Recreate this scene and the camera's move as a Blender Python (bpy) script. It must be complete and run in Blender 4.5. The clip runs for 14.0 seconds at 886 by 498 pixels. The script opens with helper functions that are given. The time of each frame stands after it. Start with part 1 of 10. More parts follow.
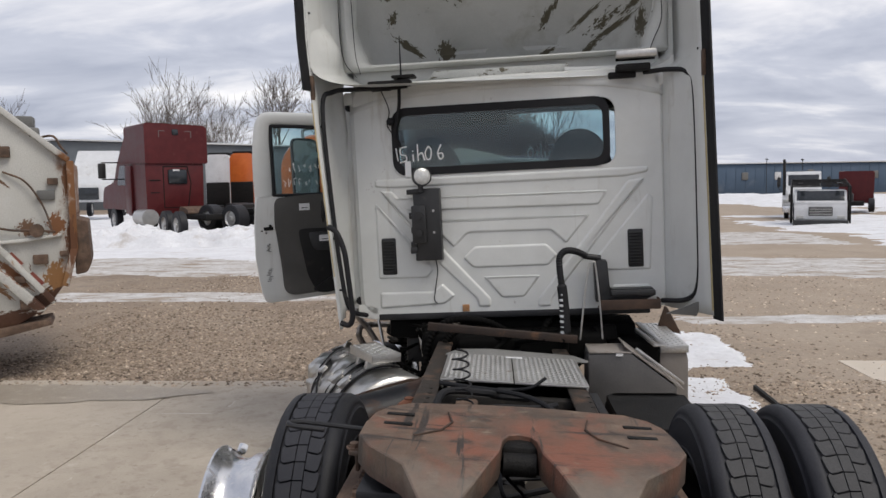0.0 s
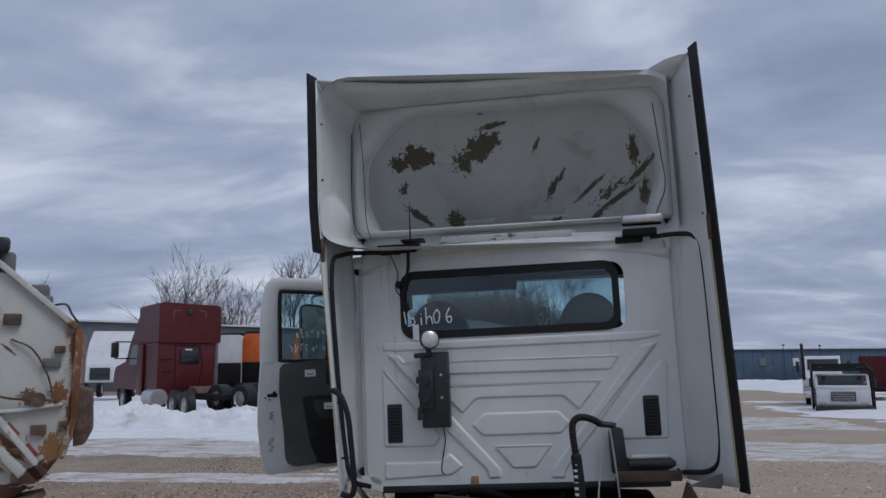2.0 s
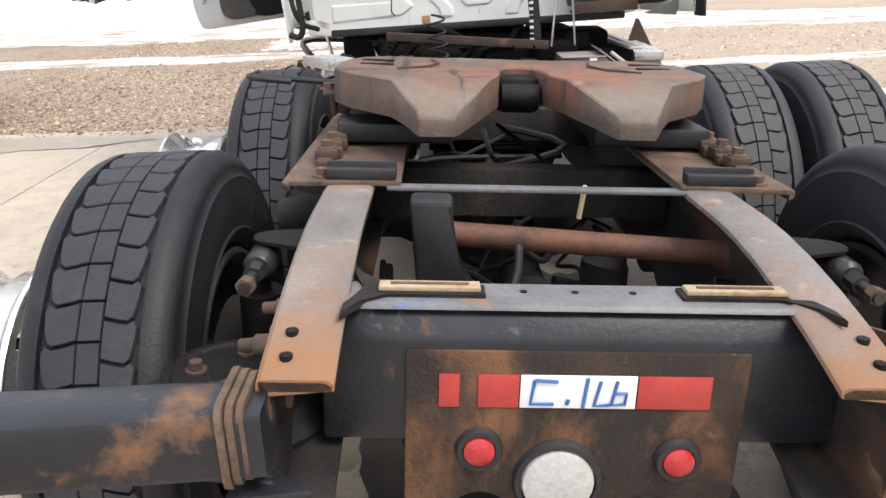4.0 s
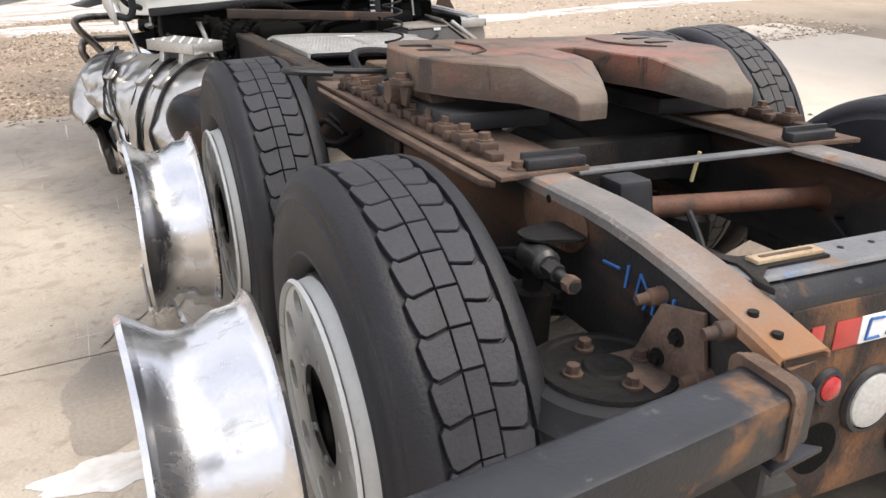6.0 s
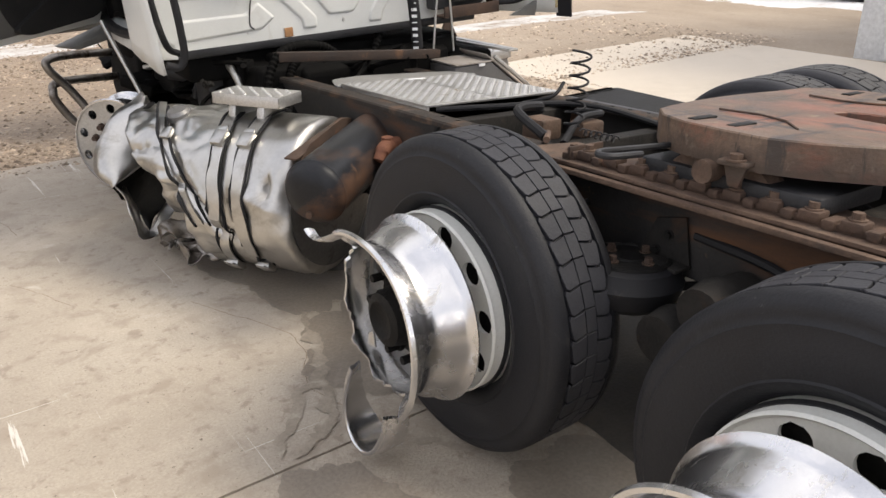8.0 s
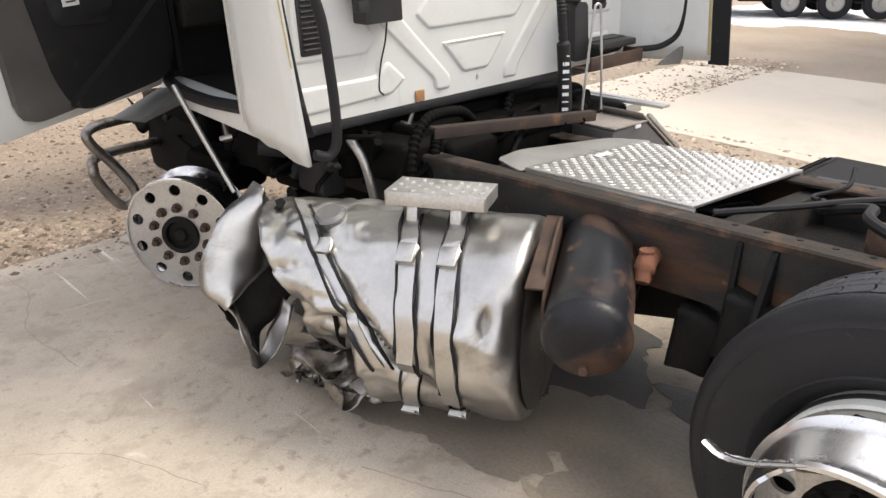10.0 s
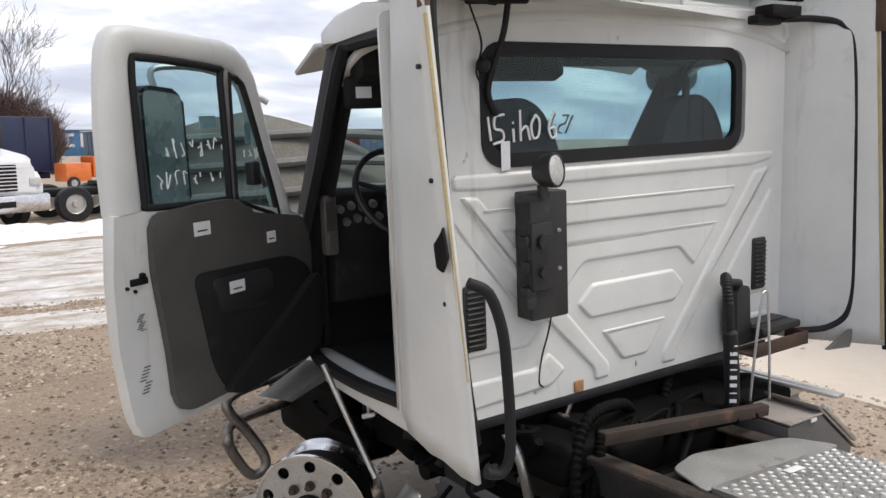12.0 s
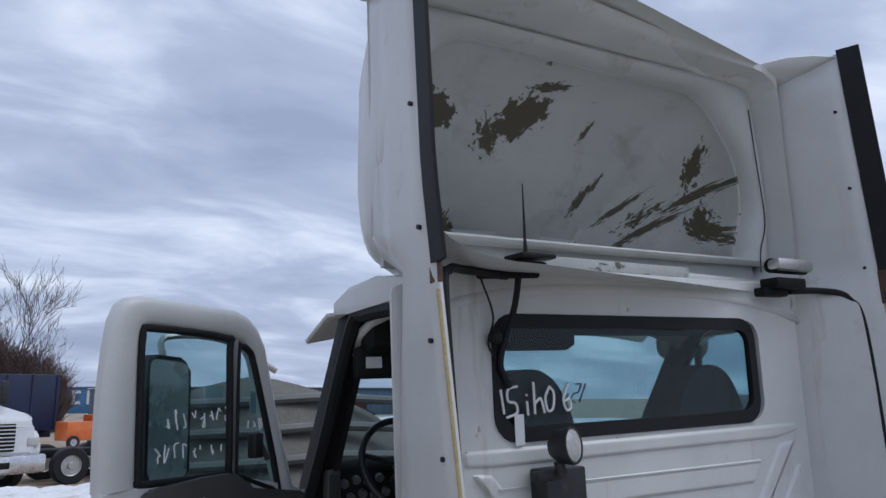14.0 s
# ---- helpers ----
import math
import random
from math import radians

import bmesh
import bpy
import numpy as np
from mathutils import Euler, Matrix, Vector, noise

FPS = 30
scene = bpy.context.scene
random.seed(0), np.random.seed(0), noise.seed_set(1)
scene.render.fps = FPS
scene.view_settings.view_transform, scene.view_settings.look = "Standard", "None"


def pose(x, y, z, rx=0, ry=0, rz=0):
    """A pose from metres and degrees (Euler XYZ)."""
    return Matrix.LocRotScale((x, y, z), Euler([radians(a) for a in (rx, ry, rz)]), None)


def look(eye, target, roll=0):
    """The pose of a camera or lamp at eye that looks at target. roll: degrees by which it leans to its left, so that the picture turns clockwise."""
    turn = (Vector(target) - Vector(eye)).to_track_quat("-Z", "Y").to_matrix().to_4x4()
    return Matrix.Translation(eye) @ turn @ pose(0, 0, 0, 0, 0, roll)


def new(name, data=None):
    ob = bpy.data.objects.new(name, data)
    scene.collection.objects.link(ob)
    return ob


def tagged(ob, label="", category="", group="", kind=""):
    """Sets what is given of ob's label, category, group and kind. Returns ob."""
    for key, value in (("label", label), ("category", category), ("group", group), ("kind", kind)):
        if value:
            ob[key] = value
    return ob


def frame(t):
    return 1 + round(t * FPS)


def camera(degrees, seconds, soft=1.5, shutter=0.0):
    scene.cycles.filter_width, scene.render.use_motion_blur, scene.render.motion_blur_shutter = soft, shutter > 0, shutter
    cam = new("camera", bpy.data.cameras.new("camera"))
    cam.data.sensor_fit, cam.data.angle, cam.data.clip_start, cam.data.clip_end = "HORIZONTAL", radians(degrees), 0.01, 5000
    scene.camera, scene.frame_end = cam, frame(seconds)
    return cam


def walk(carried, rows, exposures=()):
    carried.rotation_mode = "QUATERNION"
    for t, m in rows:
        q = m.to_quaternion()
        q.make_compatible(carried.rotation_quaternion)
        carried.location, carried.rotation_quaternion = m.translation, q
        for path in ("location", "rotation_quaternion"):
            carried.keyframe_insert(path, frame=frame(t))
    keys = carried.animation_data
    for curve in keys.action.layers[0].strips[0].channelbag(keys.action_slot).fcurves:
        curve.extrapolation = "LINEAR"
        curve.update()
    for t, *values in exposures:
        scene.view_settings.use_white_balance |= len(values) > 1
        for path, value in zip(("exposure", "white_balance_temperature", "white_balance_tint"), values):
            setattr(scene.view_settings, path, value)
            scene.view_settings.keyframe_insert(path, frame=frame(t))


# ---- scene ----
cam = camera(59.2, 14.0)
PATH = [
    (0, (-0.513, -0.724, 1.925), (-0.667, 1.463, 1.738), -0.9),
    (0.5, (-0.512, -0.713, 1.932), (-0.685, 1.48, 1.975), -0.6),
    (1, (-0.518, -0.73, 1.992), (-0.697, 1.455, 2.17), -0.6),
    (1.5, (-0.508, -0.684, 1.95), (-0.689, 1.488, 2.242), -0.5),
    (2, (-0.485, -0.639, 1.78), (-0.669, 1.528, 2.111), -0.5),
    (2.5, (-0.466, -0.624, 1.594), (-0.653, 1.561, 1.769), -0.5),
    (3, (-0.453, -0.621, 1.444), (-0.624, 1.548, 1.114), -0.8),
    (3.2, (-0.459, -0.604, 1.419), (-0.607, 1.532, 0.913), -1.0),
    (5.3, (-1.346, -0.433, 1.492), (-0.891, 1.535, 0.62), -2.0),
    (5.5, (-1.452, -0.433, 1.517), (-0.89, 1.506, 0.642), -1.5),
    (6, (-1.728, -0.297, 1.517), (-0.92, 1.544, 0.627), -1.3),
    (6.5, (-2.038, -0.209, 1.571), (-1.093, 1.568, 0.682), -1.2),
    (7, (-2.264, 0.002, 1.602), (-1.211, 1.716, 0.711), -1.0),
    (7.5, (-2.435, 0.322, 1.618), (-1.309, 1.99, 0.73), -0.8),
    (8, (-2.664, 0.575, 1.68), (-1.493, 2.213, 0.793), -0.7),
    (8.2, (-2.709, 0.663, 1.694), (-1.525, 2.289, 0.803), -0.8),
    (10.3, (-2.996, 2.177, 1.79), (-1.653, 3.698, 0.942), -0.9),
    (10.5, (-2.974, 2.246, 1.811), (-1.65, 3.796, 0.982), -1.2),
    (11, (-2.988, 2.338, 1.879), (-1.709, 3.972, 1.148), -1.3),
    (11.5, (-3.028, 2.391, 1.961), (-1.773, 4.125, 1.452), -1.2),
    (12, (-3.061, 2.438, 2.086), (-1.803, 4.216, 1.78), -0.6),
    (12.5, (-3.066, 2.414, 2.142), (-1.821, 4.227, 2.082), -0.5),
    (13, (-3.076, 2.439, 2.157), (-1.823, 4.24, 2.31), -0.4),
    (13.5, (-3.067, 2.431, 2.189), (-1.828, 4.224, 2.495), -0.2),
    (14, (-3.032, 2.502, 2.136), (-1.796, 4.276, 2.55), -0.3),
]
walk(cam, [(t, look(eye, target, roll)) for t, eye, target, roll in PATH],
     exposures=[(0.0, 0.12, 6800, 10), (0.5, -0.32, 6400, 10), (1.0, -0.42, 6050, 10), (1.5, -0.55, 5850, 10), (2.0, -0.58, 5800, 10), (2.5, -0.1, 6000, 10), (3.0, 0.85, 6800, 10), (3.2, 1.0, 6900, 10),
                (5.3, 1.35, 6900, 10), (6.0, 1.24, 7050, 10), (7.0, 0.95, 7200, 10), (8.2, 0.95, 7300, 10), (10.3, 1.22, 7200, 10), (11.0, 1.15, 7050, 10), (11.5, 1.0, 6900, 10), (12.0, 0.68, 6900, 10), (12.5, 0.4, 6500, 10), (13.0, 0.1, 6050, 10), (14.0, -0.12, 5750, 10)])

# ---- sky and sun ----
world = bpy.data.worlds.new("overcast_sky")
scene.world = world
world.use_nodes = True
wn, wl = world.node_tree.nodes, world.node_tree.links
wn.clear()
w_out = wn.new("ShaderNodeOutputWorld")
w_bg = wn.new("ShaderNodeBackground")
w_sky = wn.new("ShaderNodeTexSky")
w_sky.sky_type = "NISHITA"
w_sky.sun_disc = False
w_sky.sun_elevation, w_sky.sun_rotation = radians(56), radians(127)
w_sky.air_density, w_sky.dust_density = 1.0, 2.0
w_dim = wn.new("ShaderNodeMix")
w_dim.data_type, w_dim.blend_type = "RGBA", "MULTIPLY"
w_dim.inputs[0].default_value = 1.0
w_dim.inputs[7].default_value = (0.10, 0.10, 0.10, 1)
wl.new(w_sky.outputs[0], w_dim.inputs[6])
w_co = wn.new("ShaderNodeTexCoord")
w_sep = wn.new("ShaderNodeSeparateXYZ")
wl.new(w_co.outputs["Generated"], w_sep.inputs[0])
# clouds lie on a flat sheet overhead: divide by height
w_h = wn.new("ShaderNodeMath")
w_h.operation = "MAXIMUM"
wl.new(w_sep.outputs[2], w_h.inputs[0])
w_h.inputs[1].default_value = 0.0
w_h2 = wn.new("ShaderNodeMath")
w_h2.operation = "ADD"
wl.new(w_h.outputs[0], w_h2.inputs[0])
w_h2.inputs[1].default_value = 0.22
w_div = wn.new("ShaderNodeVectorMath")
w_div.operation = "DIVIDE"
w_cmb = wn.new("ShaderNodeCombineXYZ")
for i in range(3):
    wl.new(w_h2.outputs[0], w_cmb.inputs[i])
wl.new(w_co.outputs["Generated"], w_div.inputs[0])
wl.new(w_cmb.outputs[0], w_div.inputs[1])
w_map = wn.new("ShaderNodeMapping")
w_map.inputs["Rotation"].default_value = (0, 0, radians(28))
w_map.inputs["Scale"].default_value = (1.1, 1.9, 0.4)
wl.new(w_div.outputs[0], w_map.inputs[0])
w_n = wn.new("ShaderNodeTexNoise")
w_n.inputs["Scale"].default_value = 1.5
w_n.inputs["Detail"].default_value = 9
w_n.inputs["Roughness"].default_value = 0.52
w_n.inputs["Distortion"].default_value = 0.35
wl.new(w_map.outputs[0], w_n.inputs["Vector"])
w_r = wn.new("ShaderNodeValToRGB")
w_r.color_ramp.elements[0].position, w_r.color_ramp.elements[0].color = 0.32, (0.40, 0.44, 0.56, 1)
w_r.color_ramp.elements[1].position, w_r.color_ramp.elements[1].color = 0.70, (0.95, 0.96, 1.02, 1)
e = w_r.color_ramp.elements.new(0.5)
e.color = (0.55, 0.59, 0.71, 1)
wl.new(w_n.outputs[0], w_r.inputs[0])
w_mix = wn.new("ShaderNodeMix")
w_mix.data_type = "RGBA"
w_mix.inputs[0].default_value = 0.93
wl.new(w_dim.outputs[2], w_mix.inputs[6])
wl.new(w_r.outputs[0], w_mix.inputs[7])
wl.new(w_mix.outputs[2], w_bg.inputs[0])
w_bg.inputs[1].default_value = 1.0
wl.new(w_bg.outputs[0], w_out.inputs[0])

sun = new("sun", bpy.data.lights.new("sun", "SUN"))
sun.data.energy, sun.data.angle, sun.data.color = 1.5, radians(25), (1.0, 0.96, 0.9)
sun.matrix_world = look((0, 0, 30), (-16.0, 12.0, 0))


# ---- materials ----
def ramp(nt, socket, stops):
    r = nt.nodes.new("ShaderNodeValToRGB")
    el = r.color_ramp.elements
    el[0].position, el[0].color = stops[0][0], (*stops[0][1], 1)
    el[1].position, el[1].color = stops[-1][0], (*stops[-1][1], 1)
    for p, c in stops[1:-1]:
        k = el.new(p)
        k.color = (*c, 1)
    nt.links.new(socket, r.inputs[0])
    return r.outputs[0]


def noise_node(nt, vec, scale, detail=6.0, rough=0.6, distort=0.0, stretch=None):
    if stretch:
        mp = nt.nodes.new("ShaderNodeMapping")
        mp.inputs["Rotation"].default_value = [radians(a) for a in stretch[3:]] if len(stretch) > 3 else (0, 0, 0)
        mp.inputs["Scale"].default_value = stretch[:3]
        nt.links.new(vec, mp.inputs[0])
        vec = mp.outputs[0]
    n = nt.nodes.new("ShaderNodeTexNoise")
    n.inputs["Scale"].default_value = scale
    n.inputs["Detail"].default_value = detail
    n.inputs["Roughness"].default_value = rough
    n.inputs["Distortion"].default_value = distort
    nt.links.new(vec, n.inputs["Vector"])
    return n.outputs[0]


def mix_col(nt, fac, a, b, blend="MIX"):
    m = nt.nodes.new("ShaderNodeMix")
    m.data_type, m.blend_type = "RGBA", blend
    for s, v in ((m.inputs[0], fac), (m.inputs[6], a), (m.inputs[7], b)):
        if isinstance(v, (int, float)):
            s.default_value = v
        elif isinstance(v, tuple):
            s.default_value = (*v, 1)
        else:
            nt.links.new(v, s)
    return m.outputs[2]


def surface(name, stops, scale=6.0, rough=0.6, metal=0.0, bump=0.15, bscale=90.0, layers=(), rvar=0.12, stretch=None, coat=0.0, grain=0.25, world_co=False, spec=0.5):
    """Base colours by a broad noise, fine grain, then layers of wear: (colour, scale, low, high, roughness, stretch)."""
    m = bpy.data.materials.new(name)
    m.use_nodes = True
    nt = m.node_tree
    bs = nt.nodes["Principled BSDF"]
    co = nt.nodes.new("ShaderNodeTexCoord")
    vec = co.outputs["Object"]
    if world_co:
        g = nt.nodes.new("ShaderNodeNewGeometry")
        vec = g.outputs["Position"]
    broad = noise_node(nt, vec, scale, 8, 0.62, 0.2, stretch)
    col = ramp(nt, broad, [(0.3, stops[0]), (0.7, stops[-1])] if len(stops) == 2 else [(0.28, stops[0]), (0.5, stops[1]), (0.72, stops[2])])
    fine = noise_node(nt, vec, bscale, 4, 0.6)
    if grain:
        shade = ramp(nt, fine, [(0.3, (1 - grain,) * 3), (0.7, (1.0,) * 3)])
        col = mix_col(nt, 1.0, col, shade, "MULTIPLY")
    ro = nt.nodes.new("ShaderNodeMapRange")
    ro.inputs[3].default_value, ro.inputs[4].default_value = max(0.02, rough - rvar), min(1.0, rough + rvar)
    nt.links.new(broad, ro.inputs[0])
    rsock = ro.outputs[0]
    for c, sc, lo, hi, rr, st in layers:
        k = noise_node(nt, vec, sc, 10, 0.65, 0.3, st)
        f = ramp(nt, k, [(lo, (0, 0, 0)), (hi, (1, 1, 1))])
        col = mix_col(nt, f, col, c)
        mr = nt.nodes.new("ShaderNodeMix")
        mr.data_type = "FLOAT"
        nt.links.new(f, mr.inputs[0])
        nt.links.new(rsock, mr.inputs[2])
        mr.inputs[3].default_value = rr
        rsock = mr.outputs[0]
    nt.links.new(col, bs.inputs["Base Color"])
    nt.links.new(rsock, bs.inputs["Roughness"])
    bs.inputs["Metallic"].default_value = metal
    bs.inputs["Specular IOR Level"].default_value = spec
    if coat:
        bs.inputs["Coat Weight"].default_value = coat
        bs.inputs["Coat Roughness"].default_value = 0.12
    if bump:
        b = nt.nodes.new("ShaderNodeBump")
        b.inputs["Strength"].default_value = bump
        b.inputs["Distance"].default_value = 0.01
        nt.links.new(fine, b.inputs["Height"])
        nt.links.new(b.outputs[0], bs.inputs["Normal"])
    return m


def spread(mat, axis, lo, hi, colour, rough=0.85, wobble=0.25, scale=6.0, most=1.0):
    """Lays a second colour over a material, fading in from lo to hi along an object axis, with a ragged edge."""
    nt = mat.node_tree
    bs = nt.nodes["Principled BSDF"]
    co = nt.nodes.new("ShaderNodeTexCoord")
    sp = nt.nodes.new("ShaderNodeSeparateXYZ")
    nt.links.new(co.outputs["Object"], sp.inputs[0])
    mr = nt.nodes.new("ShaderNodeMapRange")
    mr.inputs[1].default_value, mr.inputs[2].default_value = lo, hi
    nt.links.new(sp.outputs["xyz".index(axis)], mr.inputs[0])
    n = noise_node(nt, co.outputs["Object"], scale, 9, 0.65, 0.3)
    ad = nt.nodes.new("ShaderNodeMath")
    ad.operation = "MULTIPLY_ADD"
    nt.links.new(n, ad.inputs[0])
    ad.inputs[1].default_value = 2.0
    nt.links.new(mr.outputs[0], ad.inputs[2])
    sub_ = nt.nodes.new("ShaderNodeMapRange")
    sub_.inputs[1].default_value, sub_.inputs[2].default_value = 1.5 - wobble, 1.5 + wobble
    nt.links.new(ad.outputs[0], sub_.inputs[0])
    sub_.inputs[4].default_value = most
    old = bs.inputs["Base Color"].links[0].from_socket
    nt.links.new(mix_col(nt, sub_.outputs[0], old, colour), bs.inputs["Base Color"])
    mx = nt.nodes.new("ShaderNodeMix")
    mx.data_type = "FLOAT"
    nt.links.new(sub_.outputs[0], mx.inputs[0])
    nt.links.new(bs.inputs["Roughness"].links[0].from_socket, mx.inputs[2])
    mx.inputs[3].default_value = rough
    nt.links.new(mx.outputs[0], bs.inputs["Roughness"])
    return mat


def glass(name, tint, gloss=0.06, rough=0.02):
    m = bpy.data.materials.new(name)
    m.use_nodes = True
    nt = m.node_tree
    nt.nodes.clear()
    out = nt.nodes.new("ShaderNodeOutputMaterial")
    tr = nt.nodes.new("ShaderNodeBsdfTransparent")
    tr.inputs[0].default_value = (*tint, 1)
    gl = nt.nodes.new("ShaderNodeBsdfGlossy")
    gl.inputs["Roughness"].default_value = rough
    lw = nt.nodes.new("ShaderNodeLayerWeight")
    fr = nt.nodes.new("ShaderNodeMapRange")
    pw = nt.nodes.new("ShaderNodeMath")
    pw.operation = "POWER"
    pw.inputs[1].default_value = 4.0
    nt.links.new(lw.outputs["Facing"], pw.inputs[0])
    nt.links.new(pw.outputs[0], fr.inputs[0])
    fr.inputs[3].default_value, fr.inputs[4].default_value = gloss, 0.9
    mx = nt.nodes.new("ShaderNodeMixShader")
    nt.links.new(fr.outputs[0], mx.inputs[0])
    nt.links.new(tr.outputs[0], mx.inputs[1])
    nt.links.new(gl.outputs[0], mx.inputs[2])
    nt.links.new(mx.outputs[0], out.inputs[0])
    return m


RUST = (0.20, 0.075, 0.03)
DIRT = (0.20, 0.16, 0.12)
paint_white = surface("weathered_white_paint", [(0.60, 0.61, 0.59), (0.70, 0.71, 0.69)], 2.2, 0.42, 0, 0.04, 160, [((0.42, 0.40, 0.36), 3.0, 0.60, 0.80, 0.7, None), ((0.30, 0.25, 0.2), 24, 0.70, 0.78, 0.8, None), ((0.14, 0.11, 0.085), 46, 0.735, 0.75, 0.9, None), ((0.40, 0.37, 0.32), 1.4, 0.60, 0.78, 0.75, (5, 5, 0.5))], coat=0.2, grain=0.06)
paint_inner = surface("dull_white_gelcoat", [(0.52, 0.53, 0.51), (0.62, 0.63, 0.61)], 2.0, 0.6, 0, 0.05, 120, [((0.36, 0.35, 0.31), 4.0, 0.58, 0.78, 0.8, None)], grain=0.08)
paint_bowl = surface("flaking_white_gelcoat", [(0.46, 0.47, 0.45), (0.56, 0.57, 0.55)], 2.0, 0.65, 0, 0.08, 120, [((0.34, 0.33, 0.29), 3.0, 0.56, 0.75, 0.8, None), ((0.13, 0.115, 0.08), 9.0, 0.685, 0.695, 0.9, (1.0, 0.6, 2.4, 0, 38, 0))], grain=0.1)


def flake(mat, u, w, ru, rw, angle, scale, colour, bias=0.0):
    """A patch of flaked paint in the x-z plane: an ellipse with edges torn along its own angle."""
    nt = mat.node_tree
    bs = nt.nodes["Principled BSDF"]
    co = nt.nodes.new("ShaderNodeTexCoord")
    mp = nt.nodes.new("ShaderNodeMapping")
    mp.vector_type = "TEXTURE"
    mp.inputs["Location"].default_value = (u, 0, w)
    mp.inputs["Rotation"].default_value = (0, -radians(angle), 0)
    mp.inputs["Scale"].default_value = (ru, 1.0, rw)
    nt.links.new(co.outputs["Object"], mp.inputs[0])
    flat_ = nt.nodes.new("ShaderNodeVectorMath")
    flat_.operation = "MULTIPLY"
    flat_.inputs[1].default_value = (1, 0, 1)
    nt.links.new(mp.outputs[0], flat_.inputs[0])
    ln = nt.nodes.new("ShaderNodeVectorMath")
    ln.operation = "LENGTH"
    nt.links.new(flat_.outputs[0], ln.inputs[0])
    n = noise_node(nt, flat_.outputs[0], scale, 7, 0.7, 0.3)
    ad = nt.nodes.new("ShaderNodeMath")
    ad.operation = "MULTIPLY_ADD"
    nt.links.new(n, ad.inputs[0])
    ad.inputs[1].default_value, ad.inputs[2].default_value = 3.2, -1.6 + 1.0 + bias
    df = nt.nodes.new("ShaderNodeMath")
    df.operation = "SUBTRACT"
    nt.links.new(ad.outputs[0], df.inputs[0])
    nt.links.new(ln.outputs[1], df.inputs[1])
    mr = nt.nodes.new("ShaderNodeMapRange")
    mr.inputs[1].default_value, mr.inputs[2].default_value = -0.02, 0.06
    nt.links.new(df.outputs[0], mr.inputs[0])
    old = bs.inputs["Base Color"].links[0].from_socket
    nt.links.new(mix_col(nt, mr.outputs[0], old, colour), bs.inputs["Base Color"])


BARE = (0.085, 0.075, 0.048)
for u, w, ru, rw, angle, scale, bias in ((-0.66, 3.43, 0.11, 0.075, 0, 1.6, 0.05), (-0.16, 3.47, 0.15, 0.085, 25, 1.9, -0.05), (-0.31, 3.38, 0.12, 0.14, 45, 3.2, -0.5), (-0.42, 2.97, 0.065, 0.075, 0, 2.0, 0.0), (-0.81, 3.38, 0.065, 0.05, 10, 1.9, 0.0),
                                         (-0.70, 3.01, 0.14, 0.035, -35, 2.4, -0.2), (-0.80, 3.21, 0.09, 0.05, 60, 3.0, -0.5), (0.37, 3.16, 0.10, 0.034, 60, 2.6, -0.2), (0.44, 3.24, 0.10, 0.03, 60, 3.0, -0.5), (0.80, 3.10, 0.32, 0.11, 32, 5.0, -0.75), (1.03, 3.20, 0.16, 0.034, 35, 3.4, -0.25),
                                         (0.86, 3.04, 0.22, 0.028, 28, 3.4, -0.2), (0.66, 3.14, 0.20, 0.025, 36, 3.4, -0.3), (0.68, 2.91, 0.11, 0.032, 40, 3.0, -0.2), (0.35, 2.91, 0.10, 0.022, 25, 2.6, -0.1), (-0.68, 2.865, 0.11, 0.03, 10, 2.4, -0.1), (0.26, 3.46, 0.07, 0.022, 60, 2.6, -0.3),
                                         (-0.06, 3.60, 0.13, 0.022, 8, 2.6, -0.2), (0.98, 3.34, 0.15, 0.05, 100, 3.2, -0.35), (1.04, 3.02, 0.16, 0.04, 85, 3.4, -0.3)):
    flake(paint_bowl, u, w, ru, rw, angle, scale, BARE, bias)
rubber_black = surface("black_rubber_trim", [(0.008, 0.008, 0.010), (0.016, 0.016, 0.018)], 5, 0.65, 0, 0.1, 200, [((0.07, 0.065, 0.06), 12, 0.62, 0.8, 0.9, None)], spec=0.35)
plastic_black = surface("black_plastic", [(0.012, 0.012, 0.013), (0.03, 0.03, 0.031)], 7, 0.45, 0, 0.1, 180, [((0.09, 0.08, 0.07), 10, 0.62, 0.82, 0.9, None)])
tyre_mat = surface("worn_tyre_rubber", [(0.009, 0.0094, 0.012), (0.017, 0.0175, 0.021)], 6, 0.54, 0, 0.22, 140, [((0.055, 0.053, 0.052), 9, 0.60, 0.85, 0.9, None), ((0.13, 0.125, 0.12), 42, 0.68, 0.78, 0.95, None)], spec=0.35)
tread_mat = surface("dusty_tread_rubber", [(0.024, 0.0245, 0.030), (0.042, 0.043, 0.050)], 6, 0.60, 0, 0.18, 140, [((0.055, 0.053, 0.052), 9, 0.60, 0.85, 0.9, None), ((0.13, 0.125, 0.12), 42, 0.68, 0.78, 0.95, None)], spec=0.35)
# paler tread for the right tyres: a lifted, hazy look put into the colour
tread_pale = surface("pale_grey_tread", [(0.050, 0.050, 0.053), (0.080, 0.079, 0.080)], 6, 0.65, 0, 0.18, 140, [((0.12, 0.115, 0.11), 9, 0.60, 0.85, 0.9, None)], spec=0.3)
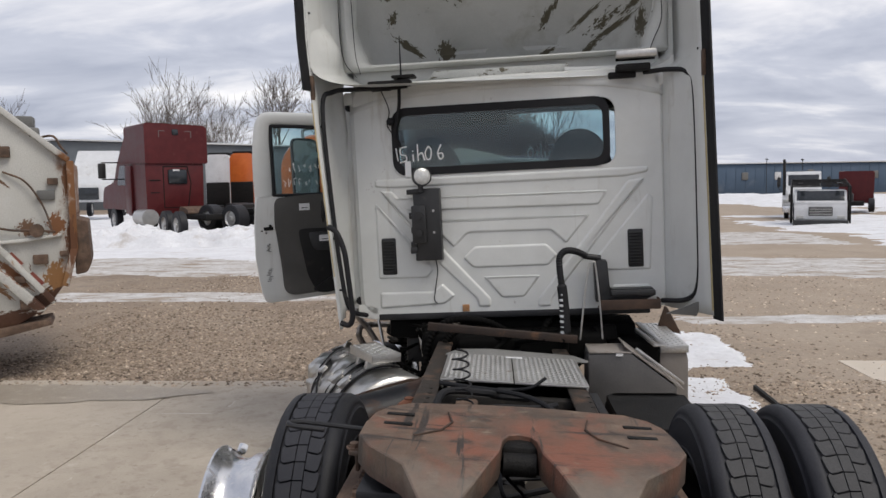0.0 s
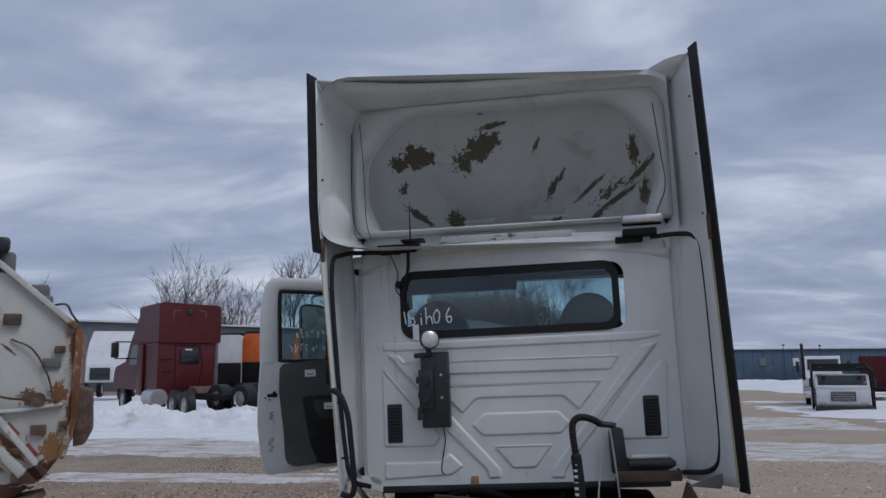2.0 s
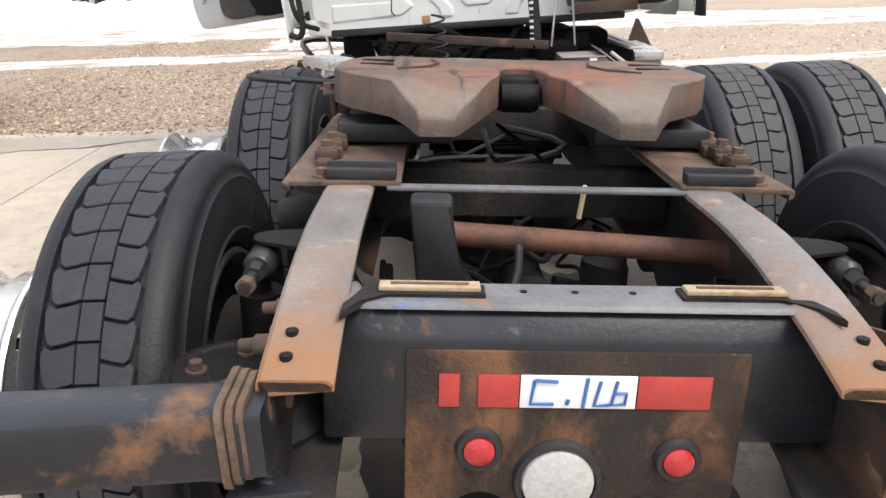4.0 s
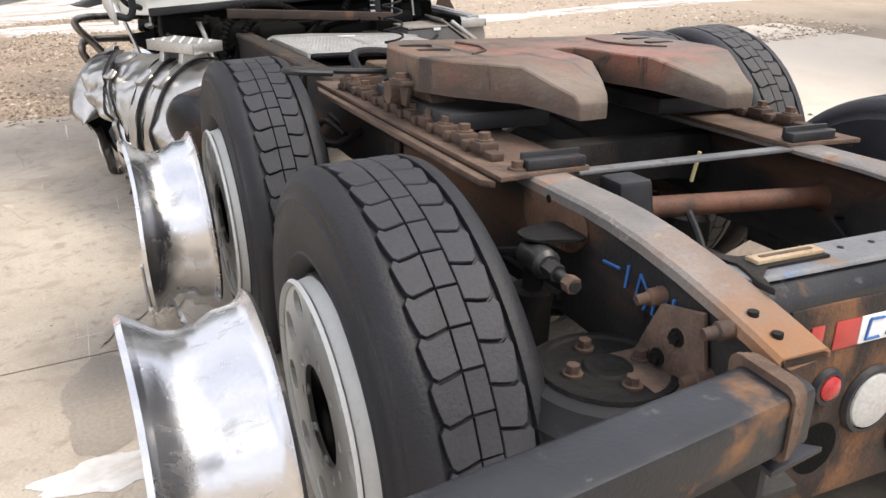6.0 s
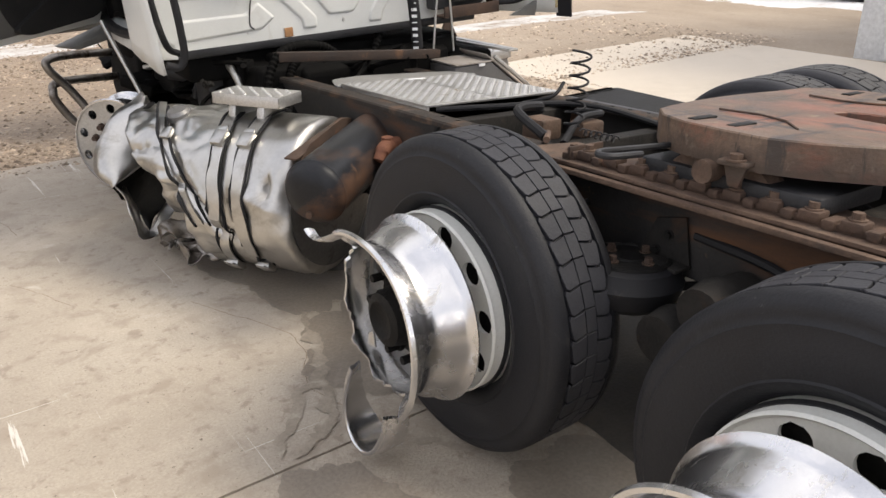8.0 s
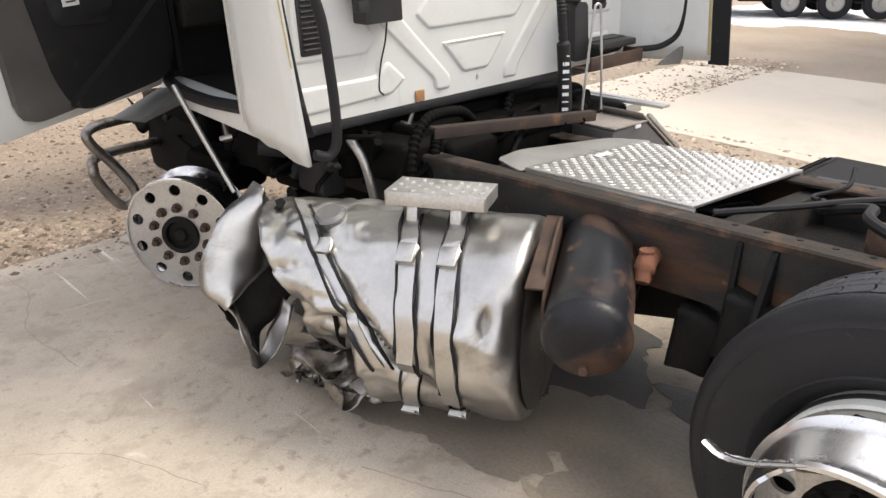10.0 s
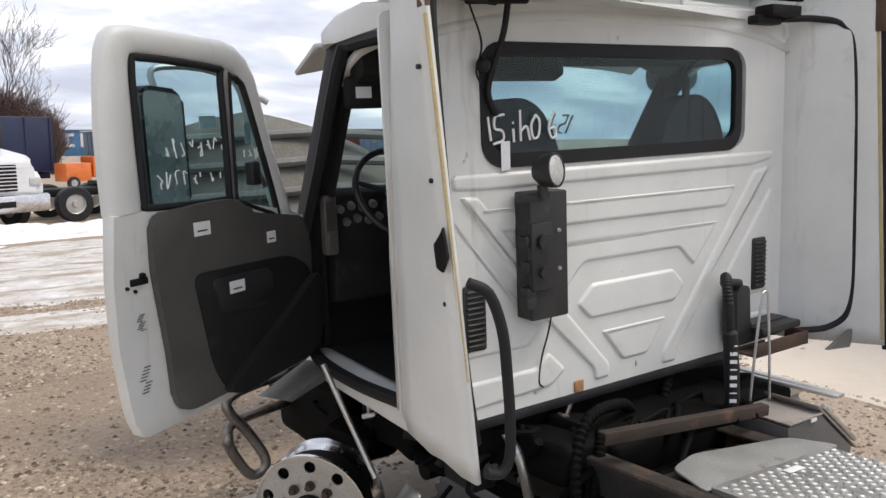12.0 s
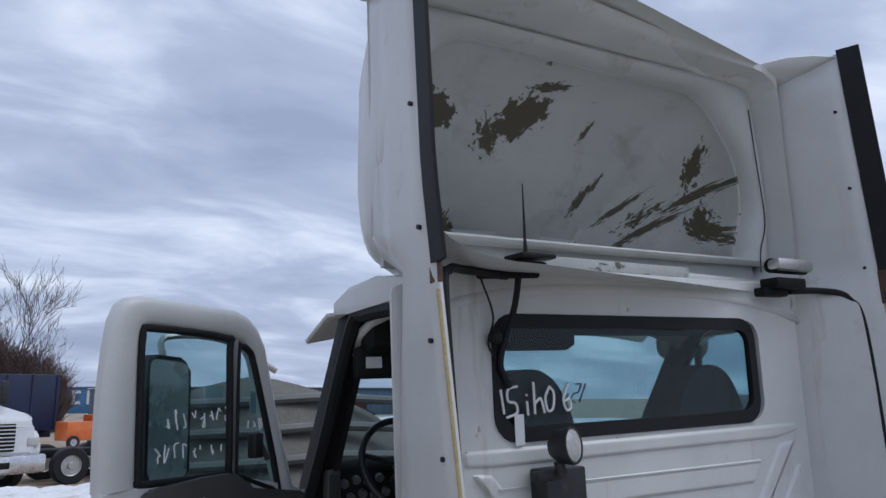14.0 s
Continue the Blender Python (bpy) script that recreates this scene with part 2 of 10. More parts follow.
alu = surface("polished_aluminium", [(0.62, 0.62, 0.63), (0.78, 0.78, 0.79)], 5, 0.24, 1.0, 0.05, 120, [((0.45, 0.42, 0.38), 7, 0.60, 0.72, 0.5, None), ((0.46, 0.44, 0.41), 9, 0.58, 0.70, 0.40, (1, 2.5, 1)), ((0.25, 0.18, 0.12), 30, 0.70, 0.78, 0.8, None)], grain=0.05, stretch=(1, 1, 1))
alu_dull = surface("dull_aluminium", [(0.56, 0.55, 0.53), (0.70, 0.69, 0.67)], 6, 0.42, 0.9, 0.1, 120, [((0.25, 0.20, 0.15), 12, 0.62, 0.75, 0.8, None)])
grimy_alu = surface("grimy_torn_aluminium", [(0.20, 0.18, 0.16), (0.42, 0.39, 0.36)], 6, 0.38, 0.9, 0.1, 60, [((0.08, 0.06, 0.045), 7, 0.52, 0.66, 0.8, None)])
tank_alu = surface("dented_tank_aluminium", [(0.46, 0.45, 0.43), (0.62, 0.61, 0.59)], 4, 0.33, 1.0, 0.03, 60, [((0.30, 0.27, 0.23), 5, 0.54, 0.72, 0.48, None), ((0.22, 0.17, 0.12), 20, 0.68, 0.76, 0.8, None)], grain=0.08)
wheel_paint = surface("silver_wheel_disc", [(0.60, 0.60, 0.56), (0.72, 0.72, 0.68)], 6, 0.45, 0.05, 0.05, 120, [((0.30, 0.22, 0.14), 18, 0.64, 0.76, 0.8, None)], grain=0.08)
black_steel = surface("black_painted_steel", [(0.013, 0.0135, 0.015), (0.034, 0.034, 0.037)], 6, 0.5, 0.0, 0.15, 120, [((0.09, 0.04, 0.02), 7, 0.62, 0.74, 0.85, None), ((0.07, 0.065, 0.06), 20, 0.68, 0.8, 0.95, None)], spec=0.35)
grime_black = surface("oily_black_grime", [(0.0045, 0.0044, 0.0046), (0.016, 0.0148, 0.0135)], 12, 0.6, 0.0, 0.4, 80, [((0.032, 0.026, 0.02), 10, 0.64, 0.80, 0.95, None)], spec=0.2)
# paler copy for the rear chassis: lifted haze and some dust in the colour
lifted_grime = surface("lifted_black_grime", [(0.012, 0.0115, 0.011), (0.034, 0.031, 0.028)], 9, 0.7, 0.0, 0.4, 80, [((0.075, 0.058, 0.044), 8, 0.60, 0.78, 0.95, None), ((0.05, 0.03, 0.02), 4, 0.58, 0.70, 0.9, None)], spec=0.2)
# blacker than the grime: shade under the cab put into the colour
shade_black = surface("shaded_black", [(0.002, 0.002, 0.0022), (0.0055, 0.0053, 0.005)], 9, 0.75, 0.0, 0.2, 90, [((0.016, 0.013, 0.010), 10, 0.66, 0.80, 0.9, None)], spec=0.1)
rust_steel = surface("rusted_steel", [(0.060, 0.040, 0.029), (0.125, 0.078, 0.054), (0.20, 0.135, 0.096)], 9, 0.85, 0.0, 0.4, 120, [((0.03, 0.026, 0.024), 5, 0.55, 0.7, 0.7, None)])
rail_paint = surface("rusty_black_rail", [(0.014, 0.0135, 0.0135), (0.036, 0.034, 0.033)], 7, 0.55, 0.0, 0.25, 120, [((0.10, 0.047, 0.024), 2.6, 0.50, 0.64, 0.75, (1, 0.35, 1.6)), ((0.16, 0.10, 0.06), 11, 0.64, 0.74, 0.9, None)], spec=0.3)
rail_cap = surface("blue_grey_flange", [(0.13, 0.122, 0.118), (0.24, 0.218, 0.20)], 6, 0.50, 0.0, 0.25, 120, [((0.30, 0.15, 0.075), 5.0, 0.58, 0.70, 0.85, None), ((0.07, 0.07, 0.075), 5, 0.64, 0.72, 0.8, None), ((0.36, 0.30, 0.24), 16, 0.62, 0.72, 0.9, None)])
spread(rail_cap, "y", 0.9, 1.5, (0.024, 0.018, 0.014), 0.85, 0.35, 3.0)
spread(rail_cap, "y", -0.38, -0.66, (0.25, 0.125, 0.062), 0.9, 0.45, 7.0)
dark_rust = surface("dark_brown_rust", [(0.048, 0.030, 0.022), (0.105, 0.062, 0.042)], 9, 0.8, 0.0, 0.3, 120, [((0.14, 0.065, 0.035), 6, 0.58, 0.7, 0.9, None)])
fifth_steel = surface("greasy_rusted_plate", [(0.082, 0.054, 0.039), (0.152, 0.099, 0.069), (0.225, 0.16, 0.115)], 4, 0.56, 0.0, 0.3, 90, [((0.215, 0.082, 0.05), 2.6, 0.50, 0.62, 0.5, (1, 0.7, 1)), ((0.035, 0.027, 0.022), 4.5, 0.56, 0.68, 0.45, None), ((0.075, 0.052, 0.037), 9, 0.56, 0.68, 0.6, None), ((0.30, 0.24, 0.175), 12, 0.60, 0.72, 0.8, None), ((0.04, 0.03, 0.024), 1.5, 0.60, 0.63, 0.5, (9, 0.6, 1, 0, 0, 20)), ((0.045, 0.033, 0.027), 1.8, 0.58, 0.62, 0.5, (0.7, 8, 1, 0, 0, 35))])
spread(fifth_steel, "y", 0.44, 0.26, (0.19, 0.165, 0.135), 0.6, 0.35, 9.0, 0.55)
# darker brown towards the plate's lower edge
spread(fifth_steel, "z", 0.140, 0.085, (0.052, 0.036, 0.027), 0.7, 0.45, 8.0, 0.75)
concrete = surface("weathered_concrete", [(0.36, 0.307, 0.245), (0.45, 0.39, 0.318), (0.52, 0.462, 0.385)], 0.9, 0.85, 0, 0.35, 95,
                   [((0.26, 0.215, 0.17), 1.3, 0.58, 0.70, 0.8, None), ((0.55, 0.51, 0.45), 4.5, 0.62, 0.76, 0.9, None), ((0.33, 0.278, 0.222), 6, 0.51, 0.64, 0.85, None), ((0.30, 0.25, 0.20), 14, 0.56, 0.65, 0.85, None), ((0.62, 0.585, 0.53), 1.2, 0.655, 0.675, 0.9, (14.0, 0.5, 1, 0, 0, 35)),
                    ((0.60, 0.56, 0.50), 1.0, 0.665, 0.68, 0.9, (0.4, 16.0, 1, 0, 0, 12)), ((0.14, 0.115, 0.09), 34, 0.650, 0.69, 0.9, None), ((0.19, 0.155, 0.12), 75, 0.630, 0.69, 0.9, None), ((0.62, 0.58, 0.52), 55, 0.70, 0.74, 0.9, None)], world_co=True, grain=0.22)
# brighter ground beside the truck, its light put into the concrete's colour by x
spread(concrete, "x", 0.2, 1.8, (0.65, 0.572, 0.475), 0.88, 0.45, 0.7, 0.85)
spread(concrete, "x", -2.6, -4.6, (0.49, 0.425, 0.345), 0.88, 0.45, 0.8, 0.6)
dirt_mat = surface("gravelly_dirt", [(0.20, 0.146, 0.102), (0.295, 0.222, 0.158), (0.365, 0.292, 0.218)], 0.35, 0.95, 0, 1.0, 24, [((0.14, 0.105, 0.08), 2.2, 0.56, 0.7, 0.9, None), ((0.42, 0.37, 0.31), 7, 0.62, 0.75, 0.95, None), ((0.48, 0.44, 0.39), 30, 0.64, 0.70, 0.95, None), ((0.09, 0.07, 0.055), 22, 0.64, 0.72, 0.95, None)], world_co=True, grain=0.45)
# dirt turns paler towards the truck's right side
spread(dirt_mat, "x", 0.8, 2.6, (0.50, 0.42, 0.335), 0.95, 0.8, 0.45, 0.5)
snow_mat = surface("old_snow", [(0.66, 0.66, 0.68), (0.82, 0.83, 0.85)], 1.2, 0.75, 0, 0.4, 12, [((0.40, 0.34, 0.28), 1.1, 0.56, 0.76, 0.9, (0.6, 2.2, 1)), ((0.46, 0.40, 0.34), 6, 0.62, 0.78, 0.9, None), ((0.30, 0.25, 0.2), 20, 0.68, 0.76, 0.9, None)], world_co=True, grain=0.12)
slush_mat = surface("dirty_slush", [(0.46, 0.43, 0.40), (0.70, 0.69, 0.68)], 2.0, 0.8, 0, 0.4, 14, [((0.30, 0.245, 0.19), 1.6, 0.48, 0.62, 0.9, (0.5, 1.8, 1)), ((0.26, 0.21, 0.165), 7, 0.56, 0.68, 0.9, None)], world_co=True, grain=0.2)
beam_paint = surface("blue_black_beam", [(0.008, 0.009, 0.0125), (0.020, 0.022, 0.028)], 5, 0.38, 0.0, 0.12, 120, [((0.17, 0.085, 0.04), 4.5, 0.60, 0.70, 0.85, None), ((0.10, 0.10, 0.10), 18, 0.64, 0.72, 0.8, None)])
tail_rust = surface("blotchy_rusted_panel", [(0.010, 0.008, 0.007), (0.026, 0.016, 0.012), (0.052, 0.031, 0.022)], 7, 0.8, 0.0, 0.4, 110, [((0.16, 0.075, 0.036), 5, 0.50, 0.64, 0.9, (1, 1, 0.6)), ((0.014, 0.012, 0.012), 3.5, 0.56, 0.68, 0.6, None), ((0.21, 0.12, 0.07), 16, 0.64, 0.72, 0.9, None)])
crossbar_paint = surface("dark_rusty_bar", [(0.016, 0.011, 0.009), (0.05, 0.030, 0.021)], 8, 0.8, 0.0, 0.3, 120, [((0.11, 0.055, 0.03), 7, 0.58, 0.70, 0.85, None)])
drum_paint = surface("rusty_black_drum", [(0.006, 0.0065, 0.008), (0.018, 0.0195, 0.024)], 5, 0.36, 0.0, 0.08, 90, [((0.085, 0.045, 0.028), 3.0, 0.505, 0.62, 0.8, (0.5, 1, 1)), ((0.17, 0.095, 0.055), 8, 0.63, 0.72, 0.9, None)], spec=0.3)
trim_grey = surface("grey_door_trim", [(0.070, 0.067, 0.062), (0.100, 0.095, 0.088)], 5, 0.65, 0, 0.25, 260, [((0.16, 0.14, 0.12), 5, 0.64, 0.8, 0.8, None)])
trim_dark = surface("dark_cab_trim", [(0.009, 0.009, 0.0095), (0.018, 0.0175, 0.017)], 6, 0.7, 0, 0.2, 200, [((0.05, 0.043, 0.036), 4, 0.60, 0.78, 0.8, None)], spec=0.3)
seat_cloth = surface("dark_seat_cloth", [(0.016, 0.017, 0.020), (0.028, 0.029, 0.032)], 10, 0.9, 0, 0.3, 300)
paper = surface("white_paper_label", [(0.70, 0.71, 0.72), (0.80, 0.80, 0.80)], 20, 0.7, 0, 0.0, 50, grain=0.05)
chalk = surface("white_paint_marker", [(0.75, 0.76, 0.76), (0.85, 0.85, 0.85)], 20, 0.6, 0, 0.0, 50, grain=0.0)
blue_marker = surface("blue_paint_marker", [(0.02, 0.09, 0.30), (0.04, 0.17, 0.42)], 20, 0.5, 0, 0.0, 50, grain=0.1)
red_tape = surface("red_reflective_tape", [(0.36, 0.03, 0.03), (0.46, 0.055, 0.045)], 20, 0.35, 0, 0.05, 300, grain=0.1)
red_lens = surface("red_lamp_lens", [(0.40, 0.015, 0.02), (0.52, 0.03, 0.03)], 14, 0.25, 0, 0.1, 120, coat=0.4)
lamp_glass = surface("pale_lamp_and_mirror_face", [(0.50, 0.50, 0.48), (0.70, 0.70, 0.68)], 9, 0.28, 0.35, 0.1, 60)
white_lens = surface("clouded_white_lens", [(0.42, 0.42, 0.41), (0.54, 0.54, 0.52)], 14, 0.3, 0, 0.1, 120, [((0.3, 0.25, 0.2), 12, 0.62, 0.8, 0.7, None)])
grey_panel = surface("grey_fairing_plastic", [(0.13, 0.13, 0.125), (0.19, 0.19, 0.18)], 4, 0.55, 0, 0.08, 140, [((0.27, 0.26, 0.24), 8, 0.6, 0.78, 0.7, None)])
yellow_edge = surface("yellowed_foam_edge", [(0.50, 0.40, 0.20), (0.60, 0.49, 0.28)], 12, 0.8, 0, 0.2, 120)
window_glass = glass("tinted_window_glass", (0.70, 0.82, 0.84))
clear_glass = glass("door_glass", (0.68, 0.80, 0.82))
mirror_mat = surface("chrome", [(0.75, 0.76, 0.77), (0.85, 0.85, 0.86)], 3, 0.1, 1.0, 0, 50, grain=0.0, rvar=0.04)

# ---- builders ----
WORLD_M = {}


def thing(name, m, label, category, group="", kind=""):
    ob = new(name)
    ob.matrix_basis = m
    WORLD_M[ob] = m.copy()
    return tagged(ob, label, category, group, kind)


def part(name, bm, material, parent, label="", m=None, smooth=True):
    """Links a bmesh as one mesh under a thing or a part; m is its pose in the world."""
    me = bpy.data.meshes.new(name)
    bm.to_mesh(me)
    bm.free()
    return place(name, me, material, parent, label, m, smooth)


def place(name, me, material, parent, label="", m=None, smooth=True):
    if not me.materials:
        me.materials.append(material)
    if smooth:
        me.shade_smooth()
        me.set_sharp_from_angle(angle=radians(38))
    ob = new(name, me)
    wm = m if m is not None else (WORLD_M[parent] if parent else Matrix())
    WORLD_M[ob] = wm.copy()
    if parent:
        ob.parent = parent
        ob.matrix_basis = WORLD_M[parent].inverted() @ wm
    else:
        ob.matrix_basis = wm
    if label:
        tagged(ob, label)
    return ob


def solo(name, bm, material, m, label, category, group="", kind="", smooth=True):
    ob = part(name, bm, material, None, "", m, smooth)
    return tagged(ob, label, category, group, kind)


def box(bm, c, s, bevel=0.0, m=None, seg=2):
    r = bmesh.ops.create_cube(bm, size=1.0)
    vs = r["verts"]
    for v in vs:
        v.co = Vector((v.co.x * s[0] + c[0], v.co.y * s[1] + c[1], v.co.z * s[2] + c[2]))
    if bevel:
        es = list({e for v in vs for e in v.link_edges})
        r2 = bmesh.ops.bevel(bm, geom=es, offset=bevel, segments=seg, affect="EDGES", profile=0.5)
        vs = list({v for f in r2["faces"] for v in f.verts} | {v for v in vs if v.is_valid})
    if m is not None:
        for v in vs:
            v.co = m @ v.co
    return bm


def loft(bm, rings, closed=True, cap0=False, cap1=False):
    rows = [[bm.verts.new(p) for p in r] for r in rings]
    n = len(rows[0])
    for a, b in zip(rows, rows[1:]):
        for i in range(n if closed else n - 1):
            j = (i + 1) % n
            bm.faces.new((a[i], a[j], b[j], b[i]))
    if cap0:
        bm.faces.new(list(reversed(rows[0])))
    if cap1:
        bm.faces.new(rows[-1])
    return rows


def finish(bm):
    bmesh.ops.remove_doubles(bm, verts=bm.verts, dist=0.0002)
    bmesh.ops.recalc_face_normals(bm, faces=bm.faces)
    return bm


def tube(bm, pts, r, seg=8, caps=True):
    """A round tube along points; r is one radius or one for each point."""
    pts = [Vector(p) for p in pts]
    rs = r if isinstance(r, (list, tuple)) else [r] * len(pts)
    rings, prev = [], None
    for i, p in enumerate(pts):
        d = (pts[min(i + 1, len(pts) - 1)] - pts[max(i - 1, 0)]).normalized()
        if prev is None:
            prev = d.orthogonal().normalized()
        a = (prev - d * prev.dot(d))
        a = a.normalized() if a.length > 1e-5 else d.orthogonal().normalized()
        prev = a
        b = d.cross(a)
        rings.append([p + rs[i] * (math.cos(2 * math.pi * k / seg) * a + math.sin(2 * math.pi * k / seg) * b) for k in range(seg)])
    loft(bm, rings, True, caps, caps)
    return bm


def smooth_path(pts, n=6):
    """Catmull-Rom points through pts."""
    P = [Vector(p) for p in pts]
    P = [P[0] * 2 - P[1]] + P + [P[-1] * 2 - P[-2]]
    out = []
    for i in range(1, len(P) - 2):
        for k in range(n):
            t = k / n
            a, b, c, d = P[i - 1], P[i], P[i + 1], P[i + 2]
            out.append(0.5 * ((2 * b) + (c - a) * t + (2 * a - 5 * b + 4 * c - d) * t * t + (3 * b - a - 3 * c + d) * t ** 3))
    out.append(P[-2])
    return out


def lathe(bm, prof, seg=48, axis="x", closed=False):
    """Profile of (along, radius) turned round an axis."""
    rings = []
    for a, r in prof:
        ring = []
        for k in range(seg):
            t = 2 * math.pi * k / seg
            c, s = r * math.cos(t), r * math.sin(t)
            ring.append({"x": (a, c, s), "y": (c, a, s), "z": (c, s, a)}[axis])
        rings.append(ring)
    if closed:
        rings.append(rings[0])
    loft(bm, rings, True, not closed and prof[0][1] < 0.02, not closed and prof[-1][1] < 0.02)
    return finish(bm)


def prism(bm, poly, d0, d1, axis="y", bevel=0.0):
    """A polygon pushed from d0 to d1 along an axis. poly: (x, z) for y, (y, z) for x, (x, y) for z."""
    def at(p, d):
        return {"y": (p[0], d, p[1]), "x": (d, p[0], p[1]), "z": (p[0], p[1], d)}[axis]
    rows = loft(bm, [[at(p, d0) for p in poly], [at(p, d1) for p in poly]], True, True, True)
    if bevel:
        vs = [v for r in rows for v in r]
        es = list({e for v in vs for e in v.link_edges})
        bmesh.ops.bevel(bm, geom=es, offset=bevel, segments=2, affect="EDGES", profile=0.5)
    bmesh.ops.recalc_face_normals(bm, faces=bm.faces)
    return bm


def round_poly(w, h, r, n=5, cx=0.0, cz=0.0):
    out = []
    for sx, sz, a0 in ((1, 1, 0), (-1, 1, 90), (-1, -1, 180), (1, -1, 270)):
        for k in range(n + 1):
            a = radians(a0 + 90 * k / n)
            out.append((cx + sx * (w / 2 - r) + r * math.cos(a), cz + sz * (h / 2 - r) + r * math.sin(a)))
    return out


def round_corners(poly, r, n=4):
    """Rounds each corner of a polygon; r is one radius or one for each corner."""
    out = []
    N = len(poly)
    for i, p in enumerate(poly):
        rad = r[i] if isinstance(r, (list, tuple)) else r
        p, a, b = Vector(p), Vector(poly[i - 1]), Vector(poly[(i + 1) % N])
        da, db = (a - p), (b - p)
        la, lb = min(rad, da.length * 0.45), min(rad, db.length * 0.45)
        p0, p1 = p + da.normalized() * la, p + db.normalized() * lb
        for k in range(n + 1):
            t = k / n
            out.append(tuple((1 - t) ** 2 * p0 + 2 * t * (1 - t) * p + t * t * p1))
    return out


def frame_ring(bm, outer, inner, d0, d1, axis="y"):
    """A flat frame between two outlines of the same number of points."""
    def at(p, d):
        return {"y": (p[0], d, p[1]), "x": (d, p[0], p[1]), "z": (p[0], p[1], d)}[axis]
    loft(bm, [[at(p, d0) for p in outer], [at(p, d1) for p in outer], [at(p, d1) for p in inner], [at(p, d0) for p in inner], [at(p, d0) for p in outer]], True)
    return finish(bm)


def B():
    return bmesh.new()


def bolt(bm, c, r=0.012, h=0.014, axis="z"):
    c = Vector(c)
    d = {"x": Vector((1, 0, 0)), "y": Vector((0, 1, 0)), "z": Vector((0, 0, 1))}[axis]
    tube(bm, [c, c + d * h * 0.25], r * 1.5, 10)
    tube(bm, [c + d * h * 0.25, c + d * h], r, 6)

# ==== the wrecked semi truck ====
CH = pose(-0.458, 1.0, 0.965, -2.2, 3.2, 0)          # frame: leans and sinks towards the tyreless front axle
CAB = pose(-0.4235, 4.7135, 0, 0, -2.0, -3.1)       # cab: leans the other way
truck = thing("semi_truck", pose(-0.46, 3.0, 0), "wrecked white semi tractor missing outer tyres on a concrete slab", "truck")


BOLTS = {}


def bolts(parent, m, spots, r, h, axis, material, name="bolt"):
    """One small part for each bolt, on shared mesh data."""
    key = (r, h, axis, material.name)
    if key not in BOLTS:
        bm = B()
        bolt(bm, (0, 0, 0), r, h, axis)
        me = bpy.data.meshes.new(name)
        bm.to_mesh(me)
        bm.free()
        BOLTS[key] = me
    for c in spots:
        place(name, BOLTS[key], material, parent, "", m @ Matrix.Translation(c))


# ---- wheels ----
def tyre_mesh():
    R, W = 0.522, 0.285
    bm = B()
    half = [(0.083, R - 0.011), (0.0855, R), (0.098, R), (0.117, 0.514), (0.126, 0.502), (0.1275, 0.500), (0.1335, 0.488), (0.1325, 0.482), (0.1365, 0.468), (0.1415, 0.463), (0.1405, 0.456), (0.1430, 0.430), (0.1425, 0.400),
            (0.1395, 0.372), (0.1365, 0.352), (0.1405, 0.347), (0.1375, 0.340), (0.130, 0.330), (0.118, 0.315), (0.085, 0.300)]
    prof = [(-x, r) for x, r in reversed(half)] + half
    lathe(bm, prof, 72, "x")
    me = bpy.data.meshes.new("tyre")
    bm.to_mesh(me)
    bm.free()
    return me


def tread_mesh():
    """Two rows of bowed blocks beside wavy grooves, and a finely sliced centre rib."""
    R, n = 0.523, 46
    verts, faces = [], []

    def block(outline):
        k = len(outline)
        b = len(verts)
        cx = sum(p[0] for p in outline) / k
        ca = sum(p[1] for p in outline) / k
        for dr, f in ((-0.013, 0.0), (-0.0022, 0.012), (0.0, 0.05)):
            for x, a in outline:
                xx, aa = x + (cx - x) * f, a + (ca - a) * f
                verts.append((xx, (R + dr) * math.cos(aa), (R + dr) * math.sin(aa)))
        for q in (0, k):
            for i in range(k):
                j = (i + 1) % k
                faces.append((b + q + i, b + q + j, b + q + k + j, b + q + k + i))
        faces.append(tuple(b + 2 * k + i for i in range(k)))
    p = 2 * math.pi / n
    for i in range(n):
        a = i * p
        for sx in (-1, 1):
            off = 0.0 if sx < 0 else 0.45
            row = [(0.0210, 0.03), (0.042, 0.11), (0.062, 0.16), (0.0715, 0.06), (0.0790, 0.22), (0.0770, 0.50), (0.0745, 0.72), (0.0700, 0.985), (0.062, 1.085), (0.042, 1.035), (0.0210, 0.955)]
            block([(sx * x, a + (off + f) * p) for x, f in row])
        for f0, f1 in ((0.02, 0.98),):
            block([(-0.019, a + f0 * p), (0.019, a + f0 * p), (0.019, a + f1 * p), (-0.019, a + f1 * p)])
    me = bpy.data.meshes.new("tread")
    me.from_pydata(verts, [], faces)
    bm = B()
    bm.from_mesh(me)
    bmesh.ops.recalc_face_normals(bm, faces=bm.faces)
    bm.to_mesh(me)
    bm.free()
    return me


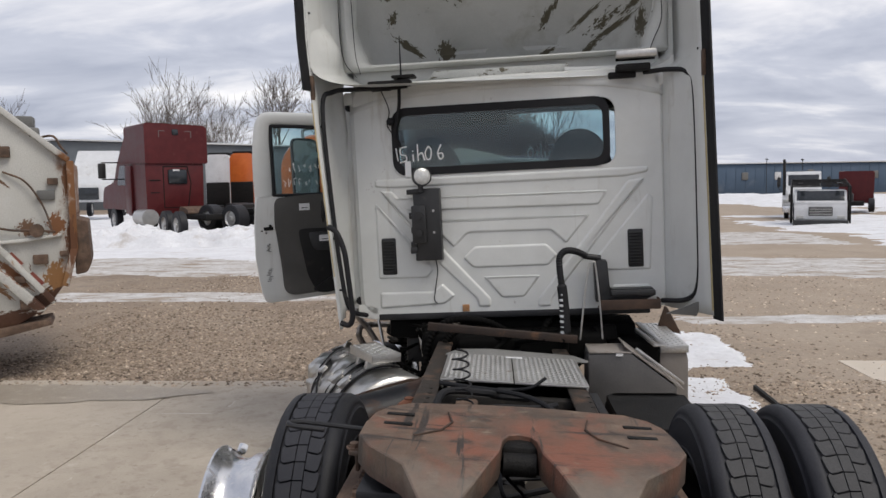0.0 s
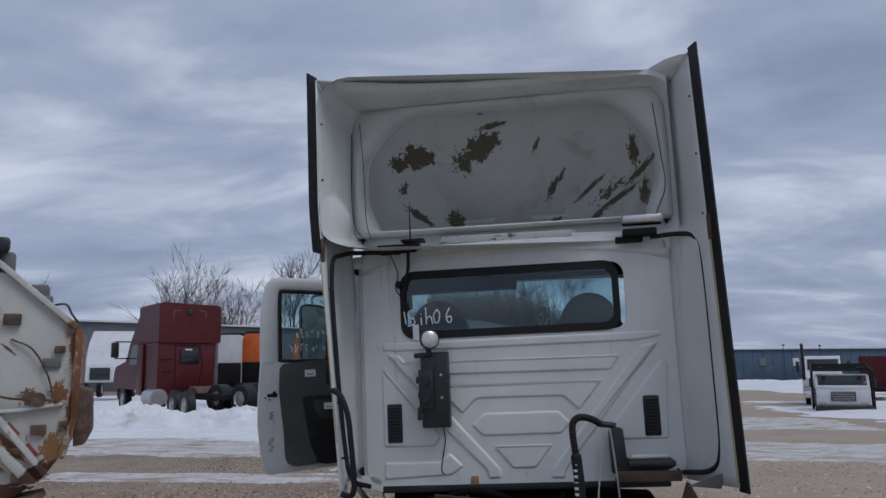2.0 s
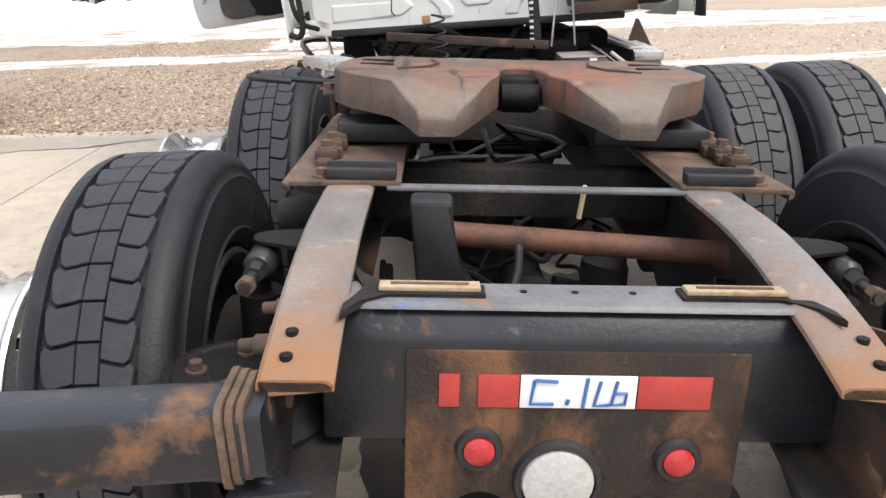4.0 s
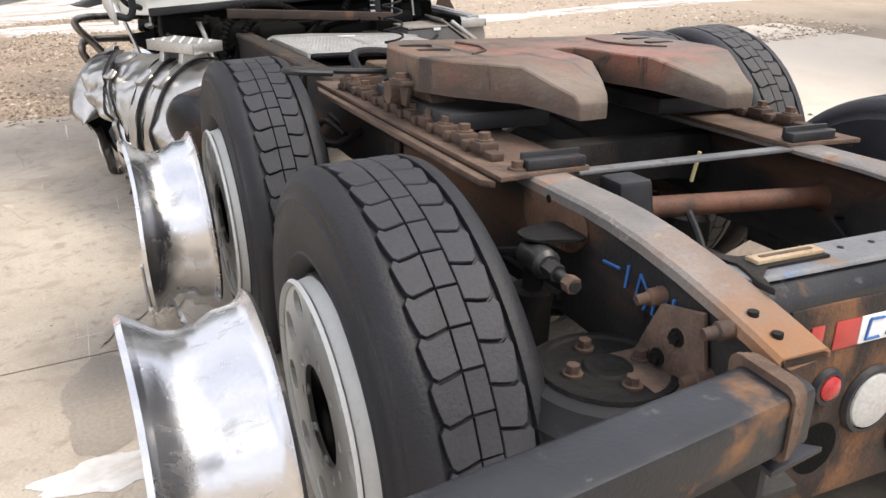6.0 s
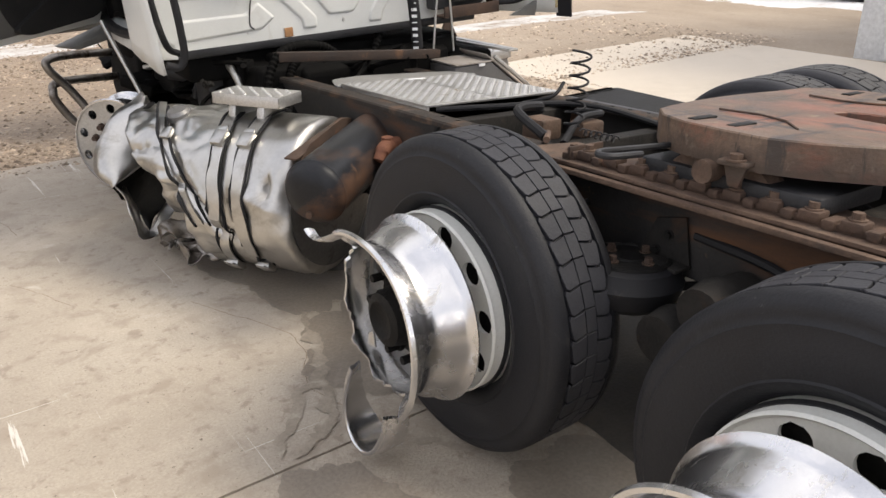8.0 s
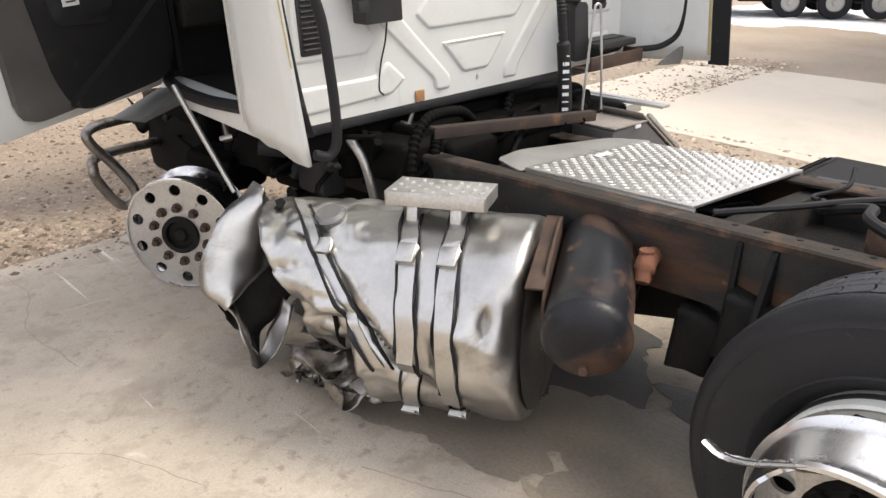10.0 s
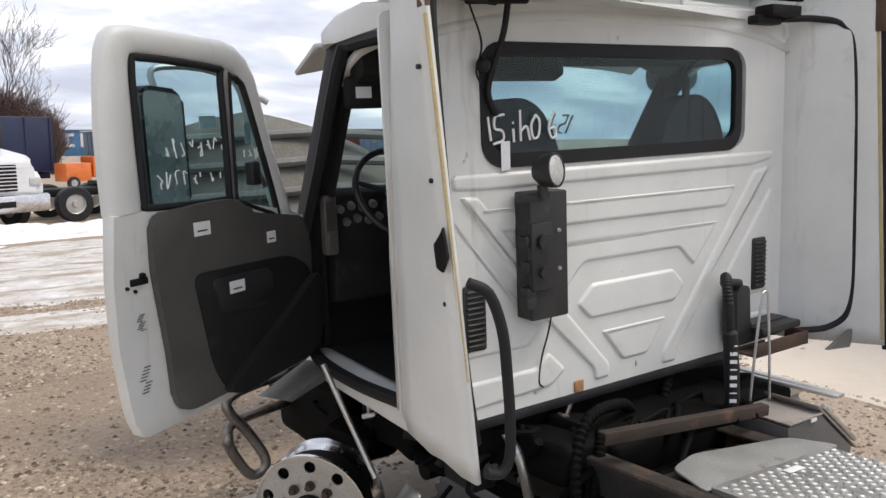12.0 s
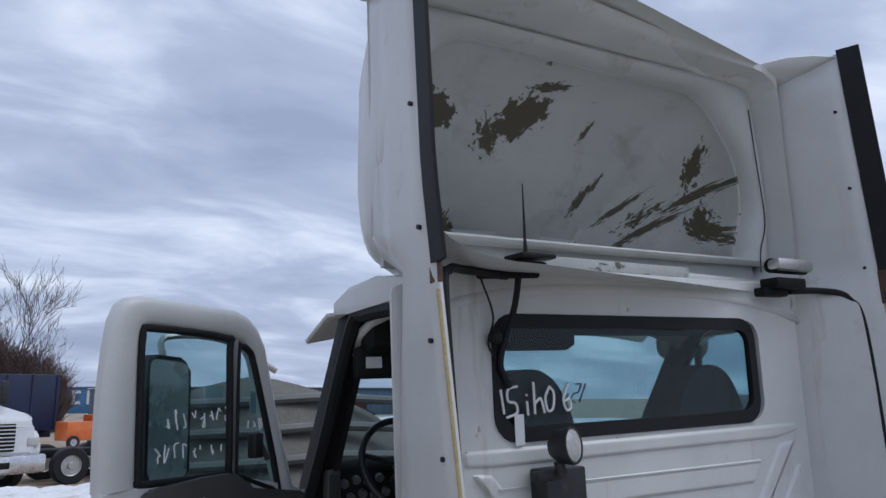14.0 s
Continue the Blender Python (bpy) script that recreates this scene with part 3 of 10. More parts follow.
def holed_disc(bm, r_out, r_in, r_hole, hole, n, x0, thick, dish=0.0):
    """A disc facing x with n round hand holes; dish pushes its middle along x."""
    def xs(r):
        return x0 + dish * max(0.0, (r_out - r) / (r_out - r_in))
    for layer in (0, 1):
        for k in range(n):
            a0, a1 = 2 * math.pi * k / n, 2 * math.pi * (k + 1) / n
            ac = (a0 + a1) / 2
            edge = []
            for t in range(4):
                edge.append((r_out, a1 + (a0 - a1) * t / 4))
            for t in range(4):
                edge.append((r_out + (r_in - r_out) * t / 4, a0))
            for t in range(4):
                edge.append((r_in, a0 + (a1 - a0) * t / 4))
            for t in range(4):
                edge.append((r_in + (r_out - r_in) * t / 4, a1))
            cy, cz = r_hole * math.cos(ac), r_hole * math.sin(ac)
            outer, inner = [], []
            for r, a in edge:
                y, z = r * math.cos(a), r * math.sin(a)
                d = math.hypot(y - cy, z - cz)
                hy, hz = cy + (y - cy) / d * hole, cz + (z - cz) / d * hole
                outer.append((xs(r) + layer * thick, y, z))
                inner.append((xs(math.hypot(hy, hz)) + layer * thick, hy, hz))
            loft(bm, [outer, inner], True)
            if layer == 0:
                back = [(p[0] + thick, p[1], p[2]) for p in inner]
                loft(bm, [inner, back], True)
    return bm


def rim_barrel(bm, x0, x1, R=0.298, rc=0.248, seg=64, bend=None):
    """A drop-centre rim barrel with flanges from x0 to x1."""
    w = x1 - x0
    prof = [(0.0, R), (0.012 / w, R + 0.004), (0.03 / w, R - 0.012), (0.18, R - 0.022), (0.30, rc + 0.006), (0.42, rc), (0.56, rc + 0.004), (0.70, R - 0.026), (0.86, R - 0.022), (1 - 0.02 / w, R - 0.012), (1 - 0.008 / w, R + 0.004), (1.0, R)]
    inn = [(t, r - 0.010) for t, r in reversed(prof)]
    ring = [(x0 + t * w, r) for t, r in prof + inn]
    lathe(bm, ring, seg, "x", closed=True)
    if bend:
        for v in bm.verts:
            v.co = bend(v.co)
    return bm


TYRE, TREAD = tyre_mesh(), tread_mesh()
# copies for the right side carry the paler, hazed rubber
TYRE_PALE, TREAD_PALE = TYRE.copy(), TREAD.copy()
TYRE.materials.append(tyre_mat)
TREAD.materials.append(tread_mat)
TYRE_PALE.materials.append(tread_mat)
TREAD_PALE.materials.append(tread_pale)


def disc_part(parent, m, x0=0.0):
    bm = B()
    holed_disc(bm, 0.290, 0.165, 0.238, 0.037, 10, x0, 0.012)
    holed_disc(bm, 0.165, 0.112, 0.142, 0.013, 10, x0, 0.012)
    lathe(bm, [(x0 + 0.002, 0.290), (x0 + 0.05, 0.300), (x0 + 0.10, 0.306)], 64, "x")
    lathe(bm, [(x0 - 0.004, 0.298), (x0 - 0.012, 0.292), (x0 - 0.004, 0.284), (x0 + 0.03, 0.284)], 64, "x")
    d = part("wheel_disc", finish(bm), wheel_paint, parent, "silver steel wheel disc with round hand holes", m)
    # black pan added behind the disc so the hand holes look shaded
    bm = B()
    lathe(bm, [(x0 + 0.15, 0.0), (x0 + 0.05, 0.0), (x0 + 0.045, 0.10), (x0 + 0.045, 0.283), (x0 + 0.15, 0.283)], 40, "x")
    part("dark_backing", finish(bm), grime_black, d, "black backing behind the disc that darkens its hand holes", m)
    return d


def tyred_wheel(x, y, z, turn, disc_side, label):
    m = pose(x, y, z, turn, 0, 0)
    t = place("tyre", TYRE_PALE if x > 0 else TYRE, tyre_mat, truck, label, m)
    tagged(place("tread", TREAD_PALE if x > 0 else TREAD, tread_mat, t, "worn block tread", m, smooth=False), kind="stuff")
    if disc_side:
        disc_part(t, m @ pose(disc_side * 0.158, 0, 0, 0, 0, 0 if disc_side < 0 else 180))
    bm = B()
    rim_barrel(bm, -0.125, 0.125, 0.300, 0.25)
    part("rim", bm, black_steel, t, "dark rusty inner rim", m)
    return t


tyred_wheel(-1.265, 1.065, 0.530, 10, -1, "worn inner drive tyre on the rear axle")
tyred_wheel(-1.245, 2.375, 0.530, 47, -1, "worn inner drive tyre on the front drive axle")
tyred_wheel(0.375, 1.065, 0.490, 31, 0, "worn inner drive tyre on the rear axle")
tyred_wheel(0.375, 2.375, 0.490, 70, 0, "worn inner drive tyre on the front drive axle")
tyred_wheel(0.715, 1.065, 0.490, 5, 0, "worn outer drive tyre on the rear axle")
tyred_wheel(0.715, 2.375, 0.490, 21, 0, "worn outer drive tyre on the front drive axle")


def bare_rim(x0, x1, y, z, torn, label):
    """An outer rim with no tyre; torn: the front of its barrel is ripped off and the lip left as a loop."""
    m = pose(0, y, z)
    bm = B()
    w, R, rc = x1 - x0, 0.298, 0.248
    prof = [(0.0, R), (0.012 / w, R + 0.004), (0.03 / w, R - 0.012), (0.10, R - 0.018), (0.18, R - 0.022), (0.30, rc + 0.006), (0.42, rc), (0.56, rc + 0.004), (0.70, R - 0.026), (0.86, R - 0.022), (1 - 0.02 / w, R - 0.012), (1 - 0.008 / w, R + 0.004), (1.0, R)]

    def radius(t):
        for (ta, ra), (tb, rb) in zip(prof, prof[1:]):
            if t <= tb:
                return ra + (rb - ra) * (t - ta) / (tb - ta)
        return R
    rings, seg = [], 96
    for t, thick in [(t, 0.0) for t, r in prof] + [(t, 0.010) for t, r in reversed(prof)]:
        ring = []
        for k in range(seg):
            a = -math.pi + 2 * math.pi * k / seg
            tt = t
            if torn and -2.25 < a < 1.15:
                edge = min(1.0, (a + 2.25) / 0.22, (1.15 - a) / 0.22)
                tt = max(t, edge * (0.40 + 0.09 * noise.noise(Vector((a * 3.5, 3, 0))) + 0.05 * noise.noise(Vector((a * 11, 7, 0)))))
            r = radius(tt) - thick
            wob = 0.005 * math.sin(3 * a + 1) * (1 - tt)
            ring.append((x0 + tt * w + wob, r * math.cos(a), r * math.sin(a)))
        rings.append(ring)
    rings.append(rings[0])
    loft(bm, rings, True)
    rim = part("bare_rim", finish(bm), alu, truck, label, m)
    bm = B()
    holed_disc(bm, 0.262, 0.165, 0.215, 0.030, 10, x1 - 0.03, 0.012)
    part("wheel_disc", finish(bm), alu_dull, rim, "", m)
    bm = B()
    lathe(bm, [(x1 - 0.03, 0.168), (x1 - 0.045, 0.15), (x1 - 0.045, 0.105), (x1 - 0.06, 0.10), (x1 - 0.14, 0.085), (x1 - 0.15, 0.06), (x1 - 0.14, 0.05), (x1 - 0.13, 0.0)], 32, "x")
    part("hub", finish(bm), grime_black, rim, "black wheel hub with studs", m)
    bolts(rim, m, [(x1 - 0.05, 0.143 * math.cos(0.628 * k), 0.143 * math.sin(0.628 * k)) for k in range(10)], 0.014, -0.055, "x", grime_black, "wheel_stud")
    return rim


bare_rim(-1.775, -1.525, 1.055, 0.530, False, "bare polished aluminium outer rim with no tyre")
torn_rim = bare_rim(-1.690, -1.465, 2.375, 0.530, True, "bare aluminium outer rim with a torn, curled lip")


def ribbon(bm, pts, x_in, x_out, lip):
    """A bent strip of rim: path in (y, z), with a rolled outer edge."""
    P = smooth_path([(0, y, z) for y, z in pts], 7)
    rows = []
    n = len(P)
    for i, p in enumerate(P):
        d = (P[min(i + 1, n - 1)] - P[max(i - 1, 0)]).normalized()
        o = Vector((0, -d.z, d.y))
        f = i / (n - 1)
        x_w = x_out + 0.065 + (x_in - x_out - 0.065) * min(1.0, f / 0.4) if x_in - x_out > 0.1 else x_in
        wi = x_w + (x_out - x_w) * 0.75 * max(0.0, f - 0.6) / 0.4 + 0.008 * noise.noise(Vector((i * 0.6, 1, 2)))
        a, b = Vector((x_out, 0, 0)), Vector((wi, 0, 0))
        rows.append([p + a + o * lip, p + a * 1.0 + Vector((-0.008, 0, 0)) + o * 0.002, p + a - o * 0.006, p + a + Vector((0.03, 0, 0)) - o * 0.016, p + b - o * 0.012, p + b - o * 0.006, p + a + Vector((0.03, 0, 0)) - o * 0.008, p + a + Vector((0.012, 0, 0)) + o * 0.002])
    loft(bm, rows, True, True, True)
    return finish(bm)


LOOP = [(2.235, 0.290), (2.250, 0.235), (2.285, 0.165), (2.335, 0.100), (2.395, 0.068), (2.450, 0.078), (2.485, 0.125), (2.49, 0.20), (2.465, 0.29), (2.425, 0.37)]
bm = B()
ribbon(bm, LOOP, -1.575, -1.690, 0.006)
curl = part("curled_lip", bm, alu, torn_rim, "strip of torn rim lip curled into a loop", Matrix())
bm = B()
tube(bm, smooth_path([(-1.694, y, z) for y, z in LOOP], 7), 0.0085, 10)
part("lip_bead", bm, alu, curl, "", Matrix())
bm = B()
ribbon(bm, [(2.46, 0.812), (2.53, 0.775), (2.59, 0.745), (2.64, 0.735), (2.68, 0.75)], -1.655, -1.690, 0.005)
part("peeled_lip", bm, alu, torn_rim, "", Matrix())
for k, (yy, zz) in enumerate(((2.44, 0.40), (2.40, 0.46), (2.47, 0.50))):
    bm = B()
    prism(bm, [(yy, zz), (yy + 0.05, zz - 0.01), (yy + 0.035, zz + 0.04), (yy + 0.01, zz + 0.055)], -1.60 + 0.015 * k, -1.592 + 0.015 * k, "x", 0.002)
    part("torn_shard", bm, alu_dull, torn_rim, "", Matrix())

# front wheel: a bare rim that stands on the slab
fm = pose(-1.53, 5.72, 0.300, 0, 0, 40)
bm = B()
rim_barrel(bm, -0.02, 0.21)
front_rim = part("front_rim", bm, alu, truck, "bare aluminium front wheel rim standing on concrete", fm)
bm = B()
holed_disc(bm, 0.292, 0.175, 0.238, 0.030, 10, -0.012, 0.012)
holed_disc(bm, 0.175, 0.10, 0.142, 0.004, 10, -0.012, 0.012)
part("wheel_disc", finish(bm), alu_dull, front_rim, "", fm)
bolts(front_rim, fm, [(-0.012, 0.145 * math.cos(0.628 * (k + 0.5)), 0.145 * math.sin(0.628 * (k + 0.5))) for k in range(10)], 0.017, -0.035, "x", dark_rust, "wheel_nut")
bm = B()
lathe(bm, [(0.06, 0.0), (0.055, 0.27), (0.12, 0.275)], 32, "x")
part("wheel_back", finish(bm), grime_black, front_rim, "", fm)
bm = B()
lathe(bm, [(-0.015, 0.10), (-0.03, 0.098), (-0.03, 0.075), (-0.005, 0.07), (-0.01, 0.04), (-0.03, 0.03), (-0.03, 0.0)], 28, "x")
part("hub", bm, grime_black, front_rim, "greasy black open hub", fm)


# ---- frame ----
def rail_top(y):
    return -0.012 if y > -0.10 else -0.012 - 0.085 * ((-0.10 - y) / 0.52) ** 1.8


RAIL_X = {-1: -0.455, 1: 0.405}


def frame_rail(side):
    bm = B()
    ys = [-0.625, -0.60, -0.56, -0.5, -0.4, -0.3, -0.2, -0.12, 0.0, 0.5, 1.0, 1.6, 2.4, 3.2, 4.2, 5.3]
    rings = []
    x = RAIL_X[side]
    for y in ys:
        t, h = rail_top(y), 0.25
        pts = [(0.0, 0.0), (0.085, 0.0), (0.095, -0.006), (0.095, -0.014), (0.012, -0.014), (0.012, -h + 0.014), (0.085, -h + 0.014), (0.085, -h), (0.0, -h)]
        rings.append([(x - side * px_, y, t + pz) for px_, pz in pts])
    loft(bm, rings, True, True, True)
    r = part("frame_rail", finish(bm), rail_paint, truck, "rusty blue-grey steel frame rail", CH)
    bm = B()
    loft(bm, [[(x - side * a, y, rail_top(y) + b) for a, b in ((-0.004, -0.022), (-0.004, -0.004), (0.003, 0.003), (0.04, 0.004), (0.09, 0.003), (0.098, -0.003), (0.098, -0.012))] for y in ys], True, True, True)
    part("rail_flange", finish(bm), rail_cap, r, "blue-grey top flange, orange rust at its end", CH)
    for y in (-0.585, -0.535):
        bm = B()
        tube(bm, [(x - side * 0.03, y, rail_top(y) + 0.001), (x - side * 0.03, y, rail_top(y) + 0.0095)], 0.009, 10)
        part("bolt_hole", bm, grime_black, r, "", CH)
    return r


rail_l, rail_r = frame_rail(-1), frame_rail(1)
for y, z in ((-0.37, -0.100), (-0.53, -0.090), (-0.50, -0.19)):
    bm = B()
    tube(bm, [(-0.44, y, z), (-0.478, y + 0.008, z - 0.005), (-0.482, y + 0.008, z - 0.005), (-0.502, y + 0.012, z - 0.008)], [0.017, 0.016, 0.011, 0.010], 10)
    part("rail_pin", bm, dark_rust, rail_l, "rusted pin", CH)
for y, z in ((-0.1, -0.09), (-0.47, -0.2), (-0.33, -0.17), (-0.57, -0.17)):
    bm = B()
    tube(bm, [(-0.444, y, z), (-0.455, y, z)], 0.02, 10)
    part("rail_bolt", bm, dark_rust, rail_l, "", CH)
bm = B()
prism(bm, round_corners([(0.10, -0.03), (-0.13, -0.03), (-0.15, -0.075), (-0.10, -0.125), (0.06, -0.135), (0.10, -0.10)], 0.03), -0.4585, -0.4565, "x")
web_patch = part("rust_patch", bm, surface("orange_brown_web_rust", [(0.10, 0.050, 0.028), (0.19, 0.105, 0.062)], 14, 0.85, 0, 0.3, 120, [((0.03, 0.024, 0.02), 9, 0.58, 0.68, 0.8, None)]), rail_l, "orange-brown rust patch", CH)
bm = B()
tube(bm, [(-0.4575, 0.0, -0.035), (-0.4600, 0.0, -0.035)], 0.009, 10)
part("bolt_hole", bm, grime_black, web_patch, "", CH)
# blue chalk number on the rail web
bm = B()
sx = -0.4575
for k, pts in enumerate(([(0, 0), (0.05, 0.01)], [(0.07, -0.02), (0.075, 0.03)], [(0.10, -0.03), (0.11, 0.03), (0.14, 0.0), (0.125, -0.035)], [(0.155, 0.03), (0.15, -0.03), (0.175, -0.03), (0.18, 0.02), (0.155, 0.03)],
                         [(0.20, 0.03), (0.195, -0.03), (0.215, -0.035), (0.22, -0.005), (0.197, 0.0)], [(0.235, 0.025), (0.23, -0.035), (0.25, -0.04), (0.255, -0.01), (0.232, 0.0)])):
    tube(bm, [(sx, -0.2 - p[0], -0.10 + p[1] * 0.9 - p[0] * 0.12) for p in pts], 0.0032, 5)
tagged(part("chalk_number", bm, blue_marker, rail_l, "blue paint marker scribble", CH), kind="stuff")

# plates that carry the fifth wheel
CHP = CH @ pose(0, 0.07, 0)
for side in (-1, 1):
    bm = B()
    poly = [(side * 0.30, 0.02), (side * 0.535, 0.0), (side * 0.535, 1.42), (side * 0.30, 1.36)]
    prism(bm, poly, -0.012, 0.0, "z", 0.002)
    p = part("mounting_plate", bm, rust_steel, truck, "rusted flat fifth wheel mounting plate", CHP)
    bm = B()
    prism(bm, [(side * 0.535, 0.02), (side * 0.56, 0.05), (side * 0.56, 1.3), (side * 0.535, 1.4)], -0.03, -0.014, "z", 0.003)
    part("plate_edge", bm, rust_steel, p, "", CHP)
    bm = B()
    box(bm, (side * 0.478, 0.66, 0.009), (0.034, 1.08, 0.018), 0.003)
    for k in range(10):
        box(bm, (side * 0.478, 0.19 + k * 0.105, 0.021), (0.052, 0.056, 0.026), 0.006)
        box(bm, (side * 0.478, 0.2425 + k * 0.105, 0.013), (0.060, 0.030, 0.026), 0.005)
    part("toothed_bar", bm, dark_rust, p, "rusted notched rail", CHP)
    bolts(p, CHP, [(side * 0.478, 0.19 + k * 0.105, 0.033) for k in range(10)] + [(side * 0.47, 0.045, 0.0), (side * 0.40, 1.28, 0.0)], 0.0145, 0.020, "z", rust_steel)
    bm = B()
    box(bm, (side * 0.385, 0.035, 0.012), (0.15, 0.034, 0.024), 0.004)
    box(bm, (side * 0.385, 0.052, 0.02), (0.15, 0.010, 0.03), 0.002)
    part("angle_stop", bm, black_steel, p, "", CHP)
    bm = B()
    box(bm, (side * 0.44, 1.20, 0.010), (0.15, 0.034, 0.020), 0.004)
    box(bm, (side * 0.44, 1.187, 0.024), (0.15, 0.010, 0.034), 0.002)
    part("angle_stop", bm, dark_rust, p, "", CHP)
bm = B()
box(bm, (0, 0.03, -0.016), (0.66, 0.034, 0.010), 0.003)
part("cross_strap", bm, surface("scuffed_blue_grey_strap", [(0.11, 0.115, 0.125), (0.20, 0.20, 0.205)], 8, 0.5, 0.1, 0.2, 120, [((0.09, 0.06, 0.045), 9, 0.58, 0.70, 0.8, None)]), truck, "thin scuffed grey steel crossmember", CHP)


# fifth wheel
CHF = CH @ pose(0, 0.008, 0.016)


def fifth_wheel():
    # right half of the plan: throat, throat mouth, horn tip, side, front
    main = [(0.0, 0.70), (0.035, 0.685), (0.055, 0.63), (0.064, 0.52), (0.096, 0.395)]
    side_ = [(0.335, 0.345), (0.447, 0.485), (0.500, 0.60), (0.502, 0.74), (0.490, 0.86), (0.452, 0.955), (0.38, 1.025), (0.27, 1.075), (0.13, 1.10), (0.0, 1.105)]
    ZT = 0.168
    bm = B()
    bottom = {}

    def v_(x, y, z, zb):
        v = bm.verts.new((x, y, z))
        bottom[v] = (x, y, zb)
        return v
    loop = {}
    for sx in (-1, 1):
        a = [v_(sx * x, y, ZT, ZT - 0.085) for x, y in main]
        b = [v_(sx * x, y, ZT - (0.012 if y > 1.05 else 0.0), ZT - 0.090) for x, y in side_]
        bm.faces.new((a + b) if sx > 0 else list(reversed(a + b)))
        # the horn slopes down from the break line to a blunt tip that curls under
        tips = [[v_(sx * x, y, z, zb) for x, y, z, zb in row] for row in (((0.140, 0.285, 0.139, 0.072), (0.300, 0.270, 0.139, 0.072)), ((0.172, 0.215, 0.117, 0.062), (0.272, 0.205, 0.117, 0.062)), ((0.184, 0.194, 0.098, 0.060), (0.264, 0.187, 0.098, 0.060)))]
        prev = (a[-1], b[0])
        for row in tips:
            q = (prev[0], row[0], row[1], prev[1])
            bm.faces.new(q if sx > 0 else tuple(reversed(q)))
            prev = row
        loop[sx] = a + [r[0] for r in tips] + [r[1] for r in reversed(tips)] + b
    for sx in (-1, 1):
        L = loop[sx]
        low_ring = [bm.verts.new(bottom[v]) for v in L]
        for k in range(len(L) - 1):
            q = (L[k], low_ring[k], low_ring[k + 1], L[k + 1])
            bm.faces.new(q if sx > 0 else tuple(reversed(q)))
    finish(bm)
    crisp = [e for e in bm.edges if e.is_manifold and e.calc_face_angle(0) > radians(28)]
    bmesh.ops.bevel(bm, geom=crisp, offset=0.004, segments=1, affect="EDGES")
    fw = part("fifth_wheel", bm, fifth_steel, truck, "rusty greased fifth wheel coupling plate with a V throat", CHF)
    for sx in (-1, 1):
        for x, y in ((0.40, 0.86), (0.395, 0.74)):
            bm = B()
            box(bm, (sx * x, y, 0.1665), (0.095, 0.030, 0.006), 0.002)
            part("grease_slot", bm, grime_black, fw, "", CHF)
        bm = B()
        tube(bm, [(x, y, 0.1668) for x, y in ((sx * 0.33, 0.62), (sx * 0.25, 0.70), (sx * 0.22, 0.80), (sx * 0.24, 0.92))], 0.0035, 6)
        part("grease_groove", bm, dark_rust, fw, "", CHF)
    bm = B()
    box(bm, (0, 0.68, 0.10), (0.12, 0.11, 0.10), 0.02)
    tube(bm, [(-0.05, 0.60, 0.10), (0.05, 0.60, 0.10)], 0.035, 14)
    part("lock_jaw", bm, grime_black, fw, "", CHF)
    for sx in (-1, 1):
        bm = B()
        prism(bm, [(0.55, 0.0), (0.95, 0.0), (0.86, 0.085), (0.64, 0.085)], sx * 0.385, sx * 0.46, "x", 0.008)
        tube(bm, [(sx * 0.36, 0.75, 0.055), (sx * 0.53, 0.75, 0.055)], 0.032, 14)
        part("pivot_bracket", finish(bm), rust_steel, fw, "", CHF)
        bm = B()
        box(bm, (sx * 0.33, 0.72, 0.02), (0.30, 0.55, 0.05), 0.01)
        part("base_plate", bm, black_steel, fw, "", CHF)
    bm = B()
    tube(bm, smooth_path([(-0.36, 0.90, 0.088), (-0.5, 0.905, 0.092), (-0.66, 0.91, 0.10), (-0.75, 0.90, 0.108), (-0.785, 0.88, 0.110), (-0.79, 0.86, 0.110), (-0.76, 0.84, 0.108), (-0.66, 0.845, 0.10)], 4), 0.009, 8)
    part("release_handle", bm, black_steel, fw, "bent steel release handle", CHF)
    # ear with a bolt on the near flank
    bm = B()
    prism(bm, [(-0.43, 0.61), (-0.535, 0.625), (-0.545, 0.70), (-0.43, 0.72)], 0.088, 0.102, "z", 0.004)
    prism(bm, [(0.63, 0.09), (0.70, 0.09), (0.68, 0.03), (0.65, 0.03)], -0.515, -0.503, "x", 0.003)
    part("ear_bracket", finish(bm), fifth_steel, fw, "rusty ear bracket", CHF)
    bolts(fw, CHF, [(-0.522, 0.66, 0.102)], 0.018, 0.018, "z", rust_steel)
    # springs beside the locking rod
    bm = B()
    tube(bm, [(-0.33 + 0.012 * math.cos(k * 0.9), 1.22 + 0.0035 * k, 0.03 + 0.012 * math.sin(k * 0.9)) for k in range(46)], 0.003, 5)
    part("coil_spring", bm, black_steel, fw, "", CHF)
    return fw


fifth_wheel()

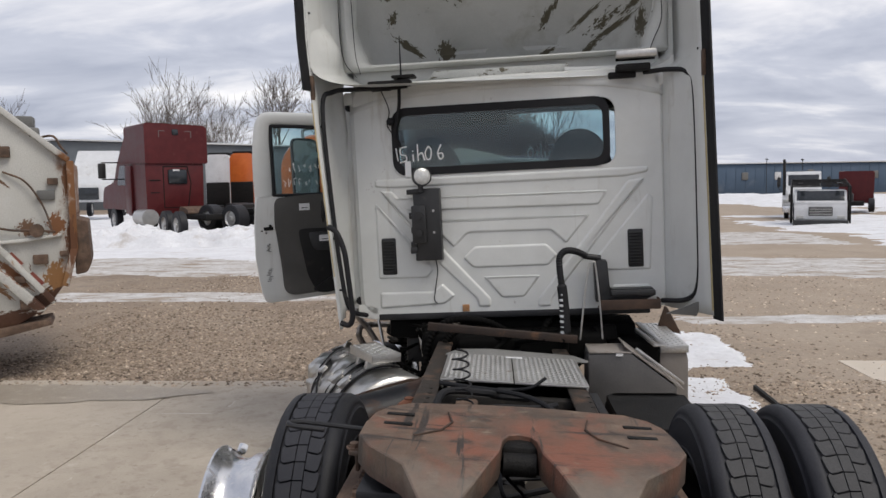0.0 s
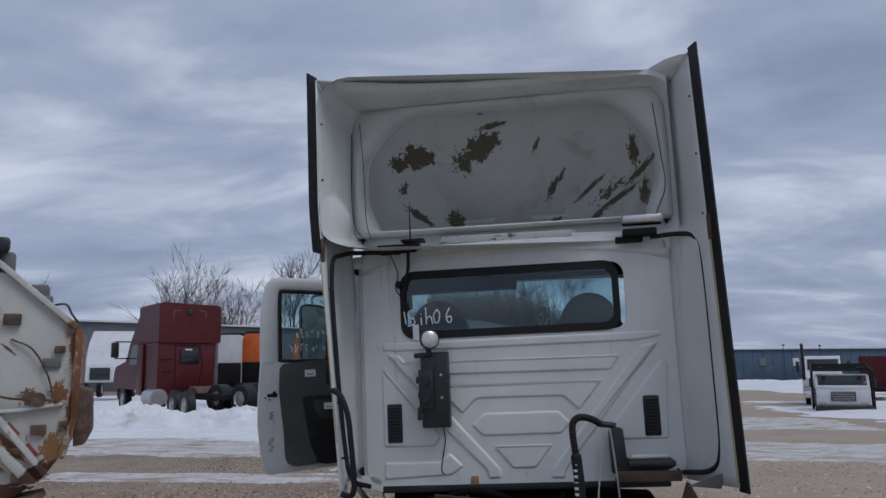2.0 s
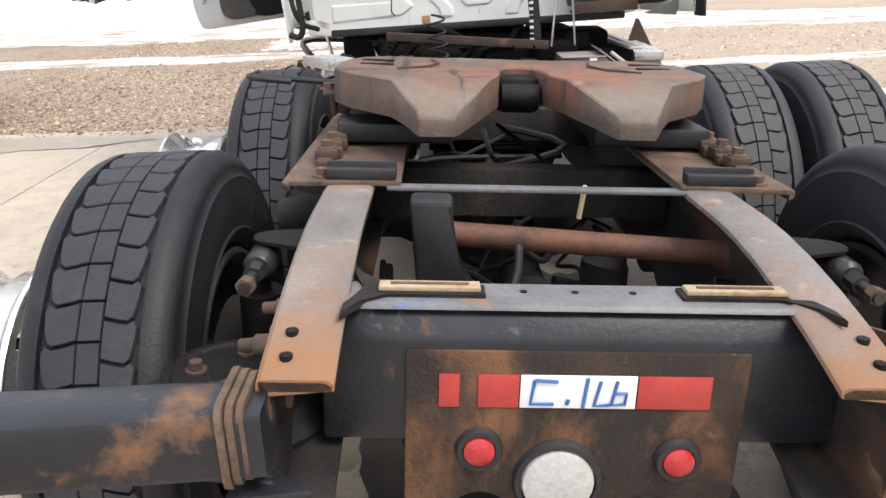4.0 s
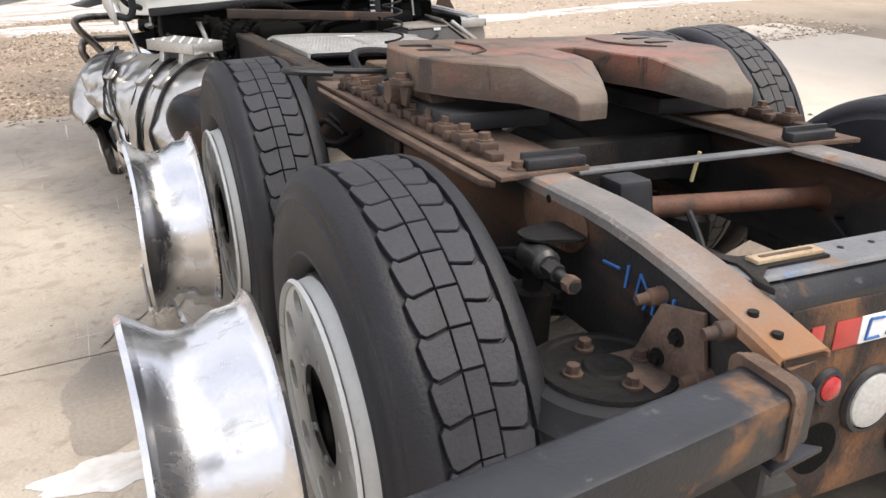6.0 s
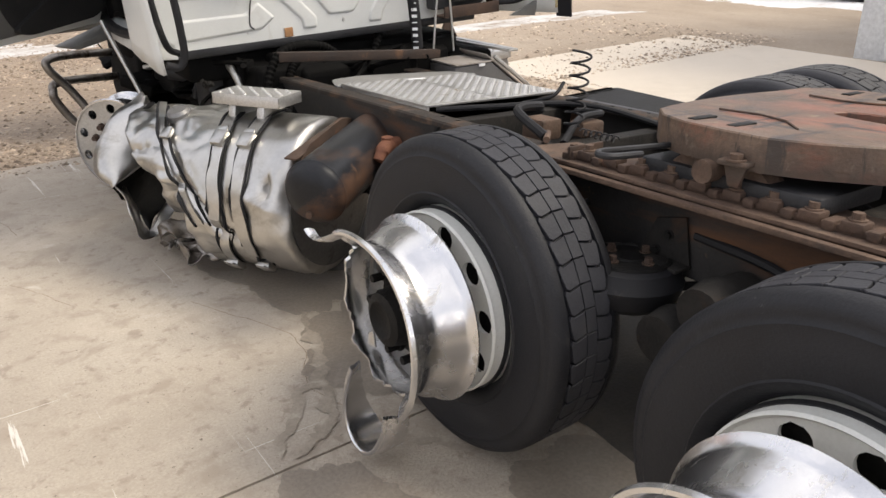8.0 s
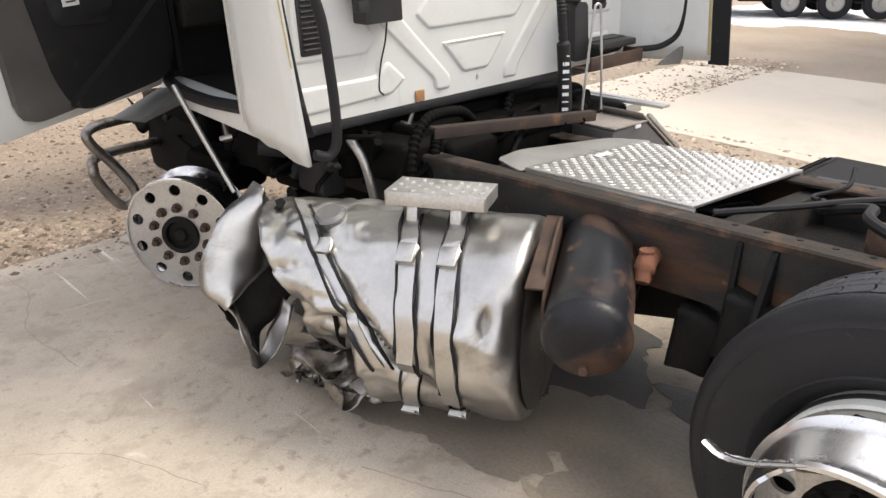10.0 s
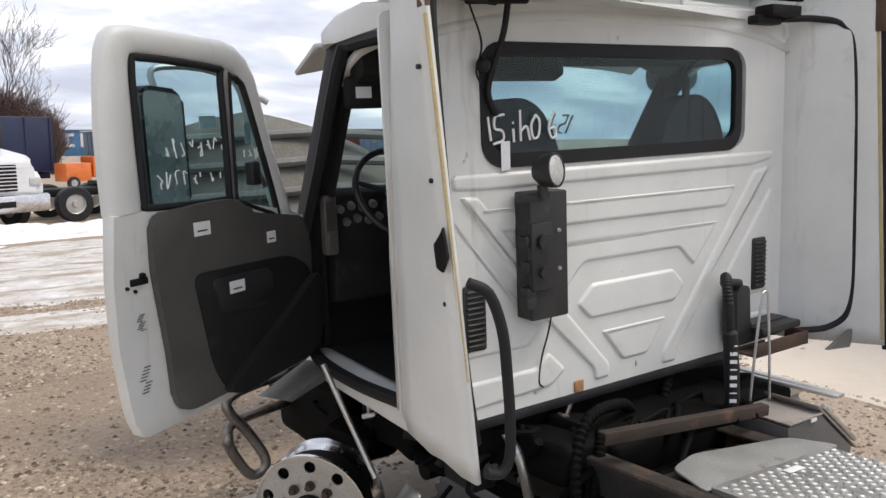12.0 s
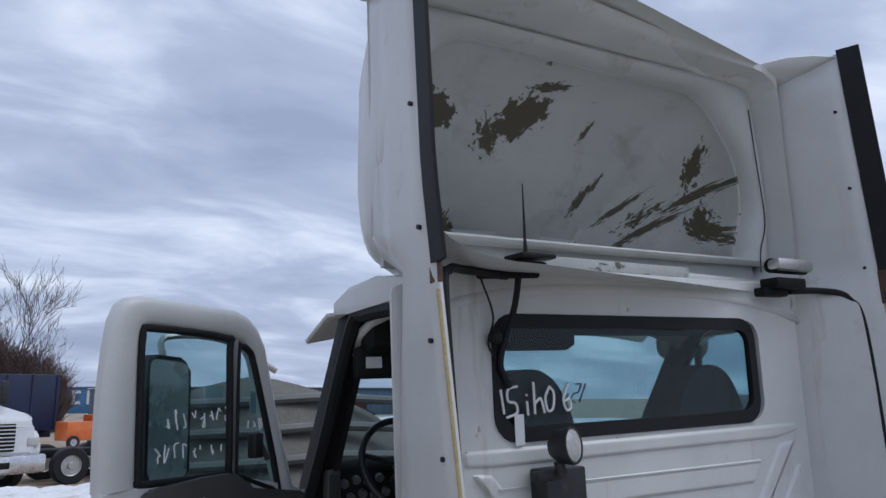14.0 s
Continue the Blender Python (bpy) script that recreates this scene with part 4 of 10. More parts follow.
# crossmembers and axle gear between the rails
CHX, CHT = CH @ pose(0, 0.07, 0), CH @ pose(0.045, 0.088, -0.03)
bm = B()
poly = [(-0.055, -0.05), (-0.035, -0.015), (0.0, -0.005), (0.035, -0.015), (0.055, -0.05), (0.055, -0.22), (-0.055, -0.22)]
prism(bm, [(-0.49 + a, b - 0.055) for a, b in poly], -0.395, 0.395, "x", 0.006)
rear_cross = part("rear_crossmember", bm, beam_paint, truck, "rusty blue-grey rear crossmember", CHX)
# top paler than the beam: light put into its colour, blue and rust its own
lit_top = surface("lit_blue_grey_top", [(0.11, 0.115, 0.125), (0.20, 0.20, 0.205)], 8, 0.5, 0.0, 0.2, 120, [((0.06, 0.14, 0.30), 4.5, 0.58, 0.66, 0.6, (1, 1, 1)), ((0.24, 0.13, 0.07), 7, 0.60, 0.70, 0.9, None), ((0.05, 0.05, 0.055), 11, 0.62, 0.70, 0.6, None)])
bm = B()
prism(bm, [(-0.535, -0.062), (-0.528, -0.054), (-0.44, -0.054), (-0.43, -0.064)], -0.36, 0.36, "x", 0.002)
part("top_face", bm, lit_top, rear_cross, "grey top lightened as if lit, with blue paint marks", CHX)
for x in (-0.09, -0.01, 0.08):
    bm = B()
    tube(bm, [(x, -0.475, -0.0545), (x, -0.475, -0.0525)], 0.006, 8)
    part("bolt_hole", bm, grime_black, rear_cross, "", CHX)
for sx in (-1, 1):
    bm = B()
    prism(bm, [(sx * 0.15, -0.505), (sx * 0.15, -0.46), (sx * 0.31, -0.452), (sx * 0.345, -0.415), (sx * 0.362, -0.36), (sx * 0.362, -0.395), (sx * 0.345, -0.45), (sx * 0.335, -0.475), (sx * 0.345, -0.505), (sx * 0.362, -0.545), (sx * 0.362, -0.585), (sx * 0.34, -0.535), (sx * 0.30, -0.505)], -0.060, -0.048, "z", 0.002)
    arm = part("bracket_arm", bm, lifted_grime, rear_cross, "dark forked bracket arm", CHX)
    bm = B()
    box(bm, (sx * 0.235, -0.482, -0.044), (0.155, 0.030, 0.008), 0.002)
    part("tan_strip", bm, surface("tan_rust_strip", [(0.36, 0.26, 0.16), (0.46, 0.36, 0.24)], 12, 0.85, 0, 0.2, 120, [((0.20, 0.10, 0.05), 14, 0.56, 0.7, 0.9, None)]), arm, "yellowed rusty strip", CHX)
    bm = B()
    box(bm, (sx * 0.235, -0.482, -0.0395), (0.12, 0.008, 0.003), 0.001)
    part("strip_slot", bm, rust_steel, arm, "", CHX)
bm = B()
box(bm, (-0.055, -0.562, -0.30), (0.52, 0.012, 0.42), 0.004)
light_panel = part("tail_panel", bm, tail_rust, truck, "rusted tail light panel", CHT)
for x0, x1, mt, nm in ((-0.265, -0.232, red_tape, "red_tape"), (-0.206, -0.142, red_tape, "red_tape"), (-0.142, 0.036, paper, "white_tape"), (0.036, 0.150, red_tape, "red_tape")):
    bm = B()
    box(bm, ((x0 + x1) / 2, -0.569, -0.155), (x1 - x0 - 0.002, 0.003, 0.055), 0.001)
    part(nm, bm, mt, light_panel, "", CHT)
bm = B()
for pts in ([(-0.12, 0.02), (-0.125, -0.02), (-0.09, -0.02)], [(-0.12, 0.02), (-0.085, 0.018)], [(-0.07, -0.02), (-0.068, -0.012)], [(-0.04, 0.025), (-0.045, -0.025)], [(-0.02, 0.02), (-0.028, -0.022), (-0.005, -0.02)], [(0.005, 0.02), (-0.002, -0.02), (0.018, -0.018), (0.02, 0.0), (0.0, 0.0)]):
    tube(bm, [(x, -0.572, -0.155 + z) for x, z in pts], 0.003, 5)
part("chalk_number", bm, blue_marker, light_panel, "blue paint marker scribble on white tape", CHT)
for x, z, r, mt, nm in ((-0.20, -0.255, 0.026, red_lens, "marker_lamp"), (-0.075, -0.31, 0.060, white_lens, "reverse_lamp"), (0.075, -0.41, 0.058, red_lens, "tail_lamp"), (0.11, -0.27, 0.026, red_lens, "marker_lamp")):
    bm = B()
    lathe(bm, [(-0.57, r + 0.012), (-0.580, r + 0.008), (-0.580, r), (-0.572, r)], 28, "y")
    lens_ring = part(nm, bm, black_steel, light_panel, "", CHT @ pose(x, 0, z))
    bm = B()
    lathe(bm, [(-0.570, r), (-0.582, r * 0.92), (-0.588, r * 0.6), (-0.590, 0.0)], 28, "y")
    part("lens", bm, mt, lens_ring, "", CHT @ pose(x, 0, z))
bm = B()
tube(bm, [(-0.195, -0.5695, -0.39), (-0.195, -0.564, -0.39)], 0.055, 28)
part("lamp_hole", bm, shade_black, light_panel, "empty round lamp hole", CHT)

# black square tube at the left rear
bm = B()
path = [(-0.905, 0.366, 0.853), (-1.15, 0.328, 0.870), (-1.40, 0.289, 0.888), (-1.85, 0.220, 0.919)]
loft(bm, [[(x, y + a, z + b) for a, b in round_poly(0.098, 0.098, 0.012, 2)] for x, y, z in path], True, True, True)
beam = part("square_tube", finish(bm), beam_paint, truck, "black square steel tube fixed across the frame end", Matrix())
for k in range(3):
    bm = B()
    loft(bm, [[(-0.925 - 0.012 * k + d, 0.369 - 0.002 * k + a, 0.856 + b) for a, b in round_poly(0.112 + 0.006 * k, 0.114 + 0.006 * k, 0.02, 3)] for d in (0, -0.009)], True, True, True)
    part("weld_collar", finish(bm), rust_steel, beam, "rusty wrapped collar", Matrix())
bm = B()
prism(bm, [(-0.955, 0.42), (-0.965, 0.315), (-0.853, 0.327)], 0.768, 0.778, "z", 0.002)
part("corner_plate", bm, beam_paint, beam, "", Matrix())

# rust-red torque rod, its tower and the differential
bm = B()
tube(bm, [(-0.27, 0.06, -0.10), (-0.2, 0.06, -0.105), (0.36, 0.05, -0.135), (0.42, 0.05, -0.14)], [0.045, 0.026, 0.026, 0.05], 14)
rod_rust = surface("red_brown_rod_rust", [(0.085, 0.036, 0.022), (0.17, 0.072, 0.042)], 12, 0.7, 0.0, 0.2, 120, [((0.05, 0.03, 0.022), 7, 0.56, 0.70, 0.8, None)])
part("torque_rod", bm, rod_rust, truck, "rusty torque rod across the frame", CH)
bm = B()
prism(bm, [(-0.28, -0.02), (-0.19, -0.02), (-0.185, -0.16), (-0.15, -0.23), (0.02, -0.28), (0.06, -0.36), (-0.16, -0.34), (-0.26, -0.24)], 0.0, 0.085, "y", 0.012)
part("axle_tower", bm, black_steel, truck, "black cast axle bracket", CH)
for ay, nm in ((0.065, "rear_axle"), (1.375, "front_drive_axle")):
    bm = B()
    tube(bm, [(-0.80, ay, -0.45), (-0.35, ay, -0.45), (-0.22, ay, -0.45), (0.22, ay, -0.47), (0.35, ay, -0.48), (0.98, ay, -0.48)], [0.075, 0.08, 0.13, 0.13, 0.08, 0.075], 18)
    m_ = CH
    bmesh.ops.create_uvsphere(bm, u_segments=20, v_segments=12, radius=0.21, matrix=Matrix.Translation((0.0, ay, -0.44)))
    tube(bm, [(0.02, ay + 0.1, -0.42), (0.02, ay + 0.34, -0.38)], [0.14, 0.07], 16)
    for sx in (-1, 1):
        tube(bm, [(sx * 0.60, ay, -0.46), (sx * 0.68, ay, -0.46)], 0.19, 24)
    part("drive_axle", finish(bm), lifted_grime, truck, "greasy black drive axle housing", m_)
# torn pieces of cardboard-coloured shield over the axle
for pts, z in (([(-0.02, -0.25), (0.13, -0.16), (0.10, -0.02), (-0.06, -0.04)], -0.24), ([(0.12, -0.31), (0.32, -0.32), (0.28, -0.10), (0.22, -0.06), (0.12, -0.16)], -0.255)):
    bm = B()
    prism(bm, pts, z, z + 0.006, "z")
    for v in bm.verts:
        v.co.z += 0.05 * math.sin(v.co.x * 9) * 0.6 + 0.12 * (v.co.y + 0.15)
    part("torn_shield", bm, surface("tan_shield", [(0.22, 0.17, 0.13), (0.30, 0.24, 0.19)], 8, 0.8), truck, "torn tan plastic shield", CH)
# shock, air springs and hoses outside the left rail
for sx in (-1, 1):
    bm = B()
    tube(bm, [(sx * 0.56, -0.10, -0.46), (sx * 0.56, -0.12, -0.17)], 0.042, 16)
    tube(bm, [(sx * 0.56, -0.12, -0.17), (sx * 0.56, -0.125, -0.11)], 0.02, 10)
    prism(bm, round_corners([(sx * 0.458, -0.03), (sx * 0.575, -0.06), (sx * 0.575, -0.12), (sx * 0.458, -0.16)], 0.03), -0.077, -0.070, "z", 0.002)
    shock = part("shock_absorber", finish(bm), grime_black, truck, "black shock absorber on the frame", CH)
    bm = B()
    tube(bm, [(sx * 0.553, -0.075, -0.108), (sx * 0.553, -0.09, -0.108), (sx * 0.554, -0.155, -0.110), (sx * 0.555, -0.165, -0.110)], [0.020, 0.030, 0.030, 0.022], 16)
    tube(bm, [(sx * 0.555, -0.165, -0.110), (sx * 0.556, -0.20, -0.112)], 0.018, 6)
    tube(bm, [(sx * 0.556, -0.20, -0.112), (sx * 0.558, -0.262, -0.114)], 0.011, 10)
    part("shock_eye", finish(bm), surface("greasy_bare_steel", [(0.02, 0.02, 0.021), (0.06, 0.057, 0.055)], 20, 0.4, 0.3, 0.1, 120), shock, "bare steel eye and stud", CH)
    bm = B()
    tube(bm, [(sx * 0.558, -0.235, -0.113), (sx * 0.558, -0.256, -0.114)], 0.017, 6)
    part("stud_nut", bm, rust_steel, shock, "", CH)
    for ay in (-0.36, 0.95):
        bm = B()
        lathe(bm, [(-0.36, 0.05), (-0.355, 0.12), (-0.33, 0.15), (-0.28, 0.165), (-0.25, 0.15), (-0.235, 0.145), (-0.225, 0.12), (-0.225, 0.0)], 28, "z")
        asp = part("air_spring", bm, rubber_black, truck, "black rubber air spring with a rusty top plate", CH @ pose(sx * 0.55, ay, 0))
        bm = B()
        lathe(bm, [(-0.224, 0.0), (-0.218, 0.02), (-0.218, 0.04), (-0.223, 0.045), (-0.223, 0.105), (-0.218, 0.11), (-0.218, 0.122), (-0.226, 0.124)], 28, "z")
        part("top_plate", finish(bm), grime_black, asp, "rusted pressed top plate", CH @ pose(sx * 0.55, ay, 0))
        bolts(asp, CH @ pose(sx * 0.55, ay, 0), [(0.07 * math.cos(k * 1.57), 0.07 * math.sin(k * 1.57), -0.223) for k in range(4)], 0.012, 0.02, "z", dark_rust)
        bm = B()
        prism(bm, [(ay - 0.15, -0.232), (ay + 0.04, -0.232), (ay - 0.02, -0.11), (ay - 0.12, -0.085)], sx * 0.459, sx * 0.469, "x", 0.003)
        prism(bm, [(ay - 0.15, -0.234), (ay + 0.04, -0.234), (ay + 0.04, -0.222), (ay - 0.15, -0.222)], sx * 0.459, sx * 0.53, "x", 0.003)
        sb = part("spring_bracket", finish(bm), rust_steel if ay < 0 else lifted_grime, truck, "rusted spring bracket", CH)
        bolts(sb, CH, [(sx * 0.469, ay - 0.07, -0.15), (sx * 0.469, ay - 0.03, -0.205)], 0.011, 0.012 * sx, "x", grime_black)
# brake chambers and mess between the drive tyres
for y, z in ((0.62, -0.24), (0.74, -0.36)):
    bm = B()
    tube(bm, [(-0.46, y, z), (-0.56, y, z - 0.01), (-0.58, y, z - 0.01), (-0.66, y, z - 0.015)], [0.06, 0.075, 0.08, 0.07], 16)
    part("brake_chamber", bm, lifted_grime, truck, "greasy black brake chamber", CH)
for k in range(16):
    rnd = random.Random(40 + k)
    y0 = rnd.uniform(-0.1, 2.2)
    pts = [(rnd.uniform(-0.36, -0.5) if k % 2 else rnd.uniform(-0.3, 0.3), y0 + 0.25 * i + rnd.uniform(-0.08, 0.08), rnd.uniform(-0.34, -0.10)) for i in range(4)]
    bm = B()
    tube(bm, smooth_path(pts, 5), rnd.choice((0.008, 0.011, 0.014)), 7)
    part("air_hose", bm, rubber_black, truck, "black rubber air hose", CH)
for x, y, r_, h_ in ((-0.2, 0.32, 0.05, 0.16), (0.2, 0.30, 0.06, 0.2), (0.25, -0.12, 0.05, 0.16), (-0.24, -0.2, 0.045, 0.2), (0.0, 0.62, 0.08, 0.2)):
    bm = B()
    tube(bm, [(x, y, -0.45), (x, y, -0.45 + h_), (x + 0.03, y + 0.02, -0.43 + h_)], [r_, r_, r_ * 0.6], 14)
    part("axle_fitting", bm, lifted_grime, truck, "greasy black axle fitting", CH)
for k in range(22):
    rnd = random.Random(500 + k)
    p0 = Vector((rnd.uniform(-0.34, 0.34), rnd.uniform(-0.4, 0.9), rnd.uniform(-0.40, -0.16)))
    pts = [p0]
    for i in range(4):
        pts.append(pts[-1] + Vector((rnd.uniform(-0.15, 0.15), rnd.uniform(-0.05, 0.22), rnd.uniform(-0.08, 0.08))))
    bm = B()
    tube(bm, smooth_path(pts, 5), rnd.choice((0.006, 0.009, 0.013)), 7)
    part("brake_hose", bm, rubber_black, truck, "black rubber brake hose", CH)
# middle crossmembers
for y in (0.45, 1.55, 2.15, 3.2, 3.9):
    bm = B()
    prism(bm, [(-0.39, -0.05), (0.39, -0.05), (0.39, -0.20), (0.25, -0.17), (-0.25, -0.17), (-0.39, -0.20)], y, y + 0.08, "y", 0.006)
    part("crossmember", bm, lifted_grime, truck, "", CH)
bm = B()
tube(bm, [(0.02, 1.65, -0.33), (0.02, 3.6, -0.25)], 0.06, 16)
tube(bm, [(0.02, 0.25, -0.36), (0.02, 1.2, -0.36)], 0.055, 16)
part("drive_shaft", bm, lifted_grime, truck, "", CH)
bm = B()
tube(bm, [(0.115, 0.20, -0.03), (0.108, 0.21, -0.11)], 0.006, 6)
part("yellow_tag", bm, yellow_edge, truck, "yellow cable tag", CH)

# deck plates behind the cab
DK = CH @ pose(0.062, -0.085, 0)
for x0, x1 in ((-0.42, -0.036), (-0.030, 0.354)):
    bm = B()
    box(bm, ((x0 + x1) / 2, 2.72, 0.004), (x1 - x0, 0.74, 0.012), 0.003)
    box(bm, (x0 + 0.01 if x0 < -0.1 else x1 - 0.01, 2.72, -0.02), (0.012, 0.74, 0.045), 0.003)
    dp = part("deck_plate", bm, alu_dull, truck, "dull aluminium tread plate deck", DK)
    verts, faces = [], []
    ny, nx = 23, 13
    for i in range(nx):
        for j in range(ny):
            cx, cy = x0 + 0.025 + i * 0.0278, 2.385 + j * 0.0304
            a = radians(45 if (i + j) % 2 else -45)
            b = len(verts)
            for lx, ly, lz in ((-0.013, 0, 0.0), (0, -0.0045, 0.0), (0.013, 0, 0.0), (0, 0.0045, 0.0), (-0.008, 0, 0.0045), (0.008, 0, 0.0045)):
                verts.append((cx + lx * math.cos(a) - ly * math.sin(a), cy + lx * math.sin(a) + ly * math.cos(a), 0.0095 + lz))
            faces += [(b, b + 1, b + 4), (b + 1, b + 5, b + 4), (b + 1, b + 2, b + 5), (b + 2, b + 3, b + 5), (b + 3, b + 4, b + 5), (b + 3, b, b + 4)]
    me = bpy.data.meshes.new("tread_pattern")
    me.from_pydata(verts, [], faces)
    tp = place("tread_pattern", me, alu_dull, dp, "", DK, smooth=False)
    tagged(tp, kind="stuff")
bm = B()
box(bm, (-0.02, 3.02, 0.0135), (0.10, 0.035, 0.003), 0.001)
part("paper_label", bm, paper, truck, "white paper label", DK)
bm = B()
prism(bm, round_corners([(-0.45, 3.09), (0.45, 3.09), (0.36, 3.27), (-0.16, 3.36), (-0.36, 3.30)], 0.04), -0.008, 0.0, "z", 0.002)
part("deck_sheet", bm, surface("dull_grey_sheet", [(0.36, 0.36, 0.35), (0.46, 0.455, 0.44)], 5, 0.5, 0.5, 0.1, 100, [((0.14, 0.11, 0.08), 5, 0.60, 0.75, 0.8, None)]), truck, "grey sheet metal in front of the deck", DK)
for sx in (-1, 1):
    bm = B()
    prism(bm, [(sx * 0.41, 1.42), (sx * 0.45, 1.42), (sx * 0.45, 2.22), (sx * 0.41, 2.22)], -0.02, -0.012, "z", 0.002)
    fs = part("flange_strip", bm, black_steel, truck, "", CH)
    for k in range(7):
        bm = B()
        tube(bm, [(sx * 0.39, 1.5 + 0.1 * k, -0.010), (sx * 0.39, 1.5 + 0.1 * k, -0.0065)], 0.010, 8)
        part("flange_hole", bm, grime_black, fs, "", CH)

# coiled cable behind the deck
bm = B()
tube(bm, [(-0.655 + 0.034 * math.cos(a / 3.0) - 0.0002 * a, 2.56 + 0.034 * math.sin(a / 3.0) - 0.0004 * a, 0.93 + 0.0024 * a) for a in range(0, 120)], 0.0045, 6)
part("coiled_cable", bm, rubber_black, truck, "black coiled electric cable", Matrix())
for pts, r in (([(-0.06, 2.0, 0.03), (0.02, 2.05, 0.02), (0.10, 1.98, 0.05), (0.17, 1.99, 0.10)], 0.008), ([(-0.34, 1.55, 0.0), (-0.30, 1.75, 0.06), (-0.12, 1.82, 0.05), (-0.05, 1.98, 0.0), (0.1, 2.05, -0.02)], 0.018), ([(-0.3, 1.5, -0.02), (-0.1, 1.62, 0.03), (0.1, 1.7, 0.02), (0.22, 1.95, -0.02)], 0.014), ([(0.3, 1.5, -0.03), (0.1, 1.8, 0.04), (-0.2, 2.05, 0.02), (-0.35, 2.2, 0.0)], 0.012)):
    bm = B()
    tube(bm, smooth_path(pts, 6), r, 8)
    part("air_hose", bm, rubber_black, truck, "black rubber air hose", CH)
bm = B()
box(bm, (-0.2, 1.72, -0.01), (0.10, 0.12, 0.08), 0.012)
part("valve_block", bm, rust_steel, truck, "rusty valve block", CH)
bm = B()
box(bm, (-0.02, 1.66, -0.02), (0.12, 0.08, 0.06), 0.012)
part("valve_block", bm, rust_steel, truck, "rusty valve block", CH)
bm = B()
tube(bm, [(-0.28, 1.6, 0.0), (-0.42, 1.46, 0.015)], 0.012, 8)
part("pull_rod", bm, rust_steel, truck, "rusty pull rod", CH)

# ---- fuel tank, drum, steps ----
TK = pose(-1.10, 3.66, 0.45, -1.6, 0, 29)


def dented(bm, amp, sc, seed):
    for v in bm.verts:
        n = noise.noise_vector(v.co * sc + Vector((seed, 0, 0)))
        v.co += n * amp
    return bm


def tank_r(y, a):
    """Radius of the crushed tank at a length y and angle a (degrees, 90 is up, 180 outwards)."""
    r = 0.366
    r -= 0.070 * math.exp(-(y / 0.055) ** 2 - ((a - 165) / 26) ** 2)                   # rear rim pushed in on the outside
    r -= 0.040 * math.exp(-abs(y - 0.105) / 0.022 - ((a - 158) / 9) ** 2)              # star-shaped dent
    r += 0.016 * math.exp(-abs(a - 172 + 60 * (y - 0.1)) / 5) * math.exp(-((y - 0.16) / 0.12) ** 2)
    r -= 0.030 * math.exp(-((y - 0.30) / 0.035) ** 2 - ((a - 190) / 22) ** 2)
    yv = 0.62 - 0.16 * (a - 150) / 30                                                  # fold that runs down from the filler
    r -= 0.060 * math.exp(-abs(y - yv) / 0.030) * max(0.0, min(1.0, (a - 128) / 25)) * (1.0 if a < 250 else 0.0)
    r += 0.014 * math.exp(-abs(y - yv + 0.075) / 0.018) * max(0.0, min(1.0, (a - 135) / 20)) * (1.0 if a < 250 else 0.0)
    low = 1 / (1 + math.exp(-(a - 163 - 6 * math.sin(y * 21)) / 2.2))                  # front underside crushed up
    r -= 0.17 * low * max(0.0, min(1.0, (y - 0.56) / 0.10)) * (1.0 if a < 330 else 0.0)
    r -= 0.030 * math.exp(-abs(a - 138 - 40 * (y - 0.8)) / 5) * max(0.0, min(1.0, (y - 0.66) / 0.12))
    r += 0.012 * math.exp(-abs(a - 152) / 3) * max(0.0, min(1.0, (y - 0.64) / 0.08))
    return r


def tank_end(a):
    """Where the torn front edge lies, by angle."""
    if a < 105:
        return 1.05
    return 1.05 - 0.20 * min(1.0, (a - 105) / 48) if a < 270 else 1.0


bm = B()
rings = []
NA = 200
for yy, f in [(-0.022, 0.0), (-0.022, 0.3), (-0.020, 0.6), (-0.014, 0.80), (-0.006, 0.90), (0.004, 0.965), (0.016, 0.992)] + [(0.03 + 0.015 * k, 1.0) for k in range(69)]:
    ring = []
    for k in range(NA):
        a = 360 * k / NA
        y = yy
        if yy > 0.5:
            y = 0.5 + (yy - 0.5) * (tank_end(a) - 0.5) / 0.55 + 0.03 * noise.noise(Vector((a * 0.06, 4, 0))) * (yy - 0.5) / 0.5
        r = max(f, 0.02) * tank_r(y, a)
        p = Vector((r * math.cos(radians(a)), y, r * math.sin(radians(a))))
        amp = 0.0018 + 0.014 * max(0.0, min(1.0, (y - 0.40) / 0.3)) + 0.006 * max(0.0, min(1.0, (a - 140) / 60))
        # facets: folded noise gives sharp creases between flat dents
        ridge = abs(noise.noise(p * 5.5)) + 0.5 * abs(noise.noise(p * 12 + Vector((3, 0, 0)))) - 0.28
        o = Vector((math.cos(radians(a)), 0, math.sin(radians(a))))
        ring.append(p + o * ridge * amp * 2.4 * f + noise.noise_vector(p * 4) * amp * 0.6 * f)
    rings.append(ring)
loft(bm, rings, True, True, False)
tank = part("fuel_tank", finish(bm), tank_alu, truck, "crushed and torn polished aluminium fuel tank", TK)
bm = B()
lathe(bm, [(-0.034, 0.0), (-0.033, 0.12), (-0.031, 0.24), (-0.026, 0.30), (-0.014, 0.325)], 48, "y")
part("end_cap", finish(bm), surface("dull_grey_end_cap", [(0.16, 0.155, 0.15), (0.24, 0.23, 0.22)], 5, 0.5, 0.8, 0.1, 80, [((0.09, 0.075, 0.06), 6, 0.55, 0.72, 0.8, None)]), tank, "dull grey tank end", TK)
tk_mod = tank.modifiers.new("thickness", "SOLIDIFY")
tk_mod.thickness = 0.004


